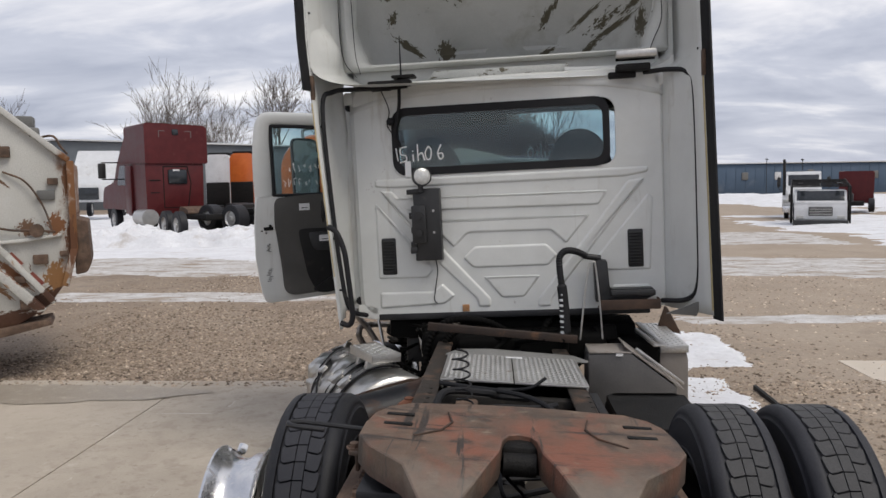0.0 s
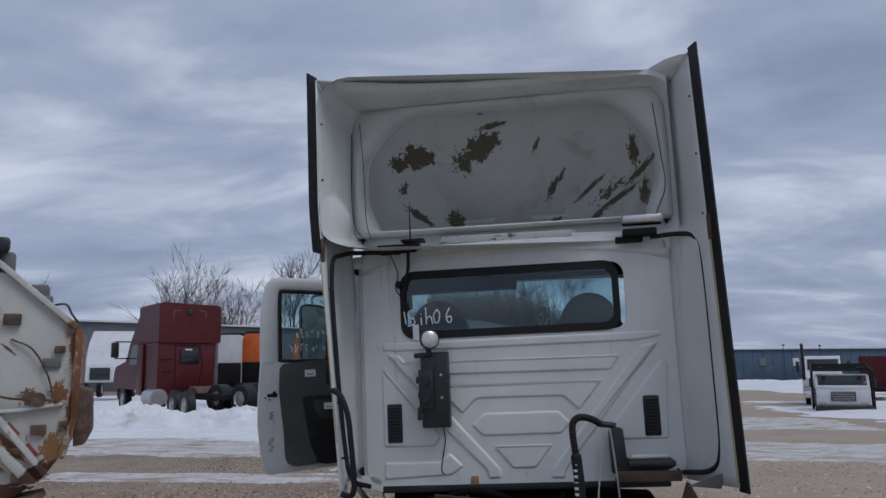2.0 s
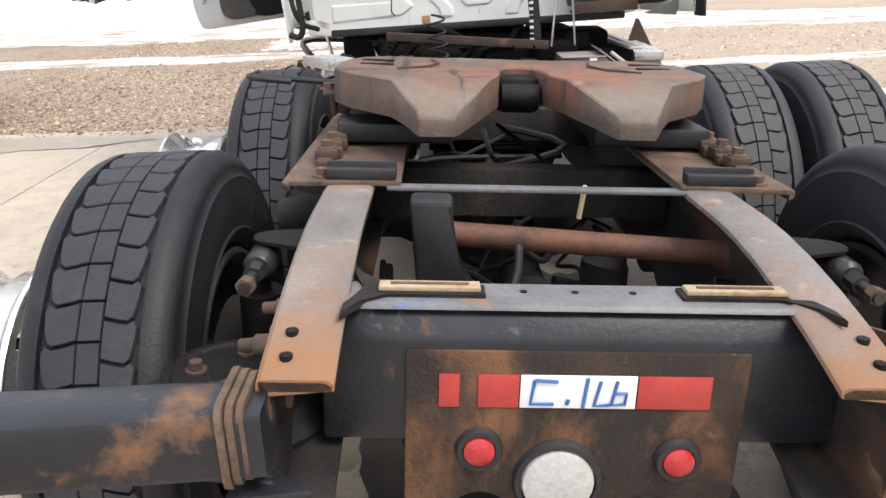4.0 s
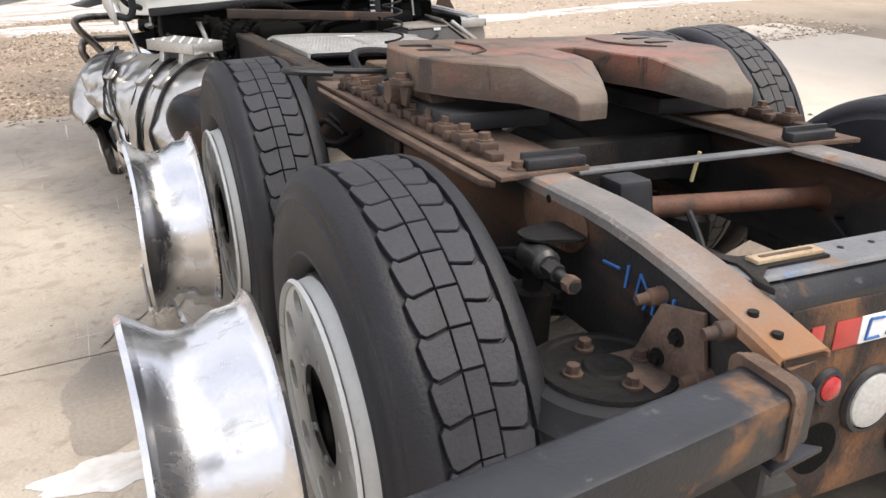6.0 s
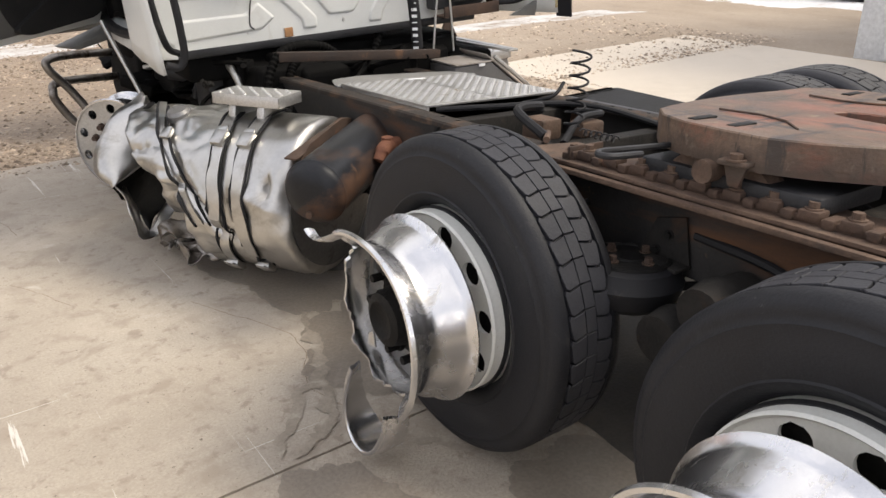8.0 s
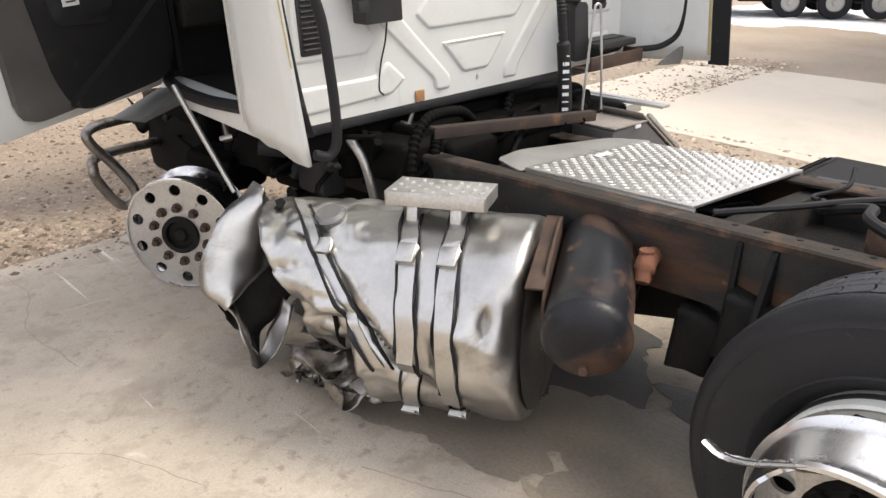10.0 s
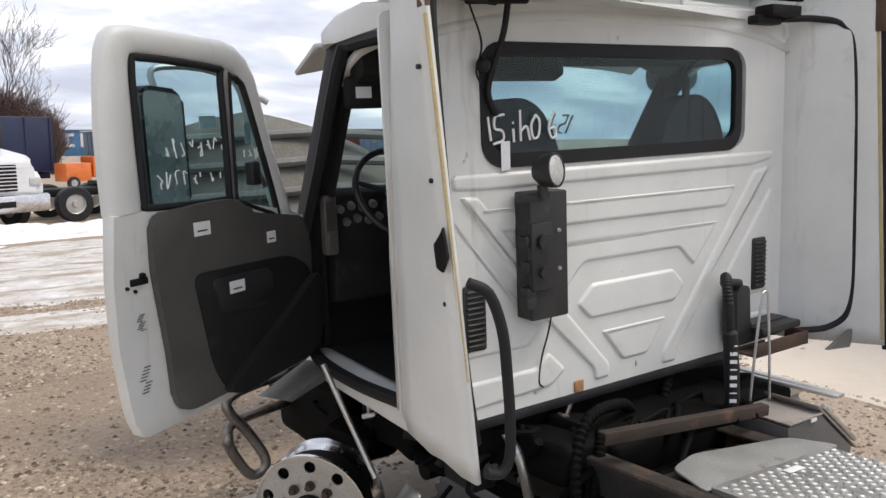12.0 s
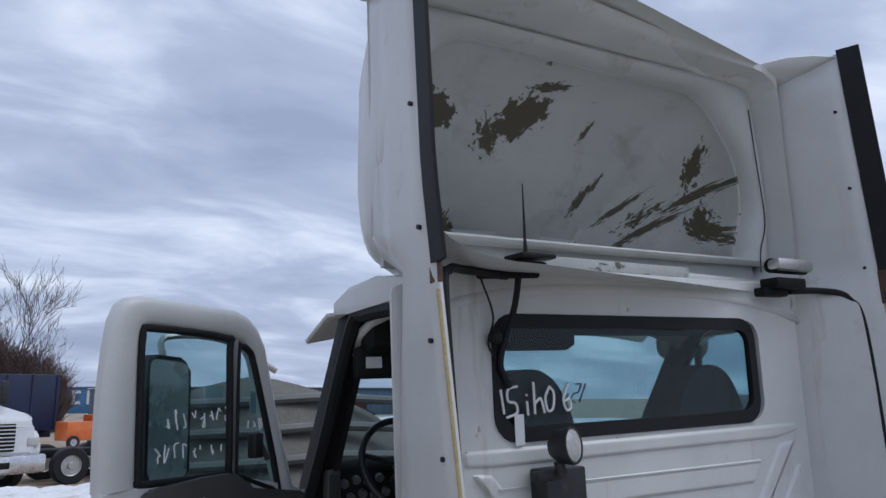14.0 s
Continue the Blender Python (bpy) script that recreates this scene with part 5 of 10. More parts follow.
def strap_at(y0, y1, y2, a):
    """Strap line: from the top over the outer side to the underside."""
    t = (a - 80) / 160
    return (1 - t) ** 2 * y0 + 2 * t * (1 - t) * y1 + t * t * y2


def tank_band(y0, y1, y2, a0, a1, half, lift, mat, name, label, parent, seed=0.0, thick=0.006):
    bm = B()
    rings = []
    n = 56
    for k in range(n + 1):
        a = a0 + (a1 - a0) * k / n
        yc = strap_at(y0, y1, y2, a) + 0.008 * noise.noise(Vector((a * 0.05, seed, 0)))
        r = tank_r(yc, a) + lift + 0.010 * max(0, noise.noise(Vector((a * 0.06, seed, 5))))
        tw = 0.010 * noise.noise(Vector((a * 0.045, seed, 9)))
        o = Vector((math.cos(radians(a)), 0, math.sin(radians(a))))
        rings.append([o * (r - tw) + Vector((0, yc - half, 0)), o * (r + tw) + Vector((0, yc + half, 0)), o * (r + tw + thick) + Vector((0, yc + half, 0)), o * (r - tw + thick) + Vector((0, yc - half, 0))])
    loft(bm, rings, True, True, True)
    return part(name, finish(bm), mat, parent, label, TK)


for q, (y0, y1, y2) in enumerate(((0.485, 0.28, 0.42), (0.285, 0.20, 0.235))):
    st = tank_band(y0, y1, y2, 70, 238, 0.030, 0.010, tank_alu, "tank_strap", "bent aluminium tank strap", tank, 2.0 + q)
    for dy in (-0.034, 0.034):
        tank_band(y0 + dy, y1 + dy * 1.2, y2 + dy * 0.8, 70, 236, 0.0035 if dy < 0 else 0.0045, 0.006, rubber_black, "strap_rubber", "black rubber strap edge", st, 6.0 + q, 0.008)
    for a in (128, 232):
        yc = strap_at(y0, y1, y2, a)
        r = tank_r(yc, a) + 0.025
        bm = B()
        box(bm, (0, 0, 0), (0.030, 0.066, 0.075), 0.006)
        prism(bm, [(-0.03, 0.03), (0.03, 0.03), (0.026, 0.06), (-0.026, 0.06)], -0.012, -0.006, "x", 0.001)
        cl = part("strap_clamp", dented(bm, 0.005, 30, a), tank_alu, st, "bent strap clamp", TK @ pose(r * math.cos(radians(a)), yc, r * math.sin(radians(a)), 0, 180 - a, 0))
        bm = B()
        tube(bm, [(0.012, 0.0, -0.02), (0.024, 0.0, -0.02)], 0.010, 8)
        tube(bm, [(0.016, 0.0, -0.045), (0.016, 0.0, 0.0)], 0.005, 6)
        tagged(part("clamp_bolt", bm, black_steel, st, "", WORLD_M[cl]), kind="")
# twisted strap at the front with its own clamp
st = tank_band(0.98, 0.54, 0.30, 92, 190, 0.022, 0.014, tank_alu, "tank_strap", "twisted aluminium tank strap", tank, 12.0)
tank_band(1.005, 0.57, 0.32, 92, 192, 0.007, 0.012, rubber_black, "strap_rubber", "black rubber strap edge", st, 13.0, 0.012)
tank_band(0.945, 0.50, 0.27, 98, 192, 0.006, 0.012, rubber_black, "strap_rubber", "black rubber strap edge", st, 14.0, 0.010)
bm = B()
box(bm, (0, 0, 0), (0.028, 0.05, 0.06), 0.005)
part("strap_clamp", dented(bm, 0.006, 30, 5), tank_alu, st, "bent strap clamp", TK @ pose(-0.235, 0.705, 0.305, 0, 53, 0))
bm = B()
cp = Vector((math.cos(radians(106)), 0, math.sin(radians(106))))
tube(bm, [Vector((0, 0.742, 0)) + cp * 0.33, Vector((0, 0.742, 0)) + cp * 0.385], 0.062, 28)
tube(bm, [Vector((0, 0.742, 0)) + cp * 0.385, Vector((0, 0.742, 0)) + cp * 0.40], [0.056, 0.045], 28)
part("filler_cap", bm, surface("grey_filler_cap", [(0.20, 0.20, 0.20), (0.30, 0.29, 0.28)], 9, 0.5, 0.6, 0.1, 120), tank, "round grey fuel filler cap", TK)
bm = B()
prism(bm, [(0.0, 0.0), (0.05, 0.012), (0.075, 0.045), (0.05, 0.06), (0.02, 0.035), (-0.01, 0.03)], 0.0, 0.004, "z")
part("tear_hole", bm, grime_black, tank, "small torn hole", TK @ pose(-0.075, 0.955, 0.366, 0, -9, 0))
# front end: bright peeled flap over a dark cavity
def sheet(name, top, bottom, mat, label, amp, bulge, seed, n=22, rows=9):
    """A crumpled sheet between two edge curves."""
    A, C = smooth_path(top, 8), smooth_path(bottom, 8)
    grid = []
    for j in range(rows):
        t = j / (rows - 1)
        row = []
        for k in range(n):
            f = k / (n - 1)
            p = A[int(f * (len(A) - 1))].lerp(C[int(f * (len(C) - 1))], t)
            q = p + Vector(bulge) * math.sin(t * 3.1416) + noise.noise_vector(p * 9 + Vector((seed, 0, 0))) * amp
            grid_edge = abs(2 * f - 1) ** 6
            row.append(q + noise.noise_vector(p * 26 + Vector((seed, 0, 0))) * amp * 0.35 * grid_edge)
        grid.append(row)
    bm = B()
    loft(bm, grid, False)
    ob = part(name, finish(bm), mat, tank, label, Matrix())
    md = ob.modifiers.new("thickness", "SOLIDIFY")
    md.thickness = 0.004
    return ob


sheet("torn_flap", [(-1.57, 4.72, 0.80), (-1.50, 4.74, 0.70), (-1.46, 4.74, 0.60), (-1.50, 4.72, 0.50), (-1.62, 4.70, 0.45), (-1.82, 4.68, 0.385)],
      [(-1.56, 4.80, 0.80), (-1.68, 4.76, 0.755), (-1.80, 4.74, 0.66), (-1.87, 4.72, 0.54), (-1.885, 4.70, 0.46), (-1.845, 4.68, 0.375)], tank_alu, "bright peeled aluminium flap", 0.022, (-0.02, -0.075, 0.0), 3.0)
# black sheet: the hollow's shade and grime are put into its colour
sheet("tank_inside", [(-1.50, 4.73, 0.66), (-1.62, 4.80, 0.55), (-1.80, 4.74, 0.40), (-1.78, 4.74, 0.28)], [(-1.30, 4.72, 0.40), (-1.40, 4.85, 0.24), (-1.56, 4.84, 0.12), (-1.66, 4.74, 0.05)], grime_black, "black sheet for the shaded, grimy inside of the torn tank", 0.03, (0.02, 0.16, 0.0), 9.0)
sheet("torn_rim_piece", [(-1.82, 4.69, 0.36), (-1.78, 4.66, 0.26), (-1.76, 4.64, 0.17), (-1.70, 4.65, 0.05), (-1.58, 4.70, 0.10), (-1.48, 4.74, 0.26)],
      [(-1.76, 4.76, 0.34), (-1.73, 4.74, 0.25), (-1.70, 4.73, 0.16), (-1.68, 4.74, 0.07), (-1.60, 4.76, 0.13), (-1.50, 4.78, 0.28)], tank_alu, "ragged torn rim of sheet metal", 0.035, (0, -0.02, -0.01), 5.5)
for k, (x, y, z, sz) in enumerate(((-1.56, 4.38, 0.16, 0.15), (-1.60, 4.22, 0.13, 0.13), (-1.46, 4.42, 0.13, 0.17), (-1.50, 4.16, 0.14, 0.12), (-1.62, 4.50, 0.06, 0.06))):
    bm = B()
    grid = []
    for j in range(12):
        grid.append([Vector((x + sz * (i / 11 - 0.5) * 1.3, y + sz * (j / 11 - 0.5) * 1.6, z)) + noise.noise_vector(Vector((i * 0.26, j * 0.26, k * 7.7))) * sz * 0.75 for i in range(12)])
    loft(bm, grid, False)
    lowest = min(v.co.z for v in bm.verts)
    for v in bm.verts:
        v.co.z += max(0.0, 0.006 - lowest)
    sc = part("crumpled_scrap", finish(bm), grimy_alu, tank, "crumpled aluminium scrap", Matrix())
    mod = sc.modifiers.new("thickness", "SOLIDIFY")
    mod.thickness = 0.003
# black disc added deeper in the hollow, standing for its shade
bm = B()
lathe(bm, [(0.70, 0.0), (0.70, 0.12), (0.71, 0.19), (0.72, 0.21)], 30, "y")
part("tank_dark_disc", dented(bm, 0.03, 6, 8), grime_black, tank, "", TK)


def tread_step(m, lx, ly, name, label):
    bm = B()
    box(bm, (0, 0, 0.0), (lx, ly, 0.006), 0.002)
    for sx in (-1, 1):
        box(bm, (sx * (lx / 2 - 0.004), 0, -0.024), (0.008, ly, 0.048), 0.002)
    for sy in (-1, 1):
        box(bm, (0, sy * (ly / 2 - 0.004), -0.024), (lx, 0.008, 0.048), 0.002)
    s = part(name, bm, alu_dull, truck, label, m)
    bm = B()
    nx, ny = int(lx / 0.034), int(ly / 0.034)
    for i in range(nx):
        for j in range(ny):
            c = ((i - (nx - 1) / 2) * 0.034, (j - (ny - 1) / 2) * 0.034)
            if (i + j) % 2:
                lathe_pts = [(0.003, 0.011), (0.0075, 0.009), (0.0075, 0.006), (0.002, 0.005)]
                rings = [[(c[0] + r * math.cos(t), c[1] + r * math.sin(t), z) for t in [2 * math.pi * q / 8 for q in range(8)]] for z, r in lathe_pts]
                loft(bm, rings, True)
            else:
                tube(bm, [(c[0], c[1], 0.0031), (c[0], c[1], 0.0035)], 0.010, 8)
    tagged(part("tread_pattern", bm, alu_dull, s, "", m, smooth=False), kind="stuff")
    return s


tread_step(pose(-1.275, 3.975, 0.905, 0, 2, 32) @ pose(0, 0, 0), 0.19, 0.36, "tank_step", "perforated aluminium step resting on the tank")
tread_step(pose(0.675, 5.0, 0.798, 0, 0, 0), 0.19, 0.84, "side_step", "perforated aluminium side step")

for y_, a_ in ((0.43, 92), (0.27, 90)):
    bm = B()
    prism(bm, [(-0.10, 0.36), (0.07, 0.36), (0.05, 0.43), (-0.08, 0.43)], y_ - 0.02, y_ + 0.02, "y", 0.004)
    part("step_bracket", bm, alu_dull, tank, "", TK)
# black air drum behind the tank
DM = Matrix.Translation((-1.43, 3.20, 0.645)) @ Vector((0.61, 0.415, 0.066)).to_track_quat("X", "Z").to_matrix().to_4x4()
bm = B()
lathe(bm, [(0.0, 0.0), (0.003, 0.045), (0.010, 0.08), (0.024, 0.110), (0.05, 0.128), (0.06, 0.131), (0.064, 0.135), (0.072, 0.135), (0.076, 0.131), (0.64, 0.131), (0.66, 0.128), (0.70, 0.09), (0.71, 0.0)], 40, "x")
drum = part("air_drum", bm, drum_paint, truck, "black steel air tank with brown rust", DM)
bm = B()
prism(bm, round_corners([(0.18, -0.16), (0.70, -0.16), (0.70, 0.08), (0.60, 0.11), (0.28, 0.10), (0.18, 0.03)], 0.03), 0.136, 0.146, "y", 0.003)
box(bm, (0.44, 0.168, 0.075), (0.52, 0.060, 0.009), 0.003)
part("drum_bracket", finish(bm), dark_rust, drum, "rusty brown bent bracket plate", DM)
bm = B()
tube(bm, [(-0.012, 0.0, -0.07), (0.012, 0, -0.07)], 0.014, 8)
part("drain_plug", bm, dark_rust, drum, "", DM)
orange_rust = surface("orange_rust", [(0.14, 0.05, 0.028), (0.24, 0.10, 0.055)], 20, 0.85)
VV = Matrix.Translation((-0.98, 3.31, 0.735))
bm = B()
tube(bm, smooth_path([(0.07, 0.02, 0.01), (0.0, 0.0, 0.02), (-0.05, -0.02, 0.0), (-0.075, -0.03, -0.03)], 5), [0.030] * 5 + [0.034] * 6 + [0.026] * 5, 12)
vv = part("rusty_valve", bm, orange_rust, truck, "orange rusted valve", VV)
bm = B()
tube(bm, [(-0.01, 0.0, -0.05), (-0.01, 0.0, 0.055)], 0.026, 8)
part("valve_nut", bm, orange_rust, vv, "", VV)
for y0, x0, z0 in ((2.98, -0.93, 0.62), (3.15, -0.90, 0.50), (2.86, -0.98, 0.48), (3.5, -0.88, 0.55), (3.8, -0.88, 0.5)):
    bm = B()
    box(bm, (0, 0, 0), (0.12, 0.16, 0.22), 0.02)
    bmesh.ops.subdivide_edges(bm, edges=bm.edges[:], cuts=1, use_grid_fill=True)
    part("frame_bracket", dented(bm, 0.02, 8, y0), grime_black, truck, "greasy black frame bracket", pose(x0, y0, z0, 8, 5, 12))
bm = B()
prism(bm, round_corners([(2.75, 0.62), (2.75, 0.74), (3.5, 0.68), (4.5, 0.72), (4.6, 0.40), (3.6, 0.36), (2.95, 0.50)], 0.08), -0.70, -0.18, "x", 0.05)
bmesh.ops.subdivide_edges(bm, edges=bm.edges[:], cuts=1, use_grid_fill=True)
part("gearbox", dented(bm, 0.03, 5, 3), grime_black, truck, "greasy black gearbox between the frame rails", Matrix())
bm = B()
prism(bm, round_corners([(2.7, 0.34), (2.7, 0.80), (3.4, 0.80), (3.4, 0.34)], 0.06), 0.05, 0.45, "x", 0.04)
part("side_tank", bm, grime_black, truck, "black air tank on the far rail", Matrix())
# dark plate bracket between tank drum and tyre
for yy, sl in ((3.03, 0.10), (2.92, -0.06)):
    bm = B()
    prism(bm, [(-0.93, 0.88), (-0.86, 0.88), (-1.02 + sl, 0.30), (-1.10 + sl, 0.30)], yy, yy + 0.02, "y", 0.003)
    part("hanger_plate", bm, grime_black, truck, "black hanger bracket", Matrix())

# battery box and side step box on the right
battery_paint = surface("dull_dark_grey_box", [(0.085, 0.082, 0.082), (0.125, 0.12, 0.118)], 4, 0.5, 0, 0.08, 120, [((0.19, 0.17, 0.15), 7, 0.60, 0.78, 0.8, None), ((0.05, 0.04, 0.035), 12, 0.64, 0.76, 0.8, None)])
dusty_panel = surface("dusty_beige_panel", [(0.25, 0.225, 0.205), (0.34, 0.31, 0.285)], 3, 0.6, 0, 0.08, 120, [((0.16, 0.13, 0.10), 6, 0.58, 0.74, 0.8, None)])
bm = B()
prism(bm, [(0.06, 0.34), (0.06, 0.815), (0.33, 0.82), (0.62, 0.60), (0.615, 0.34)], 4.24, 4.50, "y", 0.008)
bat = part("battery_box", bm, battery_paint, truck, "dark grey steel battery box with a pale sloped lid", Matrix())
bm = B()
box(bm, (0.475, 4.37, 0.722), (0.375, 0.27, 0.012), 0.004, None)
for v in bm.verts:
    v.co.z += 0.7586 * (0.475 - v.co.x) + 0.004
box(bm, (0.20, 4.37, 0.826), (0.27, 0.27, 0.010), 0.003)
lid = part("lid", bm, dusty_panel, bat, "dusty pale aluminium lid", Matrix())
bm = B()
box(bm, (0, 0, 0), (0.38, 0.026, 0.022), 0.005, pose(0.51, 4.25, 0.735, 0, 37.2, 0))
part("edge_trim", bm, alu_dull, bat, "pale aluminium edge strip", Matrix())
bm = B()
box(bm, (0.255, 4.236, 0.812), (0.045, 0.006, 0.016))
part("paper_label", bm, paper, bat, "", Matrix())
for xa, xb, w_ in ((0.44, 0.49, 0.035), (0.515, 0.525, 0.045)):
    bm = B()
    box(bm, (0, 0, 0), (w_, 0.80, 0.016), 0.004, pose((xa + xb) / 2, 4.65, 0.868, 0, 0, math.degrees(math.atan2(xb - xa, 0.8))))
    part("step_rail", bm, alu_dull, truck, "pale aluminium step rail", Matrix())
# block added only to fill the dark gap behind the battery box
bm = B()
box(bm, (0.40, 4.78, 0.62), (0.34, 0.52, 0.44), 0.03)
part("gap_block", bm, shade_black, truck, "black block filling the dark gap beside the step", Matrix())
bm = B()
prism(bm, round_corners([(0.585, 0.30), (0.585, 0.785), (0.75, 0.785), (0.772, 0.70), (0.775, 0.30)], 0.012), 4.60, 5.40, "y", 0.008)
part("step_box", bm, dusty_panel, truck, "dusty beige box under the side step", Matrix())
bm = B()
prism(bm, [(0.70, 0.78), (0.755, 0.955), (0.775, 0.95), (0.885, 0.74)], 5.28, 5.30, "y", 0.004)
part("torn_fin", bm, dark_rust, truck, "torn dark brown sheet beside the step", Matrix())

# rusty crossbar under the cab back
bm = B()
box(bm, (0, 0, 0), (0.98, 0.045, 0.010), 0.003)
box(bm, (0, -0.020, -0.020), (0.98, 0.006, 0.045), 0.002)
part("rust_crossbar", bm, crossbar_paint, truck, "rusty brown crossbar", pose(-0.49, 4.345, 0.955, 0, 4.7, -3))

# engine, gearbox and clutter under the cab, blackened for the shade there
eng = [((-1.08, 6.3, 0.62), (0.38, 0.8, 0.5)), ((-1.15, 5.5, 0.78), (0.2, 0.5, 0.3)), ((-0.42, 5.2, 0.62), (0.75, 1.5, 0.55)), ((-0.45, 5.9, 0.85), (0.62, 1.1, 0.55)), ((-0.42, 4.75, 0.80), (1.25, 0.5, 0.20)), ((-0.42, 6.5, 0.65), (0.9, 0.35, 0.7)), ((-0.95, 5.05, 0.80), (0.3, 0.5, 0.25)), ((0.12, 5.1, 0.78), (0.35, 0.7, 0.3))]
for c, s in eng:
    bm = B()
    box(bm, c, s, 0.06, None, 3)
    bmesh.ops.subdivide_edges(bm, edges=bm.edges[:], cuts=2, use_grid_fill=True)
    part("engine_block", dented(bm, 0.03, 5, c[0]), shade_black, truck, "oily engine and gearbox mass, blackened for the cab's shade", Matrix())
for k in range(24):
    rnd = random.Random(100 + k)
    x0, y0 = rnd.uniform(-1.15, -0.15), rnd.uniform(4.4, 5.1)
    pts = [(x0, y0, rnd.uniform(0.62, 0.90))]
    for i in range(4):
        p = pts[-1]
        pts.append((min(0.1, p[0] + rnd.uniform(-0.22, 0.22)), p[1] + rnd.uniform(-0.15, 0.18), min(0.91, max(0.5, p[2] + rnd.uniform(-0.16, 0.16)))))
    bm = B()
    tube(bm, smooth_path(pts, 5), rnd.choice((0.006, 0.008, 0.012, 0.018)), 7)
    part("hose", bm, shade_black, truck, "black rubber hose under the cab", Matrix())
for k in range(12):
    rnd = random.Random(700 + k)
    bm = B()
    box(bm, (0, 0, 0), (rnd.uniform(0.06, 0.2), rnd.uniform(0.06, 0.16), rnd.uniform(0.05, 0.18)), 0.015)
    part("valve_body", bm, shade_black, truck, "greasy valve body, blackened for the shade under the cab", pose(-1.0 + 0.11 * k, 4.62 + rnd.uniform(-0.08, 0.15), rnd.uniform(0.72, 0.92), rnd.uniform(-15, 15), rnd.uniform(-15, 15), rnd.uniform(-30, 30)))
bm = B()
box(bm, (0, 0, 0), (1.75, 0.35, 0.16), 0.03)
part("cab_mount", bm, shade_black, truck, "black cab mount beam", pose(-0.42, 4.95, 0.87, 0, 1, -3))
# ribbed hoses
for pts in ([(-1.02, 4.45, 0.66), (-0.98, 4.5, 0.86), (-0.85, 4.55, 0.98), (-0.62, 4.6, 0.97), (-0.45, 4.68, 0.88)], [(-0.98, 4.42, 0.62), (-0.9, 4.46, 0.8), (-0.82, 4.52, 0.9), (-0.74, 4.6, 0.86)], [(-0.25, 4.75, 0.62), (-0.22, 4.7, 0.85), (-0.12, 4.75, 1.0)]):
    bm = B()
    P = smooth_path(pts, 14)
    tube(bm, P, [0.026 if i % 2 else 0.020 for i in range(len(P))], 10)
    part("ribbed_hose", bm, shade_black, truck, "ribbed black hose", Matrix())
bm = B()
box(bm, (-1.12, 5.0, 0.72), (0.13, 0.22, 0.22), 0.02)
tube(bm, [(-1.16, 5.22, 0.78), (-1.26, 5.30, 0.80)], 0.05, 14)
tube(bm, [(-1.13, 5.1, 0.80), (-1.18, 5.14, 0.66)], 0.03, 10)
part("steering_gear", bm, black_steel, truck, "black steering gear", Matrix())
bm = B()
tube(bm, smooth_path([(-1.02, 4.72, 0.60), (-1.06, 4.76, 0.82), (-1.1, 4.9, 0.92), (-1.16, 5.1, 0.9)], 8), 0.022, 10)
part("chrome_pipe", bm, alu_dull, truck, "bare metal pipe", Matrix())
bm = B()
tube(bm, [(-1.415, 5.30, 0.60), (-1.425, 5.339, 0.654), (-1.516, 5.49, 0.996), (-1.54, 5.53, 1.09)], 0.013, 10)
part("support_rod", bm, alu_dull, truck, "thin silver support rod", Matrix())
bm = B()
tube(bm, [(-0.85, 5.76, 0.33), (0.1, 5.76, 0.33)], 0.06, 12)
box(bm, (-1.28, 5.78, 0.34), (0.16, 0.24, 0.3), 0.03)
tube(bm, [(-1.36, 5.76, 0.31), (-1.20, 5.76, 0.31)], 0.12, 20)
part("steer_axle", finish(bm), grime_black, truck, "black front axle", Matrix())
bm = B()
tube(bm, smooth_path([(-1.20, 6.6, 0.74), (-1.62, 6.28, 0.80), (-1.77, 6.15, 0.80), (-1.77, 6.13, 0.74), (-1.68, 6.15, 0.62), (-1.59, 6.15, 0.46), (-1.60, 6.15, 0.39), (-1.67, 6.16, 0.38), (-1.75, 6.17, 0.51), (-1.77, 6.17, 0.59), (-1.70, 6.25, 0.64), (-1.25, 6.55, 0.58)], 6), 0.027, 12)
part("front_tube_guard", bm, grimy_alu, truck, "bent grey tube bumper guard", Matrix())
for k in range(16):
    rnd = random.Random(300 + k)
    bm = B()
    box(bm, (0, 0, 0), (rnd.uniform(0.08, 0.3), rnd.uniform(0.1, 0.3), rnd.uniform(0.06, 0.2)), 0.02)
    bmesh.ops.subdivide_edges(bm, edges=bm.edges[:], cuts=1, use_grid_fill=True)
    c_ = (rnd.uniform(-1.40, -0.9), rnd.uniform(5.9, 6.9), rnd.uniform(0.45, 1.0)) if k < 10 else (rnd.uniform(-1.35, -1.0), rnd.uniform(5.2, 5.7), rnd.uniform(0.6, 0.98))
    part("broken_bracket", dented(bm, 0.04, 6, k), shade_black, truck, "broken black front end wreckage", pose(*c_, rnd.uniform(-30, 30), rnd.uniform(-30, 30), rnd.uniform(-40, 40)))
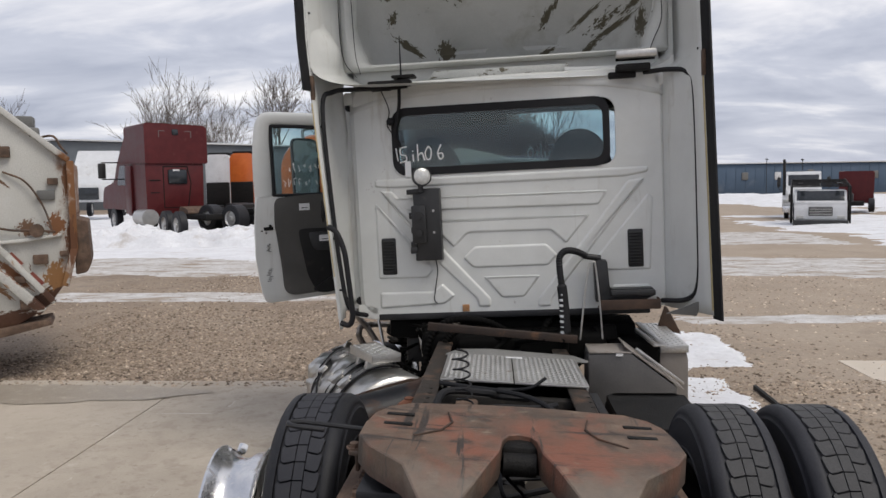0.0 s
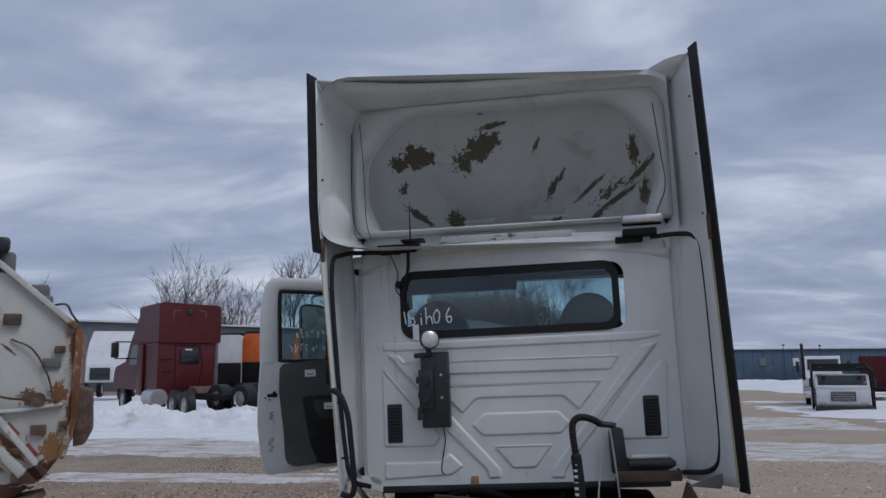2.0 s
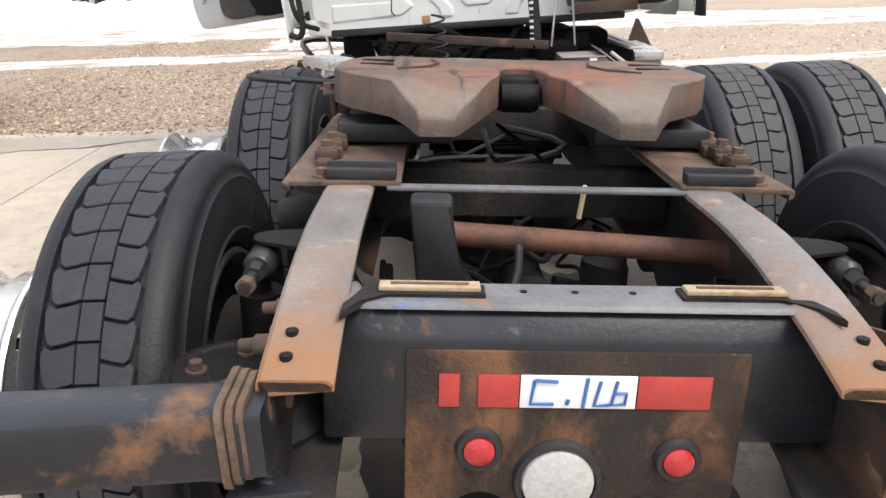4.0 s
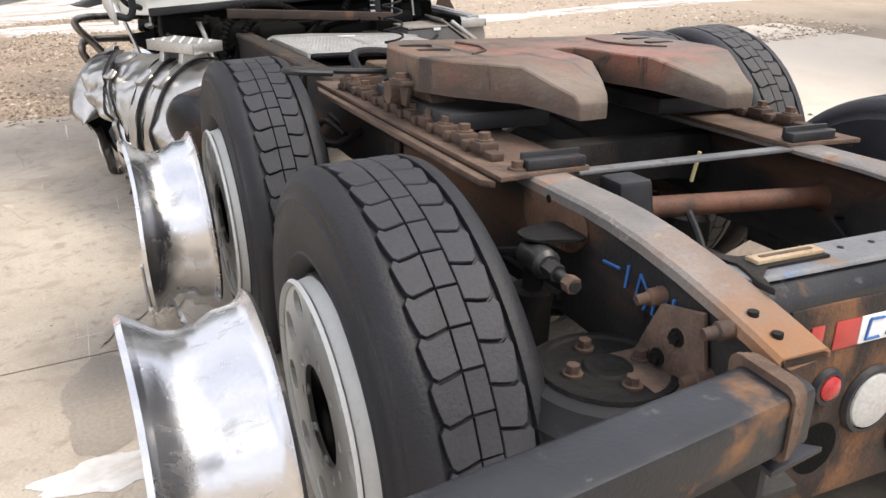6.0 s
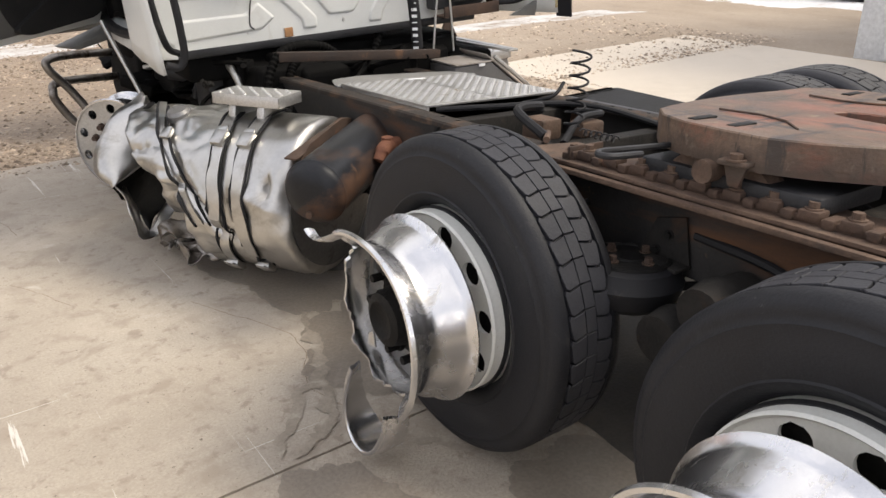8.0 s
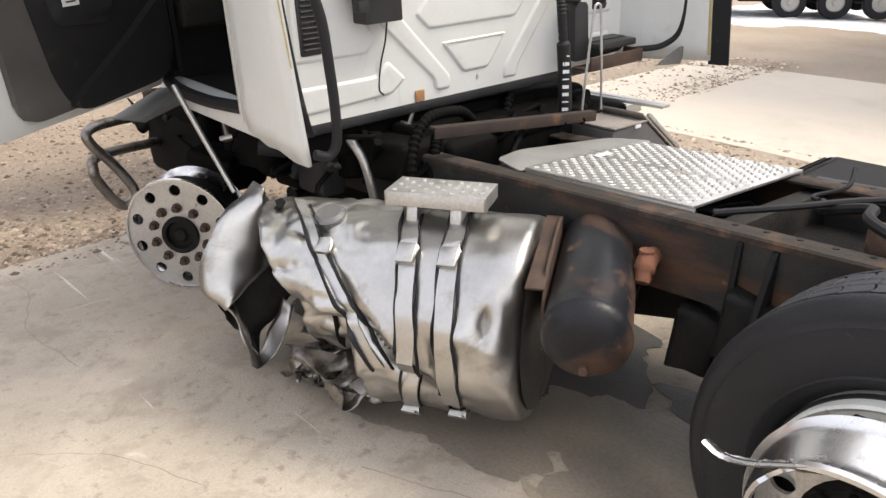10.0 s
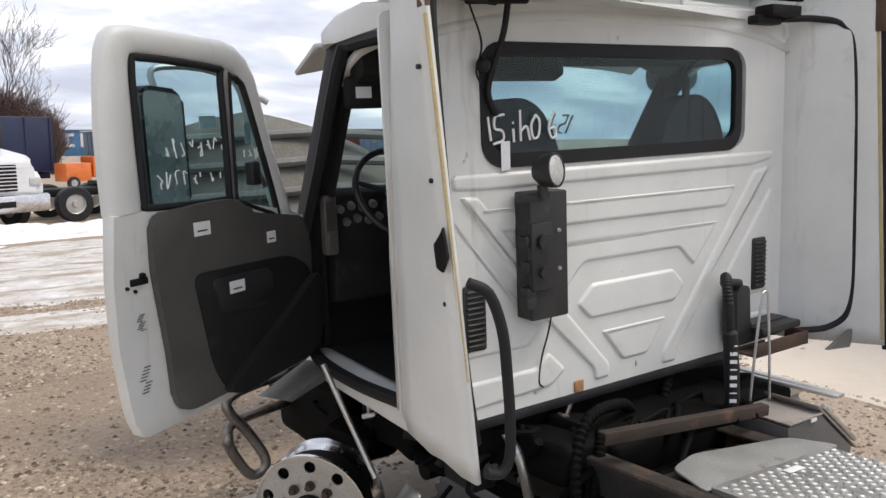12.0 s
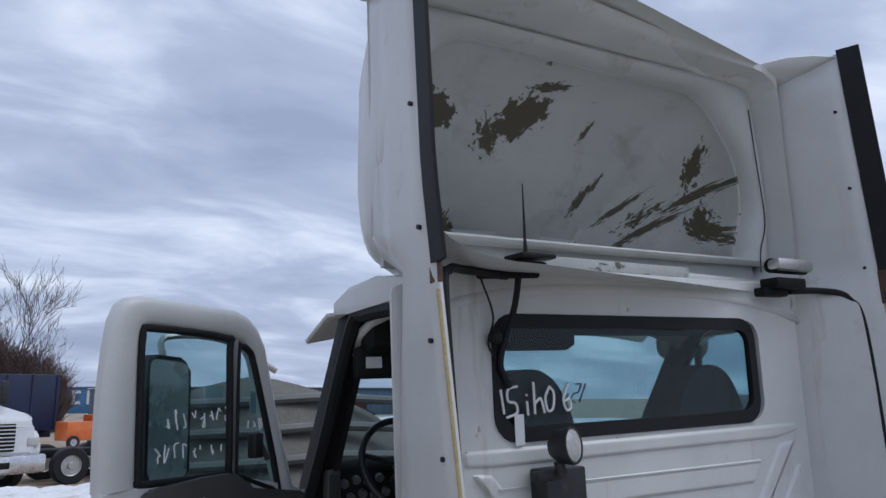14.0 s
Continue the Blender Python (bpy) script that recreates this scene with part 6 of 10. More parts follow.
# bits of bare metal, wire and plastic in the dark wreckage
for k in range(30):
    rnd = random.Random(900 + k)
    c_ = (rnd.uniform(-1.36, -0.80), rnd.uniform(4.55, 6.6), rnd.uniform(0.45, 0.92))
    bm = B()
    if k % 3 == 0:
        tube(bm, smooth_path([(0, 0, 0), (rnd.uniform(-0.1, 0.1), 0.08, rnd.uniform(-0.1, 0.05)), (rnd.uniform(-0.15, 0.1), 0.2, rnd.uniform(-0.2, 0.0)), (rnd.uniform(-0.1, 0.1), 0.3, rnd.uniform(-0.25, -0.05))], 5), rnd.choice((0.005, 0.008, 0.012)), 7)
        part("loose_wire", bm, shade_black if k % 2 else grime_black, truck, "", pose(*c_, 0, 0, rnd.uniform(-180, 180)))
    else:
        box(bm, (0, 0, 0), (rnd.uniform(0.02, 0.06), rnd.uniform(0.02, 0.09), rnd.uniform(0.012, 0.05)), 0.006)
        tube(bm, [(0, 0, 0), (0, 0.0, rnd.uniform(0.04, 0.08))], 0.011, 8)
        part("metal_fitting", bm, (grimy_alu, grey_panel, dark_rust, alu_dull, lifted_grime)[k % 5], truck, "small bare metal fitting", pose(*c_, rnd.uniform(-60, 60), rnd.uniform(-60, 60), rnd.uniform(-90, 90)))
# open hood standing in front of the cab
bm = B()
rows = []
for j in range(10):
    t = j / 9
    rows.append([(-0.45 + (s / 12 - 0.5) * 2.0 * (1.05 - 0.12 * t), 7.15 + 0.75 * t + 0.22 * abs(2 * s / 12 - 1) ** 3, 0.8 + 1.36 * t + (0.06 + 0.10 * t) * (1 - abs(2 * s / 12 - 1) ** 2.2) - 0.40 * t * max(0.0, (s - 3) / 9)) for s in range(13)])
loft(bm, rows, False)
hood = part("open_hood", finish(bm), surface("grey_hood_underside", [(0.12, 0.115, 0.10), (0.20, 0.19, 0.17)], 3, 0.8, 0, 0.2, 60, [((0.12, 0.10, 0.08), 6, 0.6, 0.75, 0.9, None)]), truck, "grey fibreglass hood tipped open in front of the cab", Matrix())
hm = hood.modifiers.new("thickness", "SOLIDIFY")
hm.thickness = 0.03
bm = B()
for z, yy in ((2.12, 7.83), (1.92, 7.70), (1.72, 7.58)):
    bm = B()
    tube(bm, [(-1.45, yy + 0.15, z - 0.02), (-1.0, yy - 0.03, z), (-0.45, yy - 0.05, z + 0.03), (0.2, yy - 0.03, z), (0.55, yy + 0.15, z - 0.02)], 0.035, 8)
    part("hood_rib", bm, grey_panel, hood, "", Matrix())

# ---- cab shell ----
CU = 0.04                                            # middle of the cab across
out_pts = round_poly(2.10, 1.62, 0.11, 5, CU, 1.83)
win_out = round_poly(1.53, 0.455, 0.09, 5, CU - 0.012, 2.235)
bm = B()
frame_ring(bm, out_pts, win_out, 0.0, 0.03, "y")
cab = part("cab_back_wall", bm, paint_white, truck, "white pressed-metal cab back wall with a stepped rib pattern", CAB)
# rolled corners and rear drip edge
bm = B()
rings = []
for d, g in ((0.0, 0.0), (0.025, 0.03), (0.06, 0.045), (0.085, 0.048)):
    rings.append([(CU + (x - CU) * (1 + g / 1.05), d, 1.83 + (z - 1.83) * (1 + g * 0.4 / 0.8)) for x, z in out_pts])
loft(bm, rings, True)
shell = part("cab_shell", finish(bm), paint_white, cab, "", CAB)
bm = B()
prism(bm, round_corners([(-1.112, 1.07), (-1.125, 2.56), (-0.995, 2.60), (-0.985, 1.05)], 0.02), 0.050, 0.066, "y", 0.004)
part("corner_panel", bm, paint_white, cab, "", CAB)
# raised pressings
def inset(poly, d):
    """Moves every side of a polygon inwards by d."""
    area = sum(a[0] * b[1] - b[0] * a[1] for a, b in zip(poly, poly[1:] + poly[:1]))
    sgn = 1 if area > 0 else -1
    out = []
    n = len(poly)
    for i in range(n):
        p, a, b = Vector(poly[i]), Vector(poly[i - 1]), Vector(poly[(i + 1) % n])
        u, v = (p - a).normalized(), (b - p).normalized()
        nu, nv = Vector((-u.y, u.x)) * sgn, Vector((-v.y, v.x)) * sgn
        m = nu + nv
        m = m / max(0.4, m.dot(nu)) if m.length > 1e-4 else nu
        out.append(tuple(p + m * d))
    return out


PRESSINGS = [
    [(-0.78, 1.847), (0.735, 1.837), (0.665, 1.732), (-0.68, 1.747)],
    [(-0.59, 1.676), (0.609, 1.676), (0.437, 1.474), (0.333, 1.573), (-0.241, 1.577), (-0.344, 1.476), (-0.473, 1.609)],
    [(-0.200, 1.487), (0.301, 1.486), (0.38, 1.404), (0.312, 1.329), (-0.214, 1.329), (-0.290, 1.406)],
    [(-0.151, 1.27), (0.258, 1.27), (0.135, 1.113), (-0.025, 1.112)],
    [(0.863, 1.896), (0.987, 1.909), (0.328, 1.094), (0.321, 1.042), (0.222, 1.044), (0.230, 1.108)],
    [(0.992, 1.803), (1.030, 1.778), (1.004, 1.276), (0.697, 1.277), (0.627, 1.369)],
    [(0.743, 1.186), (0.998, 1.183), (0.997, 1.120), (0.724, 1.119)],
    [(-0.860, 1.905), (-0.765, 1.900), (-0.371, 1.423), (-0.096, 1.115), (-0.100, 1.051), (-0.193, 1.053), (-0.198, 1.106), (-0.464, 1.375)],
    [(-0.895, 1.826), (-0.692, 1.598), (-0.559, 1.440), (-0.490, 1.337), (-0.544, 1.269), (-0.896, 1.274)],
    [(-0.892, 1.181), (-0.512, 1.179), (-0.440, 1.235), (-0.345, 1.140), (-0.430, 1.080), (-0.897, 1.060)],
    [(-0.890, 1.985), (-0.888, 1.925), (-0.761, 1.916), (0.849, 1.916), (1.005, 1.940), (1.008, 1.985)],
]
for poly in PRESSINGS:
    bm = B()
    soft = round_corners(poly, 0.02, 2)
    steps = ((0.0, 0.002), (0.004, -0.0015), (0.013, -0.0085), (0.019, -0.0100))
    rows = loft(bm, [[(x, v, z) for x, z in inset(soft, d)] for d, v in steps], True)
    bm.faces.new(rows[-1])
    bmesh.ops.recalc_face_normals(bm, faces=bm.faces)
    part("pressed_panel", bm, paint_white, cab, "", CAB, smooth=False)
# window
bm = B()
win_in = round_poly(1.41, 0.365, 0.07, 5, CU - 0.035, 2.235)
frame_ring(bm, round_poly(1.50, 0.472, 0.10, 5, CU - 0.035, 2.235), win_in, -0.008, 0.02, "y")
rw = part("rear_window", bm, rubber_black, truck, "wide rear cab window in a black rubber seal, with white marker writing", CAB)
bm = B()
prism(bm, round_poly(1.46, 0.41, 0.09, 5, CU - 0.035, 2.235), 0.006, 0.011, "y")
g = part("window_pane", bm, window_glass, rw, "tinted glass pane", CAB)
g.visible_shadow = False
bm = B()
for line in ([(-0.719, 2.193), (-0.707, 2.104)], [(-0.643, 2.201), (-0.685, 2.192), (-0.687, 2.150), (-0.653, 2.140), (-0.649, 2.106), (-0.697, 2.091)], [(-0.601, 2.146), (-0.598, 2.095)],
             [(-0.602, 2.165), (-0.601, 2.172)], [(-0.567, 2.216), (-0.565, 2.098)], [(-0.564, 2.136), (-0.536, 2.153), (-0.520, 2.100)], [(-0.490, 2.197), (-0.513, 2.156), (-0.503, 2.108), (-0.478, 2.116), (-0.471, 2.170), (-0.490, 2.197)], [(-0.400, 2.205), (-0.425, 2.15), (-0.412, 2.105), (-0.39, 2.115), (-0.395, 2.145), (-0.42, 2.14)]):
    tube(bm, [(x + 0.0, -0.011, z) for x, z in (smooth_path([(a, 0, b) for a, b in line], 4) and [(p.x, p.z) for p in smooth_path([(a, 0, b) for a, b in line], 4)] if len(line) > 2 else line)], 0.005, 6)
tagged(part("marker_writing", bm, chalk, rw, "handwritten white marker stock number", CAB), kind="stuff")
bm = B()
box(bm, (-0.64, -0.0105, 2.045), (0.042, 0.002, 0.11), 0.0)
part("paper_tag", bm, paper, rw, "white paper tag", CAB)
for u0, u1, w0 in ((-1.0, 0.05, 2.36), (0.05, 1.0, 2.43)):
    bm = B()
    prism(bm, [(0.44, w0 + 0.02), (0.44, 2.55), (0.58, 2.55), (0.56, w0), (0.50, w0 - 0.005)], u0, u1, "x", 0.008)
    part("overhead_trim", bm, trim_dark, truck, "dark overhead trim inside the cab", CAB)
# roof, right side, pillars, sill, floor
bm = B()
rows = []
for v, w in ((-0.012, 2.565), (0.0, 2.60), (0.03, 2.635), (0.08, 2.662), (0.15, 2.68), (0.27, 2.69), (0.55, 2.615), (0.68, 2.52)):
    rows.append([(CU + 1.07 * s, v, w - (0.11 + 0.07 * min(1.0, max(0.0, v - 0.15) / 0.2)) * abs(s) ** 3) for s in [-1 + k / 6 for k in range(13)]])
loft(bm, rows, False)
roof = part("cab_roof", finish(bm), paint_white, truck, "white cab roof", CAB)
rm = roof.modifiers.new("thickness", "SOLIDIFY")
rm.thickness = 0.03
bm = B()
frame_ring(bm, [(0.03, 1.02), (1.17, 1.02), (1.25, 1.66), (0.63, 2.58), (0.03, 2.60)], [(0.14, 1.92), (0.96, 1.90), (1.02, 1.92), (0.60, 2.42), (0.14, 2.44)], 1.06, 1.10, "x")
part("cab_right_side", bm, paint_white, truck, "white cab side with door window", CAB)
bm = B()
box(bm, (1.075, 0.60, 2.16), (0.035, 0.03, 0.55), 0.006)
part("window_divider", bm, rubber_black, truck, "", CAB)
bm = B()
prism(bm, [(0.13, 1.90), (1.02, 1.90), (0.60, 2.43), (0.13, 2.45)], 1.076, 1.08, "x")
g = part("side_pane", bm, clear_glass, truck, "side window glass", CAB)
g.visible_shadow = False
# A pillars
for u, mt in ((-1.02, rubber_black), (1.05, paint_white)):
    bm = B()
    prism(bm, [(1.15, 1.05), (1.24, 1.60), (0.63, 2.56), (0.53, 2.52), (1.06, 1.62), (1.06, 1.12)], u - 0.035, u + 0.035, "x", 0.015)
    pl = part("a_pillar", bm, mt, truck, "white windscreen pillar", CAB)
    bm = B()
    tube(bm, smooth_path([(u - 0.03, 0.03, 1.12), (u - 0.03, 0.6, 1.075), (u - 0.03, 1.0, 1.10), (u - 0.03, 1.05, 1.25), (u - 0.03, 1.05, 1.62), (u - 0.03, 0.80, 2.03), (u - 0.03, 0.53, 2.46), (u - 0.03, 0.40, 2.50), (u - 0.03, 0.03, 2.50)], 5), 0.030, 8)
    part("door_seal", bm, rubber_black, pl, "black rubber door seal", CAB)
for u in (-0.975, 1.0):
    bm = B()
    prism(bm, [(1.20, 1.10), (1.22, 1.62), (0.63, 2.53), (0.50, 2.48), (1.02, 1.62), (1.02, 1.14)], u - 0.012, u + 0.012, "x", 0.008)
    part("pillar_trim", bm, trim_dark, truck, "dark inner pillar trim", CAB)
bm = B()
prism(bm, [(-1.06, 1.00), (-1.06, 1.09), (-0.96, 1.10), (-0.90, 1.07), (-0.90, 0.98)], 0.0, 1.12, "y", 0.012)
part("door_sill", bm, paint_white, truck, "white door sill", CAB)
for u in (-1.045, 1.085):
    bm = B()
    prism(bm, [(0.0, 2.515), (0.0, 2.60), (0.25, 2.63), (0.50, 2.62), (0.66, 2.57), (0.66, 2.50), (0.50, 2.525)], u - 0.035, u + 0.035, "x", 0.015)
    part("roof_rail", bm, paint_white, truck, "white roof side rail above the door", CAB)
bm = B()
box(bm, (-1.0, 0.05, 1.80), (0.08, 0.08, 1.5), 0.02)
part("b_pillar", bm, paint_white, truck, "white rear door pillar", CAB)
bm = B()
box(bm, (CU, 0.62, 1.04), (1.95, 1.2, 0.05), 0.01)
part("cab_floor", bm, trim_dark, truck, "dirty black cab floor", CAB)
bm = B()
box(bm, (CU, 1.27, 1.32), (2.0, 0.06, 0.62), 0.02)
part("firewall_lining", bm, trim_dark, truck, "dark firewall lining", CAB)
bm = B()
box(bm, (CU, 0.04, 1.55), (1.9, 0.02, 0.85), 0.005)
part("cab_lining", bm, trim_dark, truck, "dark cab lining", CAB)
bm = B()
box(bm, (CU, 0.31, 2.565), (1.9, 0.54, 0.02), 0.005)
part("headliner", bm, trim_dark, truck, "grey headliner", CAB)
bm = B()
prism(bm, [(0.98, 1.34), (0.95, 1.58), (0.928, 1.70), (0.935, 1.86), (1.0, 1.90), (1.16, 1.72), (1.27, 1.66), (1.27, 1.30)], -0.94, -0.40, "x", 0.02)
prism(bm, [(0.98, 1.34), (0.94, 1.60), (1.0, 1.73), (1.27, 1.68), (1.27, 1.30)], -0.42, 1.02, "x", 0.03)
dash = part("dashboard", bm, trim_dark, truck, "dark dashboard with round gauges", CAB)
bm = B()
for k in range(8):
    x, z = -0.915 + 0.058 * (k % 4) + 0.03 * (k // 4), 1.80 - 0.062 * (k // 4) + 0.012 * (k % 2)
    tube(bm, [(x, 0.935, z + 0.004), (x, 0.912, z - 0.004)], 0.019, 14)
part("gauge", bm, surface("gauge_face", [(0.10, 0.105, 0.11), (0.22, 0.22, 0.22)], 30, 0.4), dash, "pale round gauges", CAB)
bm = B()
box(bm, (-0.985, 0.90, 1.735), (0.070, 0.06, 0.28), 0.015)
for k in range(12):
    box(bm, (-1.008 + 0.004 * k, 0.868, 1.78), (0.0018, 0.008, 0.14))
box(bm, (-1.0, 0.868, 1.655), (0.018, 0.010, 0.08), 0.004)
part("air_vent_panel", bm, trim_grey, dash, "grey slatted air vent", CAB)
bm = B()
ring = [(0.225 * math.cos(2 * math.pi * k / 40), 0.225 * math.sin(2 * math.pi * k / 40), 0) for k in range(41)]
tube(bm, ring, 0.016, 10, False)
tube(bm, [(0, 0, -0.25), (0, 0, -0.02)], 0.03, 12)
tube(bm, [(0, 0, -0.03), (0, 0, 0.01)], 0.07, 16)
for a in (0.3, 2.84, 4.71):
    tube(bm, [(0.05 * math.cos(a), 0.05 * math.sin(a), -0.01), (0.22 * math.cos(a), 0.22 * math.sin(a), 0)], 0.012, 8)
part("steering_wheel", bm, plastic_black, truck, "black steering wheel", CAB @ pose(-0.66, 0.79, 1.87, 58, 0, 0))
for u in (-0.50, 0.55):
    bm = B()
    box(bm, (u, 0.40, 1.42), (0.48, 0.46, 0.14), 0.05, None, 3)
    box(bm, (u, 0.40, 1.2), (0.3, 0.3, 0.3), 0.03)
    st = part("seat", bm, seat_cloth, truck, "dark grey cloth cab seat", CAB)
    bm = B()
    back = round_corners([(-0.24, 1.42), (-0.25, 1.95), (-0.19, 2.13), (-0.13, 2.22), (-0.05, 2.265), (0.05, 2.265), (0.13, 2.22), (0.19, 2.13), (0.25, 1.95), (0.24, 1.42)], 0.06)
    prism(bm, [(u + x, z) for x, z in back], 0.10, 0.21, "y", 0.03)
    part("seat_back", bm, seat_cloth, st, "", CAB)
# windscreen
bm = B()
loft(bm, [[(-0.98, 1.20, 1.64), (1.02, 1.20, 1.64)], [(-0.98, 0.60, 2.52), (1.02, 0.60, 2.52)]], False)
g = part("windscreen", bm, clear_glass, truck, "windscreen glass", CAB)
g.visible_shadow = False
bm = B()
for line in ([(0.0, 0.10), (0.0, 0.0)], [(-0.07, 0.10), (-0.03, 0.10), (-0.03, 0.055), (-0.065, 0.045), (-0.065, 0.01), (-0.03, 0.0)], [(-0.10, 0.05), (-0.10, 0.0)], [(-0.13, 0.11), (-0.13, 0.0)], [(-0.13, 0.04), (-0.16, 0.05), (-0.175, 0.0)],
             [(-0.21, 0.09), (-0.235, 0.05), (-0.225, 0.005), (-0.20, 0.01), (-0.19, 0.06), (-0.21, 0.09)]):
    tube(bm, [(0.42 + a, 0.86 - b * 0.6, 2.10 + b * 0.95) for a, b in line], 0.006, 5)
tagged(part("marker_writing", bm, chalk, g, "reversed marker writing", CAB), kind="stuff")
bm = B()
tube(bm, [(-0.98, 1.20, 1.64), (1.02, 1.20, 1.64), (1.02, 0.60, 2.52), (-0.98, 0.60, 2.52), (-0.98, 1.20, 1.64)], 0.02, 8)
part("windscreen_seal", bm, rubber_black, g, "", CAB)
bm = B()
box(bm, (-0.90, 0.52, 2.315), (0.30, 0.03, 0.13), 0.02)
sv = part("sun_visor", bm, trim_dark, truck, "dark inside sun visor with a paper label", CAB)
bm = B()
box(bm, (-0.97, 0.502, 2.315), (0.07, 0.004, 0.045))
part("paper_label", bm, paper, sv, "", CAB)
bm = B()
rows = []
for s in range(13):
    a = -1 + s / 6
    rows.append([(CU + 1.03 * a, 0.62 - 0.10 * abs(a) ** 3, 2.60 - 0.07 * abs(a) ** 4), (CU + 1.06 * a, 0.92 - 0.06 * abs(a) ** 3, 2.595 - 0.05 * abs(a) ** 4), (CU + 1.08 * a, 1.16 - 0.10 * abs(a) ** 3, 2.50 - 0.06 * abs(a) ** 4)])
loft(bm, rows, False)
ov = part("outer_visor", finish(bm), paint_inner, truck, "greyish white outside sun visor", CAB)
mod = ov.modifiers.new("thickness", "SOLIDIFY")
mod.thickness = 0.02
# convex spot mirror outside on the right
bm = B()
prism(bm, round_poly(0.30, 0.17, 0.06, 5, 0.0, 0.0), -0.03, 0.03, "y", 0.01)
part("side_mirror", bm, grey_panel, truck, "rounded grey side mirror", CAB @ pose(1.24, 0.85, 2.40, 0, 0, -20))

# ---- vents, lamp, box, brackets on the back wall ----
rnd = random.Random(31)
bm = B()
for k in range(26):
    u, w = (-0.85 + rnd.gauss(0, 0.05), 1.93 + rnd.gauss(0, 0.06)) if k < 14 else (rnd.uniform(-0.95, 0.95), rnd.choice((1.98, 2.49, 1.10)) + rnd.gauss(0, 0.02))
    r = rnd.uniform(0.003, 0.011)
    prism(bm, [(u + r * rnd.uniform(0.5, 1.3) * math.cos(q * 1.05), w + r * rnd.uniform(0.6, 1.6) * math.sin(q * 1.05)) for q in range(6)], -0.0035, -0.001, "y")
tagged(part("paint_chip", bm, alu_dull, truck, "bare grey chips in the white paint", CAB), kind="stuff")
for u in (-0.808, 0.902):
    z0 = 1.435 if u < 0 else 1.43
    bm = B()
    box(bm, (u, -0.009, z0), (0.105, 0.02, 0.262), 0.012)
    vt = part("cab_vent", bm, plastic_black, truck, "black slatted cab vent", CAB)
    for k in range(11):
        bm = B()
        box(bm, (0, 0, 0), (0.082, 0.012, 0.012), 0.002)
        part("vent_slat", bm, plastic_black, vt, "", CAB @ pose(u, -0.022, z0 - 0.105 + 0.021 * k, 35, 0, 0))
JB = CAB @ pose(0.035, 0, 0)
bm = B()
box(bm, (-0.545, -0.055, 1.655), (0.185, 0.10, 0.50), 0.008)
jb = part("junction_box", bm, plastic_black, truck, "black hose and cable junction box on the cab back", JB)
for c_, s_ in (((-0.63, -0.09, 1.885), (0.10, 0.04, 0.035)), ((-0.645, -0.09, 1.72), (0.05, 0.05, 0.045)), ((-0.645, -0.09, 1.52), (0.04, 0.05, 0.045)), ((-0.645, -0.09, 1.62), (0.03, 0.05, 0.045)), ((-0.645, -0.09, 1.48), (0.05, 0.05, 0.045)), ((-0.60, -0.115, 1.66), (0.10, 0.03, 0.26))):
    bm = B()
    box(bm, c_, s_, 0.006)
    part("box_lug", bm, plastic_black, jb, "", JB)
for z_, r_ in ((1.72, 0.03), (1.60, 0.025)):
    bm = B()
    tube(bm, [(-0.60, -0.12, z_), (-0.60, -0.15, z_)], r_, 12)
    part("socket_cap", bm, plastic_black, jb, "", JB)
bm = B()
for x, z in ((-0.635, 1.70), (-0.50, 1.75), (-0.50, 1.60), (-0.635, 1.53)):
    bolt(bm, (x, -0.107, z), 0.006, -0.008, "y")
tagged(part("screw", bm, alu_dull, jb, "", JB), kind="stuff")
bm = B()
lathe(bm, [(0.05, 0.0), (0.05, 0.035), (0.02, 0.06), (-0.03, 0.068), (-0.04, 0.066), (-0.04, 0.058)], 28, "y")
tube(bm, [(0, 0.03, -0.05), (0, 0.03, -0.10)], 0.02, 10)
lm = CAB @ pose(-0.535, -0.13, 1.985, -6, 0, 22)
wl_ = part("work_lamp", bm, plastic_black, truck, "round black work lamp", lm)
bm = B()
lathe(bm, [(-0.036, 0.06), (-0.044, 0.045), (-0.048, 0.02), (-0.049, 0.0)], 28, "y")
part("lens", bm, lamp_glass, wl_, "clear lens over a silver reflector", lm)
bm = B()
tube(bm, smooth_path([(-0.47, -0.06, 1.405), (-0.465, -0.03, 1.32), (-0.485, -0.012, 1.22), (-0.50, -0.01, 1.12), (-0.48, -0.012, 1.09)], 6), 0.004, 6)
part("loose_wire", bm, rubber_black, truck, "thin black wire", CAB)
bm = B()
tube(bm, smooth_path([(-0.80, -0.03, 2.60), (-0.75, -0.03, 2.46), (-0.77, -0.02, 2.36), (-0.74, -0.02, 2.30)], 6), 0.004, 6)
part("loose_wire", bm, rubber_black, truck, "thin black wire", CAB)
bm = B()
tube(bm, smooth_path([(-0.66, -0.09, 2.66), (-0.67, -0.06, 2.50), (-0.70, -0.03, 2.38), (-0.72, -0.02, 2.28), (-0.68, -0.015, 2.2)], 6), 0.012, 8)
bmesh.ops.create_uvsphere(bm, u_segments=12, v_segments=8, radius=0.028, matrix=Matrix.Translation((-0.745, -0.03, 2.38)))
part("hanging_cable", bm, rubber_black, truck, "black cable hanging beside the window", CAB)
bm = B()
box(bm, (-0.72, -0.10, 2.63), (0.30, 0.09, 0.04), 0.012)
box(bm, (-0.62, -0.10, 2.67), (0.16, 0.12, 0.02), 0.008)
tube(bm, [(-0.85, -0.09, 2.60), (-0.60, -0.11, 2.61)], 0.018, 8)
lb = part("antenna_bracket", bm, grime_black, truck, "black antenna bracket above the window", CAB)
bm = B()
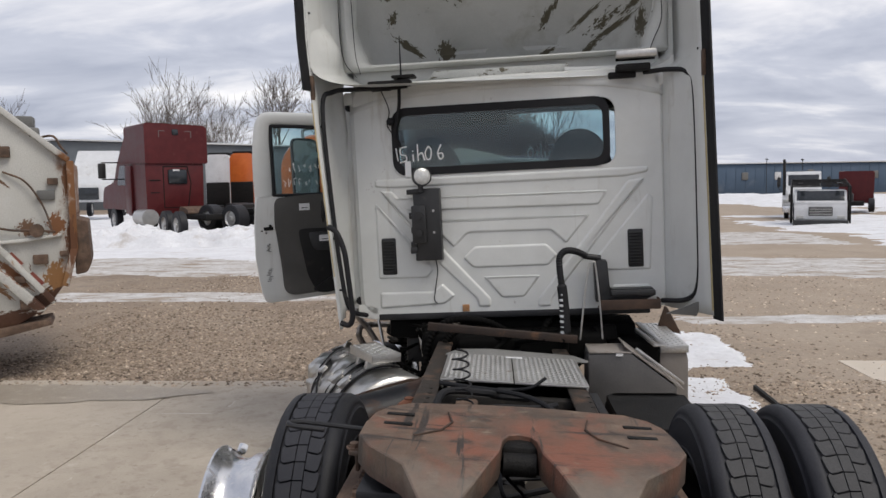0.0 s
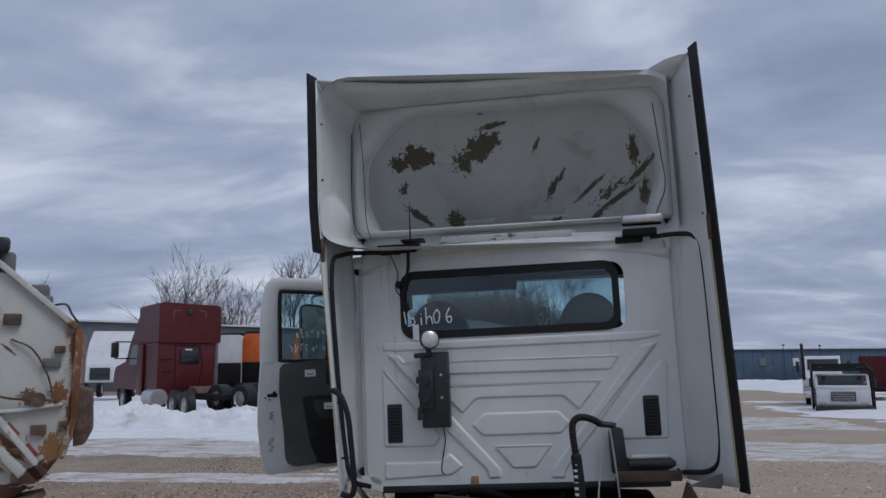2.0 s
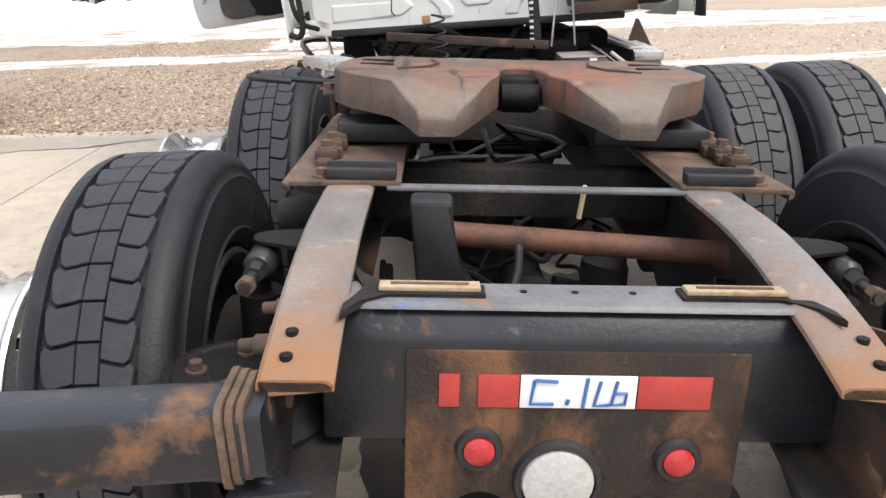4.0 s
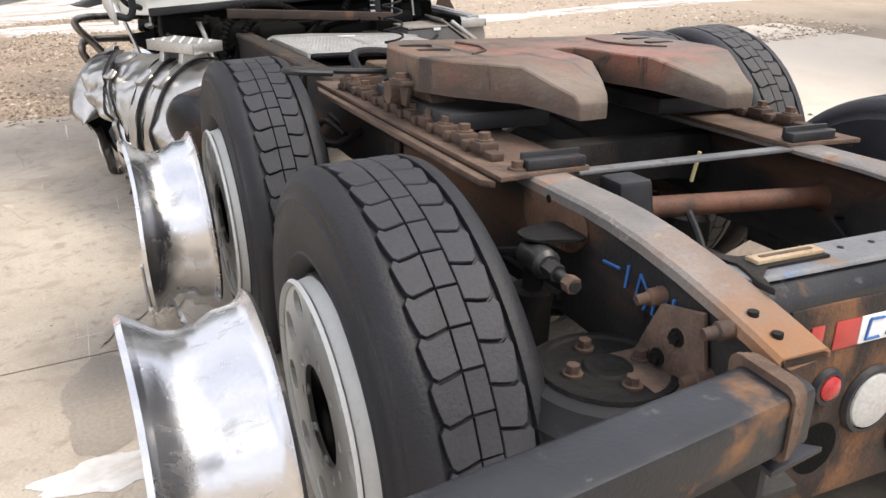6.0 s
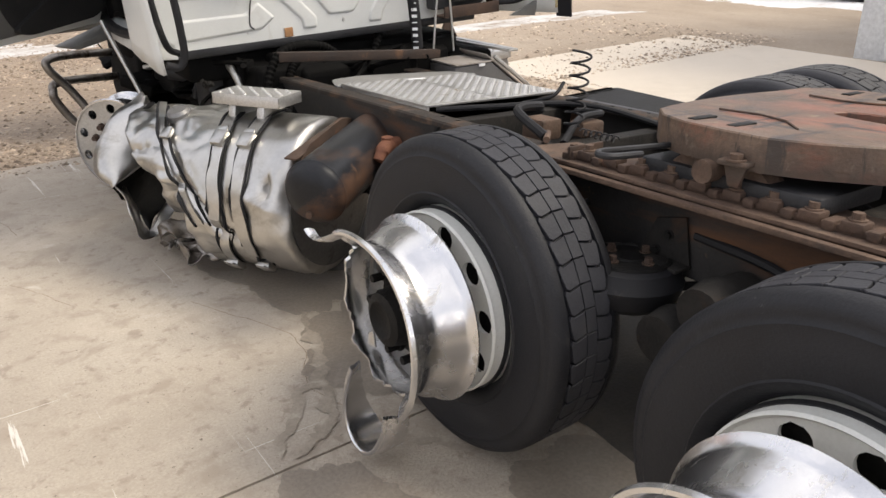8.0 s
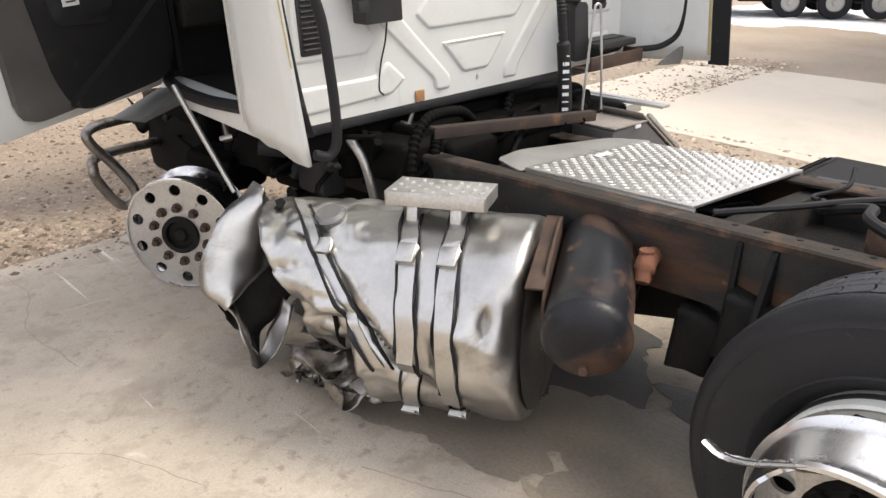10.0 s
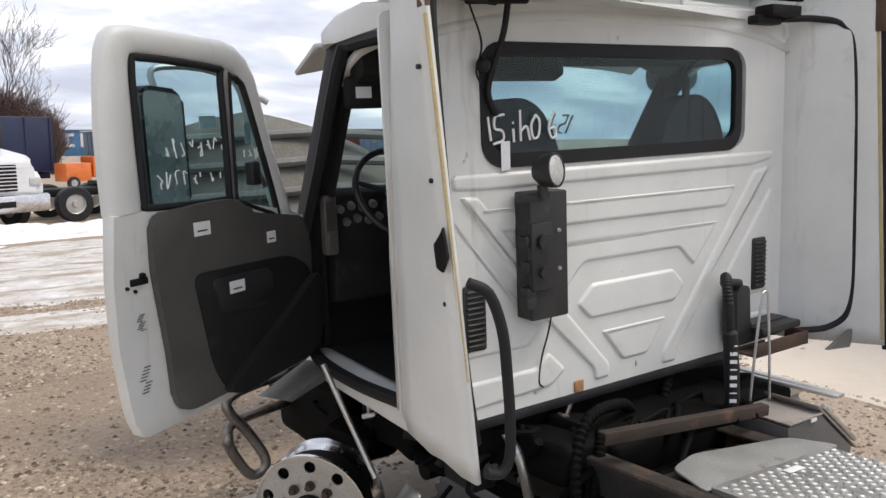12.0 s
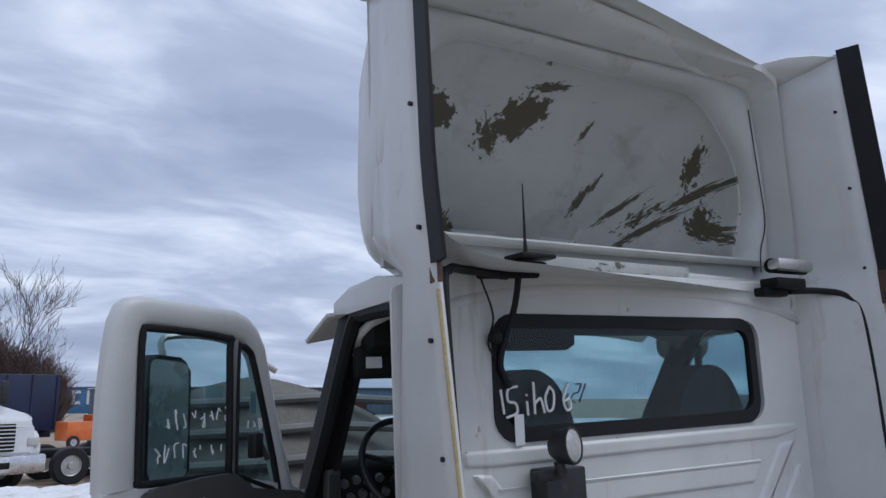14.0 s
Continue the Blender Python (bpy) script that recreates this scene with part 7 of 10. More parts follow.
tube(bm, [(-0.64, -0.10, 2.66), (-0.64, -0.10, 2.73), (-0.638, -0.10, 2.95)], [0.01, 0.006, 0.002], 8)
part("antenna_whip", bm, rubber_black, lb, "thin whip antenna", CAB)
bm = B()
tube(bm, [(0.80, -0.10, 2.71), (1.05, -0.10, 2.71)], 0.035, 16)
box(bm, (0.91, -0.08, 2.63), (0.22, 0.10, 0.05), 0.01)
box(bm, (0.84, -0.06, 2.59), (0.18, 0.06, 0.04), 0.008)
la = part("roof_lamp_bracket", bm, grime_black, truck, "black lamp bracket above the window", CAB)
bm = B()
box(bm, (0.93, -0.115, 2.715), (0.27, 0.075, 0.06), 0.02)
part("lamp_housing", bm, alu_dull, la, "grey bar lamp housing", CAB)
# foot of the fairing on the cab roof, set back from the cab wall
bm = B()
prism(bm, [(-1.06, 2.66), (1.14, 2.66), (1.12, 2.79), (0.60, 2.80), (-0.30, 2.805), (-1.04, 2.80)], 0.235, 0.262, "y", 0.006)
box(bm, (CU, 0.205, 2.790), (2.02, 0.075, 0.016), 0.005)
part("fairing_foot", bm, paint_inner, truck, "white foot panel of the roof fairing", CAB)
bm = B()
prism(bm, [(-0.48, 2.672), (0.50, 2.668), (0.50, 2.718), (-0.44, 2.728)], 0.118, 0.140, "y", 0.005)
strip_paint = surface("scraped_white_strip", [(0.40, 0.41, 0.39), (0.52, 0.53, 0.51)], 3, 0.6, 0, 0.1, 120, [((0.11, 0.10, 0.07), 7, 0.57, 0.60, 0.9, (1, 1, 3))])
part("roof_strip", bm, strip_paint, truck, "scraped white strip above the window", CAB)
bm = B()
prism(bm, [(0.47, 2.65), (0.97, 2.63), (0.97, 2.675), (0.47, 2.69)], 0.10, 0.125, "y", 0.004)
part("roof_gutter", bm, paint_white, truck, "white roof gutter piece", CAB)
# lower bracket, hose sleeve, shelf and wire loop on the right
bm = B()
prism(bm, round_corners([(0.615, 1.08), (0.61, 1.345), (0.64, 1.37), (0.70, 1.36), (0.712, 1.165), (1.0, 1.165), (1.012, 1.12), (0.95, 1.09)], 0.012), -0.115, -0.03, "y", 0.006)
tube(bm, [(0.545, -0.085, 1.395), (0.66, -0.085, 1.375)], 0.021, 12)
box(bm, (0.86, -0.10, 1.142), (0.29, 0.17, 0.035), 0.008)
part("hose_bracket", bm, plastic_black, truck, "black hose bracket with a flat shelf", CAB)
bm = B()
box(bm, (0.83, -0.205, 1.072), (0.40, 0.012, 0.066), 0.003)
box(bm, (0.83, -0.145, 1.045), (0.40, 0.12, 0.012), 0.003)
box(bm, (1.026, -0.145, 1.072), (0.010, 0.12, 0.062), 0.002)
part("rusty_shelf", bm, dark_rust, truck, "rusty brown open steel channel", CAB)
P = smooth_path([(0.405, -0.255, 0.86), (0.40, -0.25, 1.05), (0.39, -0.248, 1.20), (0.378, -0.245, 1.34), (0.385, -0.23, 1.415), (0.43, -0.19, 1.445), (0.50, -0.13, 1.43), (0.56, -0.09, 1.395)], 10)
bm = B()
tube(bm, P, [0.033 if p[2] < 1.215 and p[0] < 0.42 else (0.0235 if k % 2 else 0.0195) for k, p in enumerate(P)], 14)
hs = part("hose_holder", bm, rubber_black, truck, "ribbed black hose in a sleeve with white marks", CAB)
for k in range(8):
    a = radians(230)
    bm = B()
    box(bm, (0, 0, 0), (0.002, 0.030, 0.006 if k % 3 == 1 else 0.016), 0.0, pose(0.401 + 0.0335 * math.cos(a), -0.251 + 0.0335 * math.sin(a), 0.91 + 0.036 * k, 0, 0, 230))
    part("white_mark", bm, chalk, hs, "", CAB)
bm = B()
tube(bm, smooth_path([(0.495, -0.276, 0.86), (0.53, -0.276, 1.12), (0.565, -0.276, 1.34), (0.577, -0.276, 1.372), (0.600, -0.276, 1.372), (0.611, -0.276, 1.34), (0.63, -0.276, 1.10), (0.64, -0.276, 0.86)], 6), 0.0062, 8)
part("wire_loop", bm, alu_dull, truck, "bent steel wire loop", CAB)
bm = B()
tube(bm, smooth_path([(-1.12, -0.44, 1.685), (-1.06, -0.465, 1.645), (-1.015, -0.47, 1.52), (-1.0, -0.47, 1.36), (-0.99, -0.465, 1.20), (-0.99, -0.455, 1.08), (-1.02, -0.445, 1.03), (-1.075, -0.44, 1.045)], 7), 0.0185, 12)
part("grab_bar", bm, rubber_black, truck, "worn black rubber grab handle", CAB)
bm = B()
box(bm, (-0.28, -0.004, 1.05), (0.05, 0.006, 0.05), 0.002)
part("rust_patch", bm, surface("rust_stain", [(0.34, 0.14, 0.05), (0.48, 0.28, 0.14)], 30, 0.9), cab, "rust stain", CAB)
bm = B()
box(bm, (CU, 0.03, 1.0), (1.9, 0.07, 0.05), 0.012)
part("cab_underlip", bm, black_steel, truck, "dark lower cab edge", CAB)

# ---- side extenders ----
def extender(side):
    bm = B()
    rings = []
    ws = [1.02, 1.1, 1.3, 1.7, 2.1, 2.45, 2.6, 2.68, 2.76, 2.9, 3.3, 3.6, 3.80]
    for w in ws:
        t = (w - 1.02) / 2.78
        up = max(0.0, min(1.0, (w - 2.6) / 0.12))
        if side < 0:
            tip = (-1.085 - 0.125 * min(1.0, t * 1.5) - 0.02 * t, -0.41 + 0.05 * t)
            root = Vector((-1.085, 0.115 - 0.11 * max(0.0, min(1.0, (w - 1.9) / 0.7)))).lerp(Vector((-1.105, 0.20)), up)
            mid = Vector((-1.135 - 0.02 * t, -0.10)).lerp(Vector((-1.15, 0.02)), up)
        else:
            tip = (1.335 - 0.02 * t, -0.43 + 0.16 * t)
            root = Vector((CU + 1.055 + 0.03 * t, 0.045)).lerp(Vector((1.185, 0.20)), up)
            mid = Vector((root.x + 0.045, -0.07)).lerp(Vector((1.235, 0.07)), up)
        row = []
        for a, b in ((root, mid), (mid, tip)):
            for k in range(4):
                f = k / 4
                row.append((a[0] + (b[0] - a[0]) * f, a[1] + (b[1] - a[1]) * f, w))
        row.append((tip[0], tip[1], w))
        if side < 0:
            # ragged lower edge that hangs lowest at the tip, and soft flutes down the panel
            low_edge = max(0.0, 1.0 - (w - 1.02) / 0.5)
            row = [(x + 0.006 * math.sin(y * 30), y, z + low_edge * (0.09 * (y + 0.28) / 0.4 + 0.02 * noise.noise(Vector((y * 14, 3, 0))))) for x, y, z in row]
        rings.append(row)
    loft(bm, rings, False)
    ex = part("side_extender", finish(bm), paint_white, truck, "white fibreglass side extender, its foot torn" if side < 0 else "white fibreglass side extender", CAB)
    mod = ex.modifiers.new("thickness", "SOLIDIFY")
    mod.thickness = 0.018
    mod.offset = 0
    # trailing edge strip
    bm = B()
    lo = 2.58 if side < 0 else 1.0
    rings = []
    for k in range(12):
        w = lo + (3.82 - lo) * k / 11
        t = (w - 1.02) / 2.78
        if side < 0:
            tip = (-1.085 - 0.125 * min(1.0, t * 1.5) - 0.02 * t, -0.41 + 0.05 * t)
        else:
            tip = (1.335 - 0.02 * t, -0.43 + 0.16 * t)
        d = Vector((side * 0.25, -1)).normalized()
        n = Vector((d.y, -d.x))
        p = Vector(tip)
        w2 = 0.085
        rings.append([(*(p - d * 0.02 + n * 0.012), w), (*(p + d * w2 + n * 0.006), w), (*(p + d * w2 - n * 0.006), w), (*(p - d * 0.02 - n * 0.012), w)])
    loft(bm, rings, True, True, True)
    part("edge_flap", finish(bm), rubber_black, ex, "black rubber trailing flap", CAB)
    bm = B()
    if side < 0:
        tube(bm, [(-1.085 - 0.125 * min(1.0, (w - 1.02) / 2.78 * 1.5) - 0.02 * (w - 1.02) / 2.78, -0.405 + 0.05 * (w - 1.02) / 2.78, w) for w in (1.35, 1.7, 2.1, 2.5)], 0.007, 6)
    else:
        tube(bm, [(1.325 - 0.02 * (w - 1.02) / 2.78, -0.415 + 0.16 * (w - 1.02) / 2.78, w) for w in (1.05, 1.7, 2.1, 2.6)], 0.012, 6)
    part("foam_edge", bm, yellow_edge, ex, "yellowed foam edge", CAB)
    # black hose-like seal inside
    bm = B()
    if side > 0:
        tube(bm, smooth_path([(0.98, -0.06, 2.60), (1.15, -0.12, 2.60), (1.24, -0.20, 2.56), (1.27, -0.25, 2.40), (1.27, -0.28, 1.6), (1.26, -0.28, 1.22), (1.20, -0.22, 1.10), (1.05, -0.12, 1.08)], 6), 0.016, 8)
    else:
        tube(bm, smooth_path([(-0.72, -0.08, 2.60), (-0.95, -0.16, 2.60), (-1.08, -0.26, 2.58), (-1.140, -0.325, 2.48), (-1.118, -0.335, 1.9), (-1.075, -0.345, 1.35), (-1.035, -0.33, 1.12), (-0.95, -0.2, 1.05)], 6), 0.016, 8)
    part("seal_tube", bm, rubber_black, ex, "black tubular seal", CAB)
    for w in (1.25, 1.6, 2.0, 2.35, 2.7, 3.1, 3.5):
        t = (w - 1.02) / 2.78
        bm = B()
        x = (-1.085 - 0.125 * min(1.0, t * 1.5) - 0.02 * t) if side < 0 else (1.335 - 0.02 * t)
        y = (-0.41 + 0.05 * t) if side < 0 else (-0.43 + 0.16 * t)
        tube(bm, [(x * 0.985 - side * 0.014, y + 0.07, w), (x * 0.985 + side * 0.03, y + 0.07, w)], 0.008, 8)
        part("rivet", bm, black_steel, ex, "", CAB)
    return ex


ext_l, ext_r = extender(-1), extender(1)
bm = B()
prism(bm, [(-0.412, 1.765), (-0.39, 1.86), (-0.375, 1.835), (-0.332, 1.80), (-0.345, 1.725), (-0.38, 1.715)], -1.175, -1.165, "x", 0.002)
part("torn_corner", bm, grime_black, ext_l, "torn black patch", CAB)
bm = B()
prism(bm, [(1.05, 1.02), (1.28, 1.10), (1.24, 1.0)], -0.30, -0.28, "y", 0.002)
part("torn_sheet", bm, grey_panel, ext_r, "torn grey sheet corner", CAB)
for u, v in ((-1.19, -0.36), (1.31, -0.34)):
    bm = B()
    box(bm, (u, v, 2.60), (0.02, 0.05, 0.16), 0.004)
    part("strip_bracket", bm, rust_steel, truck, "rusty strip bracket", CAB)

# ---- roof fairing ----
hexo = [(-0.72, 3.685), (0.85, 3.665), (1.095, 3.34), (1.112, 3.07), (1.022, 2.885), (1.012, 2.80), (-0.93, 2.815), (-1.02, 3.03), (-1.01, 3.36)]
hex_r = round_corners(hexo, [0.16, 0.16, 0.12, 0.10, 0.06, 0.02, 0.03, 0.10, 0.12], 5)
frm = []
for x, z in hex_r:
    # outer edge of the flat frame, straight out from the middle
    cx, cz = 0.04, 3.24
    dx, dz = x - cx, z - cz
    k = min((1.16 / abs(dx)) if abs(dx) > 1e-4 else 9, (0.52 / dz) if dz > 1e-4 else 9, (0.475 / -dz) if dz < -1e-4 else 9)
    frm.append((cx + dx * max(k, 1.02), cz + dz * max(k, 1.02)))
bm = B()
def between(f, v):
    return [(a[0] * (1 - f) + b[0] * f, v, a[1] * (1 - f) + b[1] * f) for a, b in zip(frm, hex_r)]


loft(bm, [between(0.0, 0.205), between(0.12, 0.175), between(0.3, 0.152), between(0.5, 0.145), between(0.7, 0.155), between(0.88, 0.185), between(0.97, 0.22), between(1.0, 0.25)], True)
fair = part("roof_fairing", finish(bm), paint_inner, truck, "white roof air deflector, hollow and flaking behind", CAB)
bm = B()
rings = []
for f, v, dz in ((1.0, 0.0, 0.0), (0.992, 0.012, 0.0), (0.986, 0.12, -0.002), (0.965, 0.25, -0.008), (0.92, 0.41, -0.02), (0.84, 0.54, -0.035), (0.68, 0.63, -0.05), (0.42, 0.67, -0.06), (0.1, 0.68, -0.07)):
    rr = []
    for x, z in hex_r:
        cx, cz = 0.04, 3.20
        xx, zz = cx + (x - cx) * f, cz + (z - cz) * f + dz
        # the top leans further back than the bottom
        rr.append((xx, 0.25 + v * (1.0 - 0.80 * (zz - 2.80) / 0.88), zz))
    rings.append(rr)
loft(bm, rings, True, False, True)
bmesh.ops.subdivide_edges(bm, edges=bm.edges[:], cuts=2, use_grid_fill=True)
for v in bm.verts:
    a = math.hypot(v.co.x - 0.04, (v.co.z - 3.35) * 1.25)
    v.co.y += 0.05 * math.exp(-((a - 0.60) / 0.055) ** 2) * max(0.0, min(1.0, (3.42 - v.co.z) / 0.15))
bowl = part("fairing_bowl", finish(bm), paint_bowl, fair, "flaking inner bowl of the deflector", CAB)
bm = B()
rings = []
for v, hw, top, bot in ((-0.36, 1.283, 3.80, 2.60), (-0.24, 1.262, 3.80, 2.60), (-0.12, 1.238, 3.79, 2.61), (0.0, 1.215, 3.77, 2.62), (0.12, 1.19, 3.755, 2.63), (0.27, 1.165, 3.73, 2.65), (0.42, 1.12, 3.65, 2.66), (0.60, 1.03, 3.48, 2.68), (0.80, 0.89, 3.20, 2.70), (0.98, 0.72, 2.95, 2.70), (1.10, 0.5, 2.80, 2.71)):
    ring = []
    for x, z in round_corners([(-hw, bot + 0.12), (-hw * 0.97, top), (hw * 0.97, top), (hw, bot + 0.12), (hw * 0.82, bot), (-hw * 0.82, bot)], [0.30, 0.22, 0.22, 0.30, 0.22, 0.22], 5):
        ring.append((CU + (x if x < 0 else min(x, 1.15)), v if x < -0.5 else max(v, 0.02 if x > 0.5 else 0.10), z))
    rings.append(ring)
loft(bm, rings, True, False, True)
bmesh.ops.subdivide_edges(bm, edges=bm.edges[:], cuts=3, use_grid_fill=True)
for v in bm.verts:
    if v.co.x < -0.6:
        # pushed-in dish at the lower rear corner
        d2 = ((v.co.y + 0.10) / 0.15) ** 2 + ((v.co.z - 2.87) / 0.15) ** 2
        v.co.x += 0.11 * math.exp(-d2)
        v.co.x -= 0.022 * math.exp(-((v.co.y + 0.08) / 0.20) ** 2 - ((v.co.z - 3.09) / 0.07) ** 2)
part("fairing_shell", finish(bm), paint_white, fair, "glossy white outer deflector shell", CAB)
# top lip with a broken notch
bm = B()
lip = [(-1.21, 3.80, -0.36), (-1.0, 3.79, -0.30), (-0.6, 3.775, -0.2), (-0.2, 3.78, -0.12), (0.2, 3.79, -0.06), (0.55, 3.81, 0.03), (0.67, 3.822, 0.07), (0.685, 3.785, 0.11), (0.74, 3.765, 0.145), (0.82, 3.76, 0.165), (0.90, 3.768, 0.165), (1.0, 3.788, 0.10), (1.09, 3.815, 0.02), (1.176, 3.830, -0.068), (1.25, 3.815, -0.17), (1.305, 3.79, -0.244)]
rings = []
for f in (0.0, 0.25, 0.5, 0.75, 1.0):
    # from the free edge down and forward to the ring, bowed like a thin shell
    rings.append([(x + (CU + (x - CU) * 0.955 - x) * f, v + (0.205 - v) * f, w + (3.752 - 0.02 * abs(x) ** 3 - w) * f - 0.02 * math.sin(3.1416 * f)) for x, w, v in lip])
loft(bm, rings, False)
lp = part("top_lip", finish(bm), paint_white, fair, "thin broken top lip", CAB)
mod = lp.modifiers.new("thickness", "SOLIDIFY")
mod.thickness = 0.012
for sx, pts in ((-1, [(-1.03, 3.62), (-1.01, 3.3), (-1.0, 2.9), (-0.97, 2.74)]), (-1, [(-1.10, 3.55), (-1.11, 3.1), (-1.09, 2.85), (-1.0, 2.72)]), (1, [(1.10, 3.6), (1.12, 3.3), (1.14, 3.0), (1.08, 2.84), (1.03, 2.72)])):
    bm = B()
    tube(bm, smooth_path([(x, 0.118 if abs(x) < 1.05 else 0.142, z) for x, z in pts], 6), 0.003, 6)
    part("stray_wire", bm, rubber_black, fair, "thin black wire", CAB)

# ---- open door ----
hx, hy = -1.06, 1.02
ax_, ay_ = -0.886, -0.464
DOOR = CAB @ Matrix(((ax_, -ay_, 0, hx), (ay_, ax_, 0, hy), (0, 0, 1, 0), (0, 0, 0, 1)))
low = [(0.0, 1.14), (0.03, 1.09), (0.17, 1.085), (0.965, 1.045), (1.0, 1.06), (1.02, 1.12), (1.035, 1.22), (1.055, 1.42), (1.050, 1.66), (1.03, 1.90), (0.88, 1.90), (0.40, 1.885), (0.38, 1.87), (0.09, 1.80), (0.03, 1.80), (0.02, 1.6)]
bm = B()
prism(bm, low, -0.055, 0.0, "y", 0.010)
door = part("cab_door", bm, paint_white, truck, "open white cab door with grey inner trim", DOOR)
bm = B()
uo = [(1.03, 1.895), (1.032, 2.05), (1.028, 2.22), (1.012, 2.38), (0.995, 2.48), (0.970, 2.535), (0.935, 2.565), (0.87, 2.574), (0.62, 2.562), (0.42, 2.55), (0.345, 2.528), (0.29, 2.485), (0.245, 2.41), (0.17, 2.13), (0.06, 1.78)]
ui = [(0.885, 1.90), (0.886, 2.05), (0.887, 2.20), (0.887, 2.36), (0.885, 2.42), (0.882, 2.44), (0.872, 2.455), (0.84, 2.468), (0.62, 2.455), (0.44, 2.44), (0.385, 2.425), (0.345, 2.395), (0.31, 2.34), (0.245, 2.10), (0.15, 1.80)]
rows_ = []
for f, y in ((0.0, -0.055), (0.0, -0.022), (0.10, -0.006), (0.28, 0.004), (0.55, 0.006), (0.82, 0.0), (0.96, -0.010), (1.0, -0.02), (1.0, -0.055), (0.0, -0.055)):
    rows_.append([(a[0] + (b[0] - a[0]) * f, y, a[1] + (b[1] - a[1]) * f) for a, b in zip(uo, ui)])
loft(bm, rows_, False)
part("window_frame", finish(bm), paint_white, door, "white window frame", DOOR)
bm = B()
tube(bm, smooth_path([(0.878, -0.01, 1.92), (0.879, -0.01, 2.2), (0.874, -0.01, 2.43), (0.83, -0.01, 2.458), (0.465, -0.01, 2.432), (0.448, -0.01, 2.38), (0.448, -0.01, 1.92), (0.47, -0.01, 1.90), (0.85, -0.01, 1.905), (0.878, -0.01, 1.92)], 4), 0.015, 8)
tube(bm, smooth_path([(0.415, -0.01, 1.89), (0.405, -0.01, 2.36), (0.385, -0.01, 2.40), (0.345, -0.01, 2.385), (0.305, -0.01, 2.31), (0.165, -0.01, 1.82), (0.21, -0.01, 1.815), (0.415, -0.01, 1.89)], 4), 0.014, 8)
part("window_seal", bm, rubber_black, door, "black window seals", DOOR)
bm = B()
prism(bm, [(0.418, 1.88), (0.445, 1.88), (0.445, 2.44), (0.408, 2.43)], -0.03, 0.0, "y", 0.004)
part("divider_bar", bm, alu_dull, door, "", DOOR)
for poly in ([(0.88, 1.90), (0.88, 2.45), (0.45, 2.44), (0.45, 1.89)], [(0.415, 1.885), (0.405, 2.40), (0.345, 2.39), (0.305, 2.31), (0.16, 1.81)]):
    bm = B()
    prism(bm, poly, -0.022, -0.018, "y")
    g = part("door_pane", bm, clear_glass, door, "door glass with pale marker scribbles", DOOR)
    g.visible_shadow = False
bm = B()
rnd = random.Random(77)
for x0, z0, n_, h_ in ((0.76, 2.085, 8, 0.075), (0.80, 1.97, 8, 0.07), (0.36, 2.05, 3, 0.06)):
    for i in range(n_):
        x1 = x0 - i * 0.042
        pts_ = [(x1 - rnd.uniform(0.0, 0.028), -0.0165, z0 + rnd.uniform(0, h_)) for q in range(rnd.choice((3, 4, 5)))]
        tube(bm, smooth_path(pts_, 4), 0.0026, 5)
tagged(part("marker_scribble", bm, chalk, door, "faint marker scribbles", DOOR), kind="stuff")
trim = round_corners([(0.885, 1.885), (0.60, 1.905), (0.43, 1.905), (0.385, 1.84), (0.02, 1.78), (0.0, 1.60), (0.03, 1.20), (0.12, 1.14), (0.78, 1.095), (0.85, 1.13), (0.86, 1.35), (0.895, 1.68)], 0.05)
bm = B()
prism(bm, trim, 0.002, 0.035, "y", 0.012)
tr = part("door_trim", bm, trim_grey, door, "grey moulded door trim panel", DOOR)
bm = B()
prism(bm, round_corners([(0.72, 1.63), (0.16, 1.62), (0.02, 1.54), (0.02, 1.25), (0.12, 1.16), (0.60, 1.12), (0.66, 1.25)], 0.05), 0.034, 0.042, "y", 0.005)
part("trim_inset", bm, trim_dark, tr, "dark trim inset", DOOR)
bm = B()
prism(bm, round_corners([(0.64, 1.60), (0.30, 1.59), (0.28, 1.47), (0.34, 1.43), (0.60, 1.45)], 0.04), 0.040, 0.052, "y", 0.005)
part("pull_recess", bm, plastic_black, tr, "black door pull recess", DOOR)
bm = B()
prism(bm, round_corners([(0.0, 1.53), (0.25, 1.36), (0.52, 1.20), (0.64, 1.13), (0.55, 1.10), (0.1, 1.14), (0.0, 1.22)], 0.05), 0.04, 0.085, "y", 0.015)
part("map_pocket", bm, trim_dark, tr, "dark diagonal map pocket", DOOR)
for s, h, w, hh in ((0.653, 1.805, 0.085, 0.055), (0.265, 1.717, 0.055, 0.05), (0.509, 1.545, 0.085, 0.05)):
    bm = B()
    box(bm, (s, 0.056 if h < 1.6 else 0.037, h), (w, 0.002, hh), 0.0, None)
    lb_ = part("paper_label", bm, paper, tr, "white paper label", DOOR)
    bm = B()
    box(bm, (s, 0.0575 if h < 1.6 else 0.0385, h - 0.008), (w * 0.6, 0.001, 0.006))
    part("printed_bar", bm, trim_dark, lb_, "", DOOR)
for s, h, w, hh, d in ((0.52, 2.22, 0.09, 0.05, -0.024), (0.30, 2.17, 0.035, 0.09, -0.024)):
    bm = B()
    box(bm, (s, d, h), (w, 0.002, hh))
    part("paper_label", bm, paper, door, "white paper label on the glass", DOOR)
bm = B()
box(bm, (0.945, 0.003, 1.645), (0.075, 0.014, 0.026), 0.004)
tube(bm, [(0.93, 0.0, 1.665), (0.93, 0.014, 1.665)], 0.012, 8)
tube(bm, [(0.965, 0.0, 1.612), (0.965, 0.008, 1.612)], 0.007, 8)
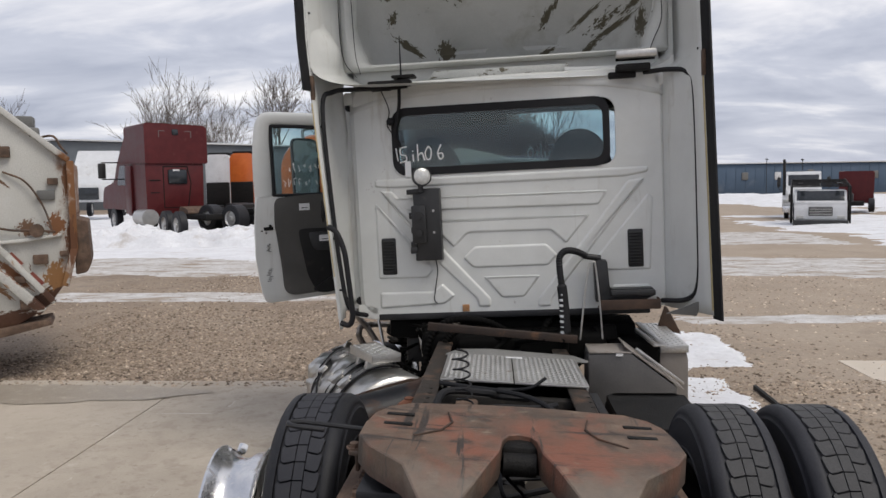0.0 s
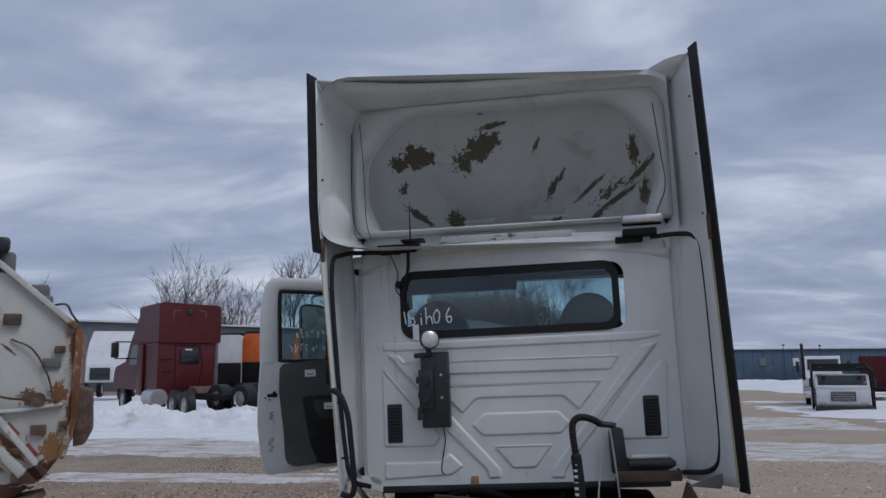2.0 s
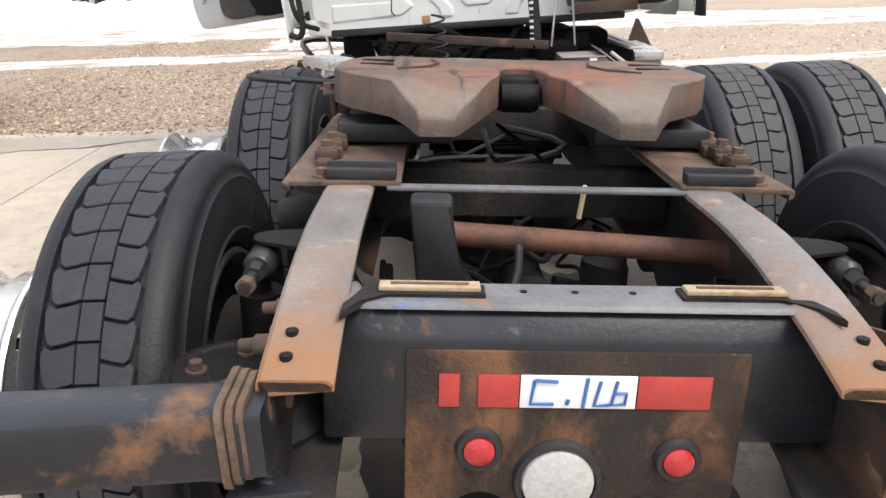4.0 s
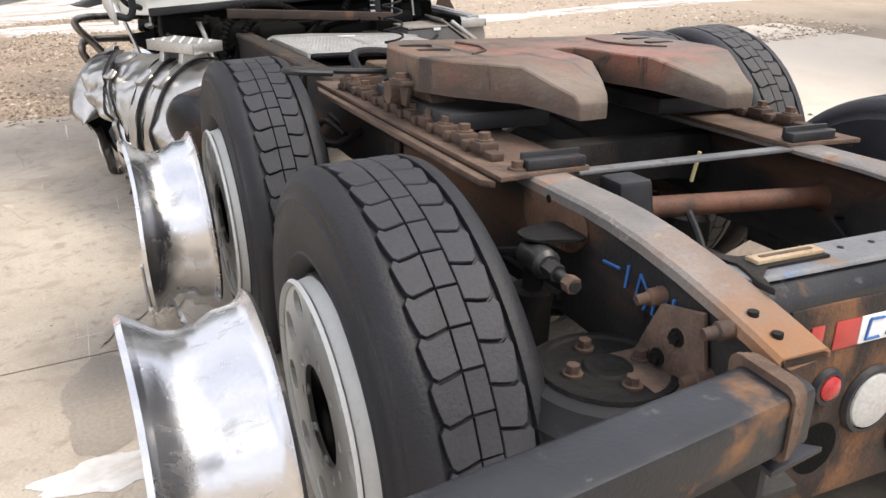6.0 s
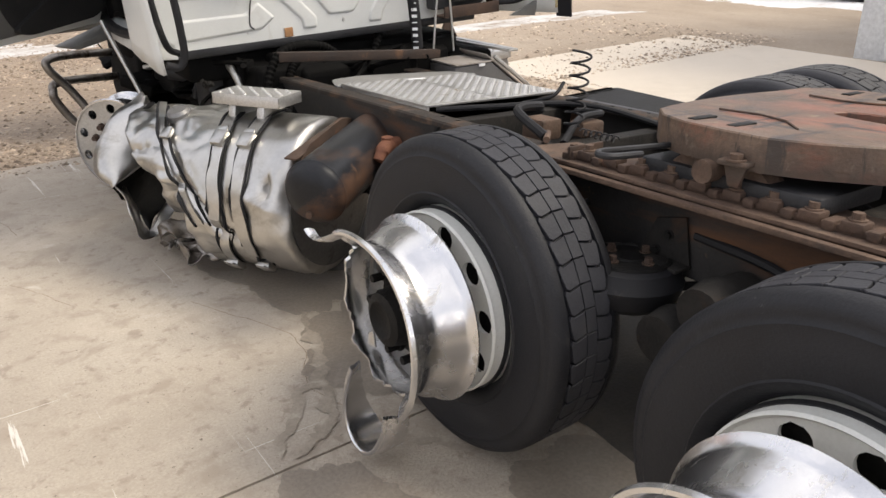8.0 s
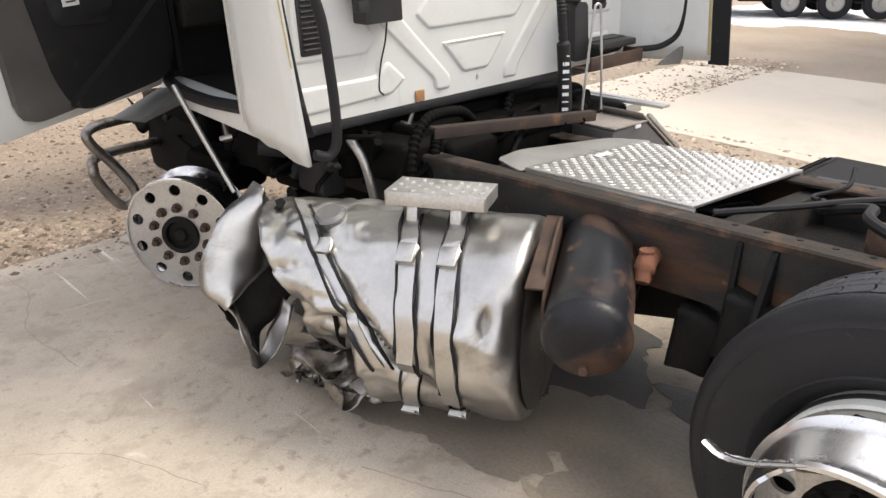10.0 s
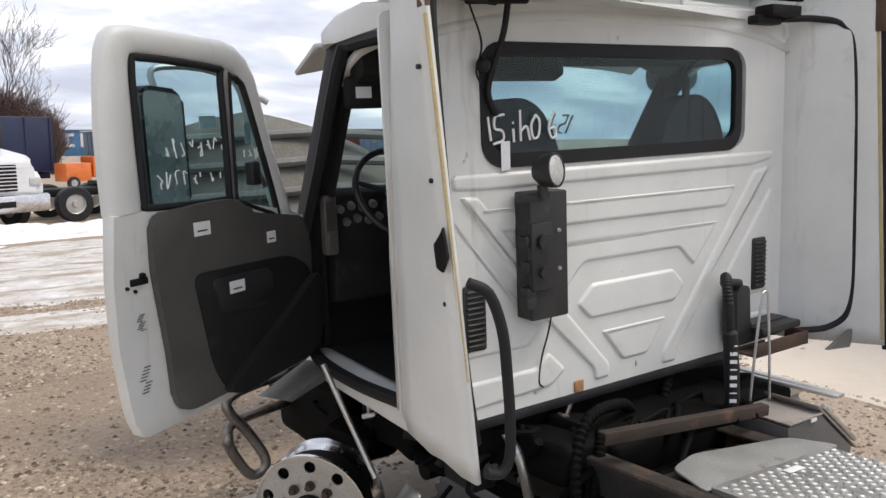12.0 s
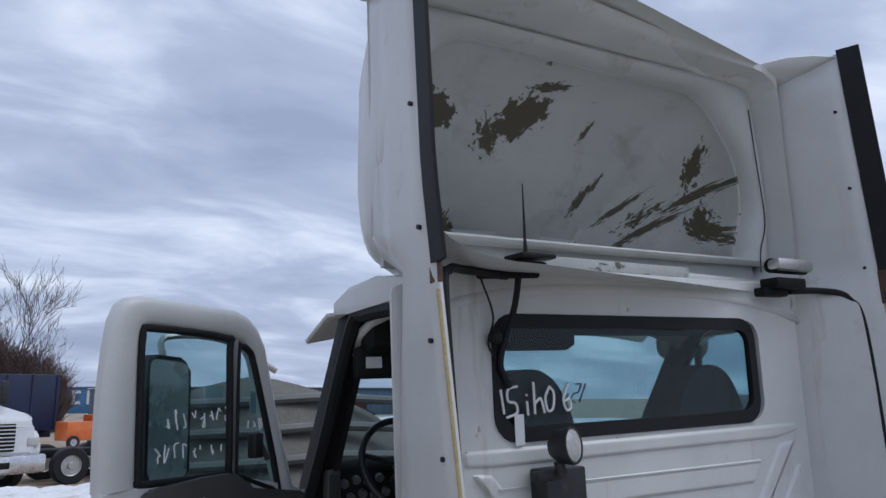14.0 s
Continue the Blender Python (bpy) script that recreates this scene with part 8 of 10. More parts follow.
tube(bm, [(0.998, 0.0, 1.628), (0.998, 0.008, 1.628)], 0.007, 8)
part("door_latch", bm, grime_black, door, "rusty door latch", DOOR)
bm = B()
for k in range(9):
    box(bm, (0.945 + 0.006 * (k % 5), 0.0015, 1.32 - 0.012 * k), (0.03, 0.001, 0.005))
    box(bm, (0.945 + 0.005 * (k % 4), 0.0015, 1.52 - 0.012 * k * 0.6), (0.025, 0.001, 0.004))
tagged(part("printed_sticker", bm, grey_panel, door, "worn grey printed stickers", DOOR), kind="stuff")
bm = B()
box(bm, (0.34, 0.03, 2.0), (0.05, 0.05, 0.10), 0.01)
tube(bm, [(0.34, 0.03, 2.05), (0.30, 0.06, 1.94)], 0.012, 8)
part("quarter_latch", bm, plastic_black, door, "black vent window latch", DOOR)
for s, h in ((0.0, 1.72), (0.0, 1.24)):
    bm = B()
    tube(bm, [(s - 0.01, -0.01, h - 0.06), (s - 0.01, -0.01, h + 0.06)], 0.018, 10)
    box(bm, (s + 0.03, -0.01, h), (0.08, 0.02, 0.09), 0.004)
    part("door_hinge", bm, alu_dull, door, "", DOOR)
# big mirror outside the door
bm = B()
prism(bm, round_corners([(0.46, 1.86), (0.46, 2.36), (0.68, 2.38), (0.68, 1.86)], 0.05), -0.30, -0.22, "y", 0.02)
mir = part("door_mirror", bm, plastic_black, door, "large black west-coast mirror", DOOR)
bm = B()
tube(bm, smooth_path([(0.12, -0.06, 2.30), (0.3, -0.2, 2.44), (0.55, -0.27, 2.45), (0.57, -0.26, 2.36)], 5), 0.014, 8)
part("mirror_arm", bm, alu_dull, mir, "", DOOR)
bm = B()
tube(bm, smooth_path([(0.10, -0.06, 1.75), (0.3, -0.2, 1.78), (0.55, -0.27, 1.80), (0.57, -0.26, 1.88)], 5), 0.014, 8)
part("mirror_arm", bm, alu_dull, mir, "", DOOR)
# pale mirror face: the sky's reflection put into the colour
bm = B()
for a_, b_ in ((-0.219, -0.215), (-0.305, -0.301)):
    prism(bm, round_corners([(0.475, 1.885), (0.475, 2.34), (0.667, 2.36), (0.667, 1.885)], 0.04), a_, b_, "y")
part("mirror_glass", bm, lamp_glass, mir, "", DOOR)
bm = B()
prism(bm, [(-0.10, 1.02), (0.30, 0.98), (0.34, 1.0), (0.0, 1.07)], -0.05, 0.12, "y", 0.004)
part("bent_cowl_sheet", bm, grey_panel, truck, "bent grey sheet under the hinge", DOOR)

# ==== the yard ====
def hgt(x, y):
    h = 0.05 * noise.noise(Vector((x * 0.08, y * 0.08, 0))) + 0.025 * noise.noise(Vector((x * 0.5, y * 0.5, 3)))
    return h - 0.07 - 0.05 * max(0.0, min(x - 8.0, 12.0)) * max(0.0, min(1.0, (21.0 - y) / 7.0))


def axis_steps(lo, hi, fine, c, far):
    out, v, s = [], c, fine
    while v < hi:
        out.append(v)
        v += s
        if v > c + far:
            s *= 1.22
    out.append(hi)
    v, s = c - fine, fine
    while v > lo:
        out.insert(0, v)
        v -= s
        if v < c - far:
            s *= 1.22
    out.insert(0, lo)
    return out


xs = axis_steps(-900, 900, 0.35, -1, 12)
ys = axis_steps(-700, 1500, 0.35, 8, 12)
verts, faces = [], []
for y in ys:
    for x in xs:
        dirt_side = 0.95 < x < 3.3 and y > 2.6
        under = 0.16 if y < (6.6 if x < 1.5 else 7.7) and y > -8.9 and -8.9 < x < 6.8 and not dirt_side else (0.02 if y < (6.9 if x < 1.5 else 8.1) and not dirt_side else 0.0)
        verts.append((x, y, hgt(x, y) - under))
nx = len(xs)
for j in range(len(ys) - 1):
    for i in range(nx - 1):
        a = j * nx + i
        faces.append((a, a + 1, a + nx + 1, a + nx))
me = bpy.data.meshes.new("ground")
me.from_pydata(verts, [], faces)
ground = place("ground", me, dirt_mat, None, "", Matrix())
tagged(ground, "brown gravelly dirt yard ground", "ground", kind="structure")

# concrete slabs, with open joints
pave = thing("pavement", Matrix(), "pale weathered concrete slab pavement with cracks and joints", "pavement", kind="structure")
JX = [-9.0, -3.57, 1.9, 6.9]
JY = [-9.0, -5.2, -1.3, 2.545, 6.72]
for i in range(3):
    for j in range(4):
        # a strip of bare dirt runs along the far side of the truck
        x0, x1 = (3.15 if i == 2 and j == 3 else JX[i] + 0.006), (0.75 if i == 1 and j == 3 else JX[i + 1] - 0.006)
        y0, y1 = JY[j] + 0.006, JY[j + 1] - 0.006 + (1.15 if i == 2 and j == 3 else 0.0)
        bm = B()
        n_ = 26
        top = []
        for b in range(n_ + 1):
            row = []
            for a in range(n_ + 1):
                x, y = x0 + (x1 - x0) * a / n_, y0 + (y1 - y0) * b / n_
                if b == n_ and j == 3:
                    y += 0.05 * noise.noise(Vector((x * 1.3, 0, 0))) + 0.03 * noise.noise(Vector((x * 5, 1, 0)))
                z = -0.018 * max(0.0, x + 0.4) - 0.0012 * (1 if min(a, b, n_ - a, n_ - b) == 0 else 0) * 4
                row.append((x, y, max(z, -0.06)))
            top.append(row)
        rows = loft(bm, top, False)
        edge = [rows[0][k] for k in range(n_ + 1)] + [rows[k][n_] for k in range(1, n_ + 1)] + [rows[n_][k] for k in range(n_ - 1, -1, -1)] + [rows[k][0] for k in range(n_ - 1, 0, -1)]
        low_ = [bm.verts.new((v.co.x, v.co.y, -0.22)) for v in edge]
        for k in range(len(edge)):
            q = (k + 1) % len(edge)
            bm.faces.new((edge[k], low_[k], low_[q], edge[q]))
        bmesh.ops.recalc_face_normals(bm, faces=bm.faces)
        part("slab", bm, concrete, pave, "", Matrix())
# dark joint filler
bm = B()
for x in JX[1:3]:
    box(bm, (x, -1.0, -0.055), (0.03, 15.4, 0.05))
for y in JY[1:4]:
    box(bm, (-1, y, -0.055), (15.8, 0.03, 0.05))
part("joint_filler", bm, grime_black, pave, "", Matrix())
# hairline cracks
for k, pts in enumerate(([(-2.25, 6.68), (-2.2, 6.2), (-2.32, 5.8), (-2.25, 5.3)], [(-2.9, 5.0), (-2.4, 4.6), (-2.2, 4.2)], [(-1.75, 3.9), (-1.5, 3.3), (-1.62, 2.9), (-1.5, 2.56)])):
    bm = B()
    P = smooth_path([(x, y, 0.0005) for x, y in pts], 12)
    P = [p + Vector((0.02 * noise.noise(p * 9), 0.02 * noise.noise(p * 9 + Vector((4, 0, 0))), 0)) for p in P]
    loft(bm, [[p + Vector((-0.0016, 0, 0)), p + Vector((0.0016, 0, 0))] for p in P], False)
    part("crack", bm, dirt_mat, pave, "", Matrix())
damp_shade_mat = surface("damp_and_shaded_concrete", [(0.25, 0.21, 0.17), (0.32, 0.275, 0.225)], 3, 0.35, 0, 0.2, 70, [((0.26, 0.22, 0.18), 7, 0.58, 0.7, 0.7, None)], world_co=True)


STAINS = []


def stain(cx, cy, rx, ry, seed, mat, label, turn=0.0):
    bm = B()
    pts = []
    STAINS.append(label)
    lift = 0.0012 + 0.0004 * len(STAINS)
    for k in range(150):
        a = 2 * math.pi * k / 150
        f = 0.80 + 0.34 * noise.noise(Vector((math.cos(a) * 1.2 + seed, math.sin(a) * 1.2, 0))) + 0.12 * noise.noise(Vector((math.cos(a) * 3.5 + seed, math.sin(a) * 3.5, 1))) + 0.05 * noise.noise(Vector((math.cos(a) * 12 + seed, math.sin(a) * 12, 1)))
        ex, ey = rx * f * math.cos(a), ry * f * math.sin(a)
        x, y = cx + ex * math.cos(turn) - ey * math.sin(turn), cy + ex * math.sin(turn) + ey * math.cos(turn)
        pts.append((x, y, max(-0.018 * max(0.0, x + 0.4), -0.06) + lift))
    bm.faces.new([bm.verts.new(p) for p in pts])
    return part("ground_patch", bm, mat, pave, label, Matrix())


stain(-1.83, 2.20, 0.27, 0.36, 3.0, damp_shade_mat, "dark damp stain")
stain(-1.92, 1.80, 0.22, 0.10, 8.0, slush_mat, "thin icy residue")
stain(-1.20, 4.0, 0.42, 0.8, 7.5, damp_shade_mat, "dark damp stain")
stain(-1.22, 3.02, 0.42, 0.50, 17.5, damp_shade_mat, "dark damp stain")
stain(-1.15, 1.75, 0.28, 0.5, 1.5, damp_shade_mat, "dark damp stain")
# dark slab under the truck: shade put into the concrete's colour
under_shade_mat = surface("underbody_shade_concrete", [(0.045, 0.039, 0.033), (0.09, 0.077, 0.063)], 4, 0.55, 0, 0.3, 70, [((0.11, 0.09, 0.07), 6, 0.60, 0.74, 0.8, None)], world_co=True)
stain(-0.42, 1.6, 0.72, 2.0, 21.0, under_shade_mat, "dark patch under the axles, its shade painted on the slab")
stain(-0.42, 4.9, 0.95, 1.5, 23.0, under_shade_mat, "dark patch under the engine, its shade painted on the slab")
# shadow beside the frame, painted with the damp concrete's colour
stain(-0.95, 3.15, 0.35, 0.7, 41.0, damp_shade_mat, "patch beside the frame, darkened for the shadow there")
damp_mat = surface("drying_concrete", [(0.31, 0.262, 0.205), (0.385, 0.332, 0.268)], 4, 0.5, 0, 0.2, 70, [((0.43, 0.38, 0.31), 9, 0.54, 0.64, 0.8, None)], world_co=True)


def trickle(path, width, seed, label):
    """Damp run on the concrete: a ragged band along a line."""
    pts = smooth_path([(x, y, 0.0) for x, y in path], 8)
    left, right = [], []
    STAINS.append(label)
    lift = 0.0012 + 0.0004 * len(STAINS)
    for k, p in enumerate(pts):
        d = (pts[min(k + 1, len(pts) - 1)] - pts[max(k - 1, 0)]).normalized()
        nrm = Vector((-d.y, d.x, 0))
        end = min(1.0, 6.0 * min(k, len(pts) - 1 - k) / len(pts) + 0.15)
        for side, out in ((1, left), (-1, right)):
            w = width * end * (0.75 + 1.3 * noise.noise(Vector((k * 0.22, seed, side * 3.0))) + 0.5 * noise.noise(Vector((k * 0.9, seed, side * 5.0))))
            q = p + nrm * side * max(w, 0.006)
            out.append((q.x, q.y, lift))
    bm = B()
    loft(bm, [left, right], False)
    for f in bm.faces:
        f.normal_update()
        if f.normal.z < 0:
            f.normal_flip()
    return part("ground_patch", bm, damp_mat, pave, label, Matrix(), smooth=False)


trickle([(-1.37, 3.48), (-1.43, 3.31), (-1.45, 3.19), (-1.50, 3.07), (-1.55, 2.97), (-1.60, 2.82), (-1.65, 2.70), (-1.75, 2.62), (-1.85, 2.57)], 0.035, 2.0, "brownish damp run along the concrete")
trickle([(-1.52, 3.03), (-1.58, 2.96), (-1.67, 2.90), (-1.75, 2.78), (-1.83, 2.70), (-1.89, 2.60)], 0.028, 9.0, "brownish damp run along the concrete")
trickle([(-1.50, 2.42), (-1.42, 2.36), (-1.38, 2.28), (-1.33, 2.24)], 0.022, 14.0, "brownish damp run along the concrete")
stain(-4.7, 6.20, 1.7, 0.42, 61.0, damp_mat, "damp dirty strip along the slab edge")

# loose gravel
rnd = random.Random(7)
gv, gf = [], []
ico = [(0, 0, 1), (0.9, 0, 0.1), (0.28, 0.85, 0.0), (-0.72, 0.53, 0.1), (-0.72, -0.53, 0.0), (0.28, -0.85, 0.1)]
count = 0
while count < 85000:
    y = 6.5 + 13 * rnd.random() ** 1.9
    x = rnd.uniform(-8.5, 7.5) if count % 5 < 2 else rnd.uniform(-6.5, -0.3)
    if count % 12 == 0:
        x, y = rnd.uniform(1.0, 3.2), rnd.uniform(2.8, 7.0)
    if noise.noise(Vector((x * 0.35, y * 0.35, 9))) < -0.15 and y > 7.2 and rnd.random() < 0.7:
        continue
    if y < 6.72 and not 0.95 < x < 3.25 and rnd.random() < 0.95:
        continue
    s = 0.006 + 0.027 * rnd.random() ** 3.0
    z = hgt(x, y) if y > 6.72 or 0.95 < x < 3.15 else 0.0
    a = rnd.uniform(0, 6.28)
    fx, fz = s * rnd.uniform(0.8, 1.5), s * rnd.uniform(0.45, 0.8)
    b = len(gv)
    for px_, py_, pz in ico:
        jx = rnd.uniform(0.8, 1.2)
        gv.append((x + (px_ * fx * math.cos(a) - py_ * s * math.sin(a)) * jx, y + (px_ * fx * math.sin(a) + py_ * s * math.cos(a)) * jx, z + pz * fz - 0.1 * s))
    for k in range(1, 6):
        gf.append((b, b + k, b + (k % 5) + 1))
    count += 1
me = bpy.data.meshes.new("gravel")
me.from_pydata(gv, [], gf)
gravel_mat = surface("gravel_bits", [(0.21, 0.16, 0.118), (0.31, 0.245, 0.185), (0.41, 0.345, 0.28)], 9, 0.9, 0, 0.1, 90, world_co=True)
# gravel turns paler on the same side as the dirt
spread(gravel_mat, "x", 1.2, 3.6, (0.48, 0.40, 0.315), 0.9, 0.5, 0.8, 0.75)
gn = gravel_mat.node_tree
g_geo = gn.nodes.new("ShaderNodeNewGeometry")
g_bs = gn.nodes["Principled BSDF"]
g_shade = ramp(gn, g_geo.outputs["Random Per Island"], [(0.0, (0.30, 0.27, 0.25)), (0.45, (0.85, 0.82, 0.80)), (0.8, (1.15, 1.12, 1.10)), (1.0, (1.75, 1.75, 1.75))])
gn.links.new(mix_col(gn, 1.0, g_bs.inputs["Base Color"].links[0].from_socket, g_shade, "MULTIPLY"), g_bs.inputs["Base Color"])
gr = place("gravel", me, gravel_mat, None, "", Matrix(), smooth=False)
tagged(gr, "loose brown and grey gravel on the dirt", "gravel", kind="stuff")


# snow
def snow_patch(name, x0, x1, y0, y1, h, seed, sc, label, lump=0.0, n=110, mat=None):
    bm = B()
    rows = []
    for j in range(n + 1):
        row = []
        for i in range(n + 1):
            u, v = i / n, j / n
            x, y = x0 + (x1 - x0) * u, y0 + (y1 - y0) * v
            e = min(1.0, 5 * min(u, 1 - u), 5 * min(v, 1 - v))
            f = noise.noise(Vector((x * sc + seed, y * sc * 1.6, seed))) + 0.35 * noise.noise(Vector((x * sc * 7 + seed, y * sc * 9, 4))) + 0.25 * noise.noise(Vector((x * sc * 16 + seed, y * sc * 20, 6))) + 0.5 * noise.noise(Vector((x * sc * 3 + seed, y * sc * 4, 2)))
            z = hgt(x, y) + h * (e * 1.6 - 0.8 + 0.9 * f) + lump * max(0, noise.noise(Vector((x * 0.9 + seed, y * 0.9, 5)))) * e
            row.append((x, y, max(z, hgt(x, y) - 0.15)))
        rows.append(row)
    loft(bm, rows, False)
    return solo(name, bm, mat or snow_mat, Matrix(), label, "snow", kind="stuff")


snow_patch("snow_patch", -22, 0.5, 18.3, 25, 0.05, 1.0, 0.3, "flat packed snow in front of the bank")
snow_patch("snow_bank", -23, -4.2, 23.5, 26.7, 0.52, 1.0, 0.42, "lumpy ploughed snow bank", 0.35)
snow_patch("snow_bank", -5.5, 3.2, 21.3, 24.5, 0.16, 7.0, 0.6, "low lumpy snow heap in front of the parked tractor", 0.25)
snow_patch("snow_patch", 9.4, 27, 20.5, 37, 0.11, 3.5, 0.16, "wide snow field beside the yard road")
snow_patch("snow_patch", 4.2, 10.6, 22.5, 28.8, 0.05, 16.5, 0.35, "dirty snow beside the yard road", mat=slush_mat)
snow_patch("snow_patch", 13, 48, 50, 92, 0.30, 18.5, 0.08, "wide snow field before the warehouse")
snow_patch("snow_patch", 13.6, 17.0, 7.6, 10.9, 0.06, 5.5, 0.5, "snow strip under the trailer")
snow_patch("snow_patch", -20, 2, 15.6, 21, 0.06, 2.5, 0.3, "dirty flat snow strip", mat=slush_mat)
snow_patch("snow_patch", 1.5, 12, 14.6, 19.5, 0.05, 4.5, 0.35, "dirty flat snow strip", mat=slush_mat)
snow_patch("snow_patch", 9, 40, 27, 42, 0.10, 6.5, 0.15, "wide snow field")
snow_patch("snow_patch", 16, 60, 40, 85, 0.25, 8.5, 0.1, "wide snow field")
snow_patch("snow_patch", -60, 10, 27, 60, 0.12, 9.5, 0.12, "wide snow field")
snow_patch("snow_patch", -10, 1, 12.2, 13.6, 0.012, 11.5, 0.9, "thin broken snow streaks", mat=slush_mat)
snow_patch("snow_patch", 1.5, 9, 10.0, 10.8, 0.016, 21.5, 0.9, "thin broken snow streaks", mat=slush_mat)
snow_patch("snow_patch", 1.2, 2.35, 7.2, 9.6, 0.035, 12.5, 1.2, "melting snow patch beside the truck")
snow_patch("snow_patch", 1.1, 1.8, 5.9, 7.3, 0.012, 13.5, 1.6, "melting snow scraps beside the truck")
snow_patch("snow_patch", 12, 24, 9.5, 14.5, 0.08, 14.5, 0.3, "dirty snow strip")
snow_patch("snow_patch", -4.5, 3.0, 13.2, 21.5, 0.035, 15.5, 0.4, "dirty snow streaks", mat=slush_mat)


# ---- parked vehicles ----
red_paint = surface("faded_dark_red_paint", [(0.075, 0.008, 0.010), (0.11, 0.014, 0.015)], 3, 0.45, 0, 0.03, 100, [((0.14, 0.045, 0.035), 5, 0.62, 0.8, 0.7, None)], coat=0.05, spec=0.3)
orange_paint = surface("orange_truck_paint", [(0.62, 0.13, 0.025), (0.74, 0.19, 0.04)], 3, 0.4, 0, 0.03, 100, [((0.35, 0.12, 0.05), 6, 0.62, 0.8, 0.7, None)], coat=0.3)
truck_white = surface("parked_truck_white", [(0.62, 0.63, 0.64), (0.72, 0.73, 0.74)], 3, 0.35, 0, 0.03, 100, [((0.35, 0.33, 0.30), 4, 0.6, 0.8, 0.7, None)], coat=0.3)
dark_glass = surface("dark_truck_glass", [(0.015, 0.018, 0.022), (0.03, 0.035, 0.04)], 4, 0.08, 0, 0, 50, grain=0)
blue_paint = surface("dark_blue_container", [(0.006, 0.012, 0.042), (0.010, 0.020, 0.065)], 2, 0.5, 0, 0.05, 90, [((0.08, 0.05, 0.05), 4, 0.62, 0.8, 0.8, None)])
rust_white = surface("rust_streaked_white", [(0.52, 0.515, 0.48), (0.62, 0.615, 0.58)], 2.0, 0.6, 0, 0.1, 90, [((0.34, 0.30, 0.24), 1.2, 0.58, 0.80, 0.6, (1, 1, 0.4)), ((0.30, 0.15, 0.06), 3.0, 0.635, 0.70, 0.85, (1, 1, 0.5)), ((0.10, 0.045, 0.025), 4.5, 0.665, 0.69, 0.9, (1, 1, 0.6))])


def simple_wheel(parent, m, c, r=0.5, w=0.28, axis="x"):
    bm = B()
    lathe(bm, [(-w / 2, r * 0.55), (-w / 2, r * 0.93), (-w / 2 + 0.03, r), (w / 2 - 0.03, r), (w / 2, r * 0.93), (w / 2, r * 0.55)], 28, axis)
    t = part("tyre", bm, tyre_mat, parent, "", m @ Matrix.Translation(c))
    bm = B()
    lathe(bm, [(-w / 2 + 0.01, r * 0.57), (-w / 2 + 0.06, r * 0.5), (-w / 2 + 0.06, r * 0.2), (-w / 2 - 0.02, r * 0.16), (-w / 2 - 0.02, 0.0)], 24, axis)
    lathe(bm, [(w / 2 - 0.01, r * 0.57), (w / 2 - 0.06, r * 0.5), (w / 2 - 0.06, r * 0.2), (w / 2 + 0.02, r * 0.16), (w / 2 + 0.02, 0.0)], 24, axis)
    part("rim", bm, alu_dull, t, "", m @ Matrix.Translation(c))


# red sleeper tractor, its back towards the yard
RT = pose(-12.95, 28.9, 0.06, 0, 0, 42)
rt = thing("red_semi_truck", RT, "dark red high-roof sleeper semi tractor parked behind a snow bank", "truck", "parked trucks")
bm = B()
prism(bm, round_corners([(-1.14, 0.72), (-1.16, 2.78), (1.10, 2.78), (1.06, 0.72)], 0.08), 0.0, 2.4, "y", 0.03)
part("sleeper_cab", bm, red_paint, rt, "", RT)
bm = B()
prism(bm, round_corners([(-1.17, 2.76), (-1.17, 4.24), (-1.08, 4.30), (1.14, 4.24), (1.26, 4.16), (1.26, 2.76)], 0.05), -0.07, 2.5, "y", 0.03)
rb = part("raised_roof", bm, red_paint, rt, "tall overhanging red sleeper roof", RT)
for x, sx in ((-0.62, 1), (0.62, -1)):
    bm = B()
    box(bm, (x + sx * 0.12, -0.078, 4.0), (0.24, 0.012, 0.02))
    box(bm, (x, -0.078, 3.88), (0.02, 0.012, 0.26))
    part("trim_mark", bm, grey_panel, rb, "", RT)
bm = B()
box(bm, (0.0, -0.09, 3.96), (0.24, 0.05, 0.22), 0.03)
part("roof_vent", bm, dark_glass, rb, "", RT)
bm = B()
frame_ring(bm, [(-0.50, 1.05), (0.46, 1.05), (0.60, 2.0), (0.46, 2.66), (-0.50, 2.66)], [(-0.47, 1.08), (0.43, 1.08), (0.565, 2.0), (0.43, 2.63), (-0.47, 2.63)], -0.015, 0.0, "y")
part("panel_seam", bm, grime_black, rt, "", RT)
bm = B()
box(bm, (0.06, -0.02, 2.25), (0.74, 0.06, 0.56), 0.05)
rh = part("rear_hatch", bm, dark_glass, rt, "", RT)
bm = B()
box(bm, (0.0, -0.055, 2.50), (0.26, 0.01, 0.06))
part("sticker", bm, paper, rh, "", RT)
bm = B()
box(bm, (-0.82, -0.012, 2.12), (0.42, 0.02, 0.05), 0.005)
box(bm, (-0.82, -0.012, 1.65), (0.34, 0.02, 0.03), 0.005)
part("grab_rail", bm, grime_black, rt, "", RT)
bm = B()
prism(bm, round_corners([(2.4, 0.95), (2.4, 3.9), (2.7, 3.85), (3.9, 2.75), (4.3, 2.1), (6.0, 1.85), (6.25, 0.95)], 0.12), -1.12, 1.0, "x", 0.06)
fc = part("front_cab", bm, red_paint, rt, "", RT)
bm = B()
prism(bm, round_corners([(2.62, 1.95), (2.62, 2.75), (3.35, 2.75), (3.75, 2.2), (3.75, 1.95)], 0.06), -1.14, -1.10, "x")
part("side_pane", bm, dark_glass, fc, "", RT)
bm = B()
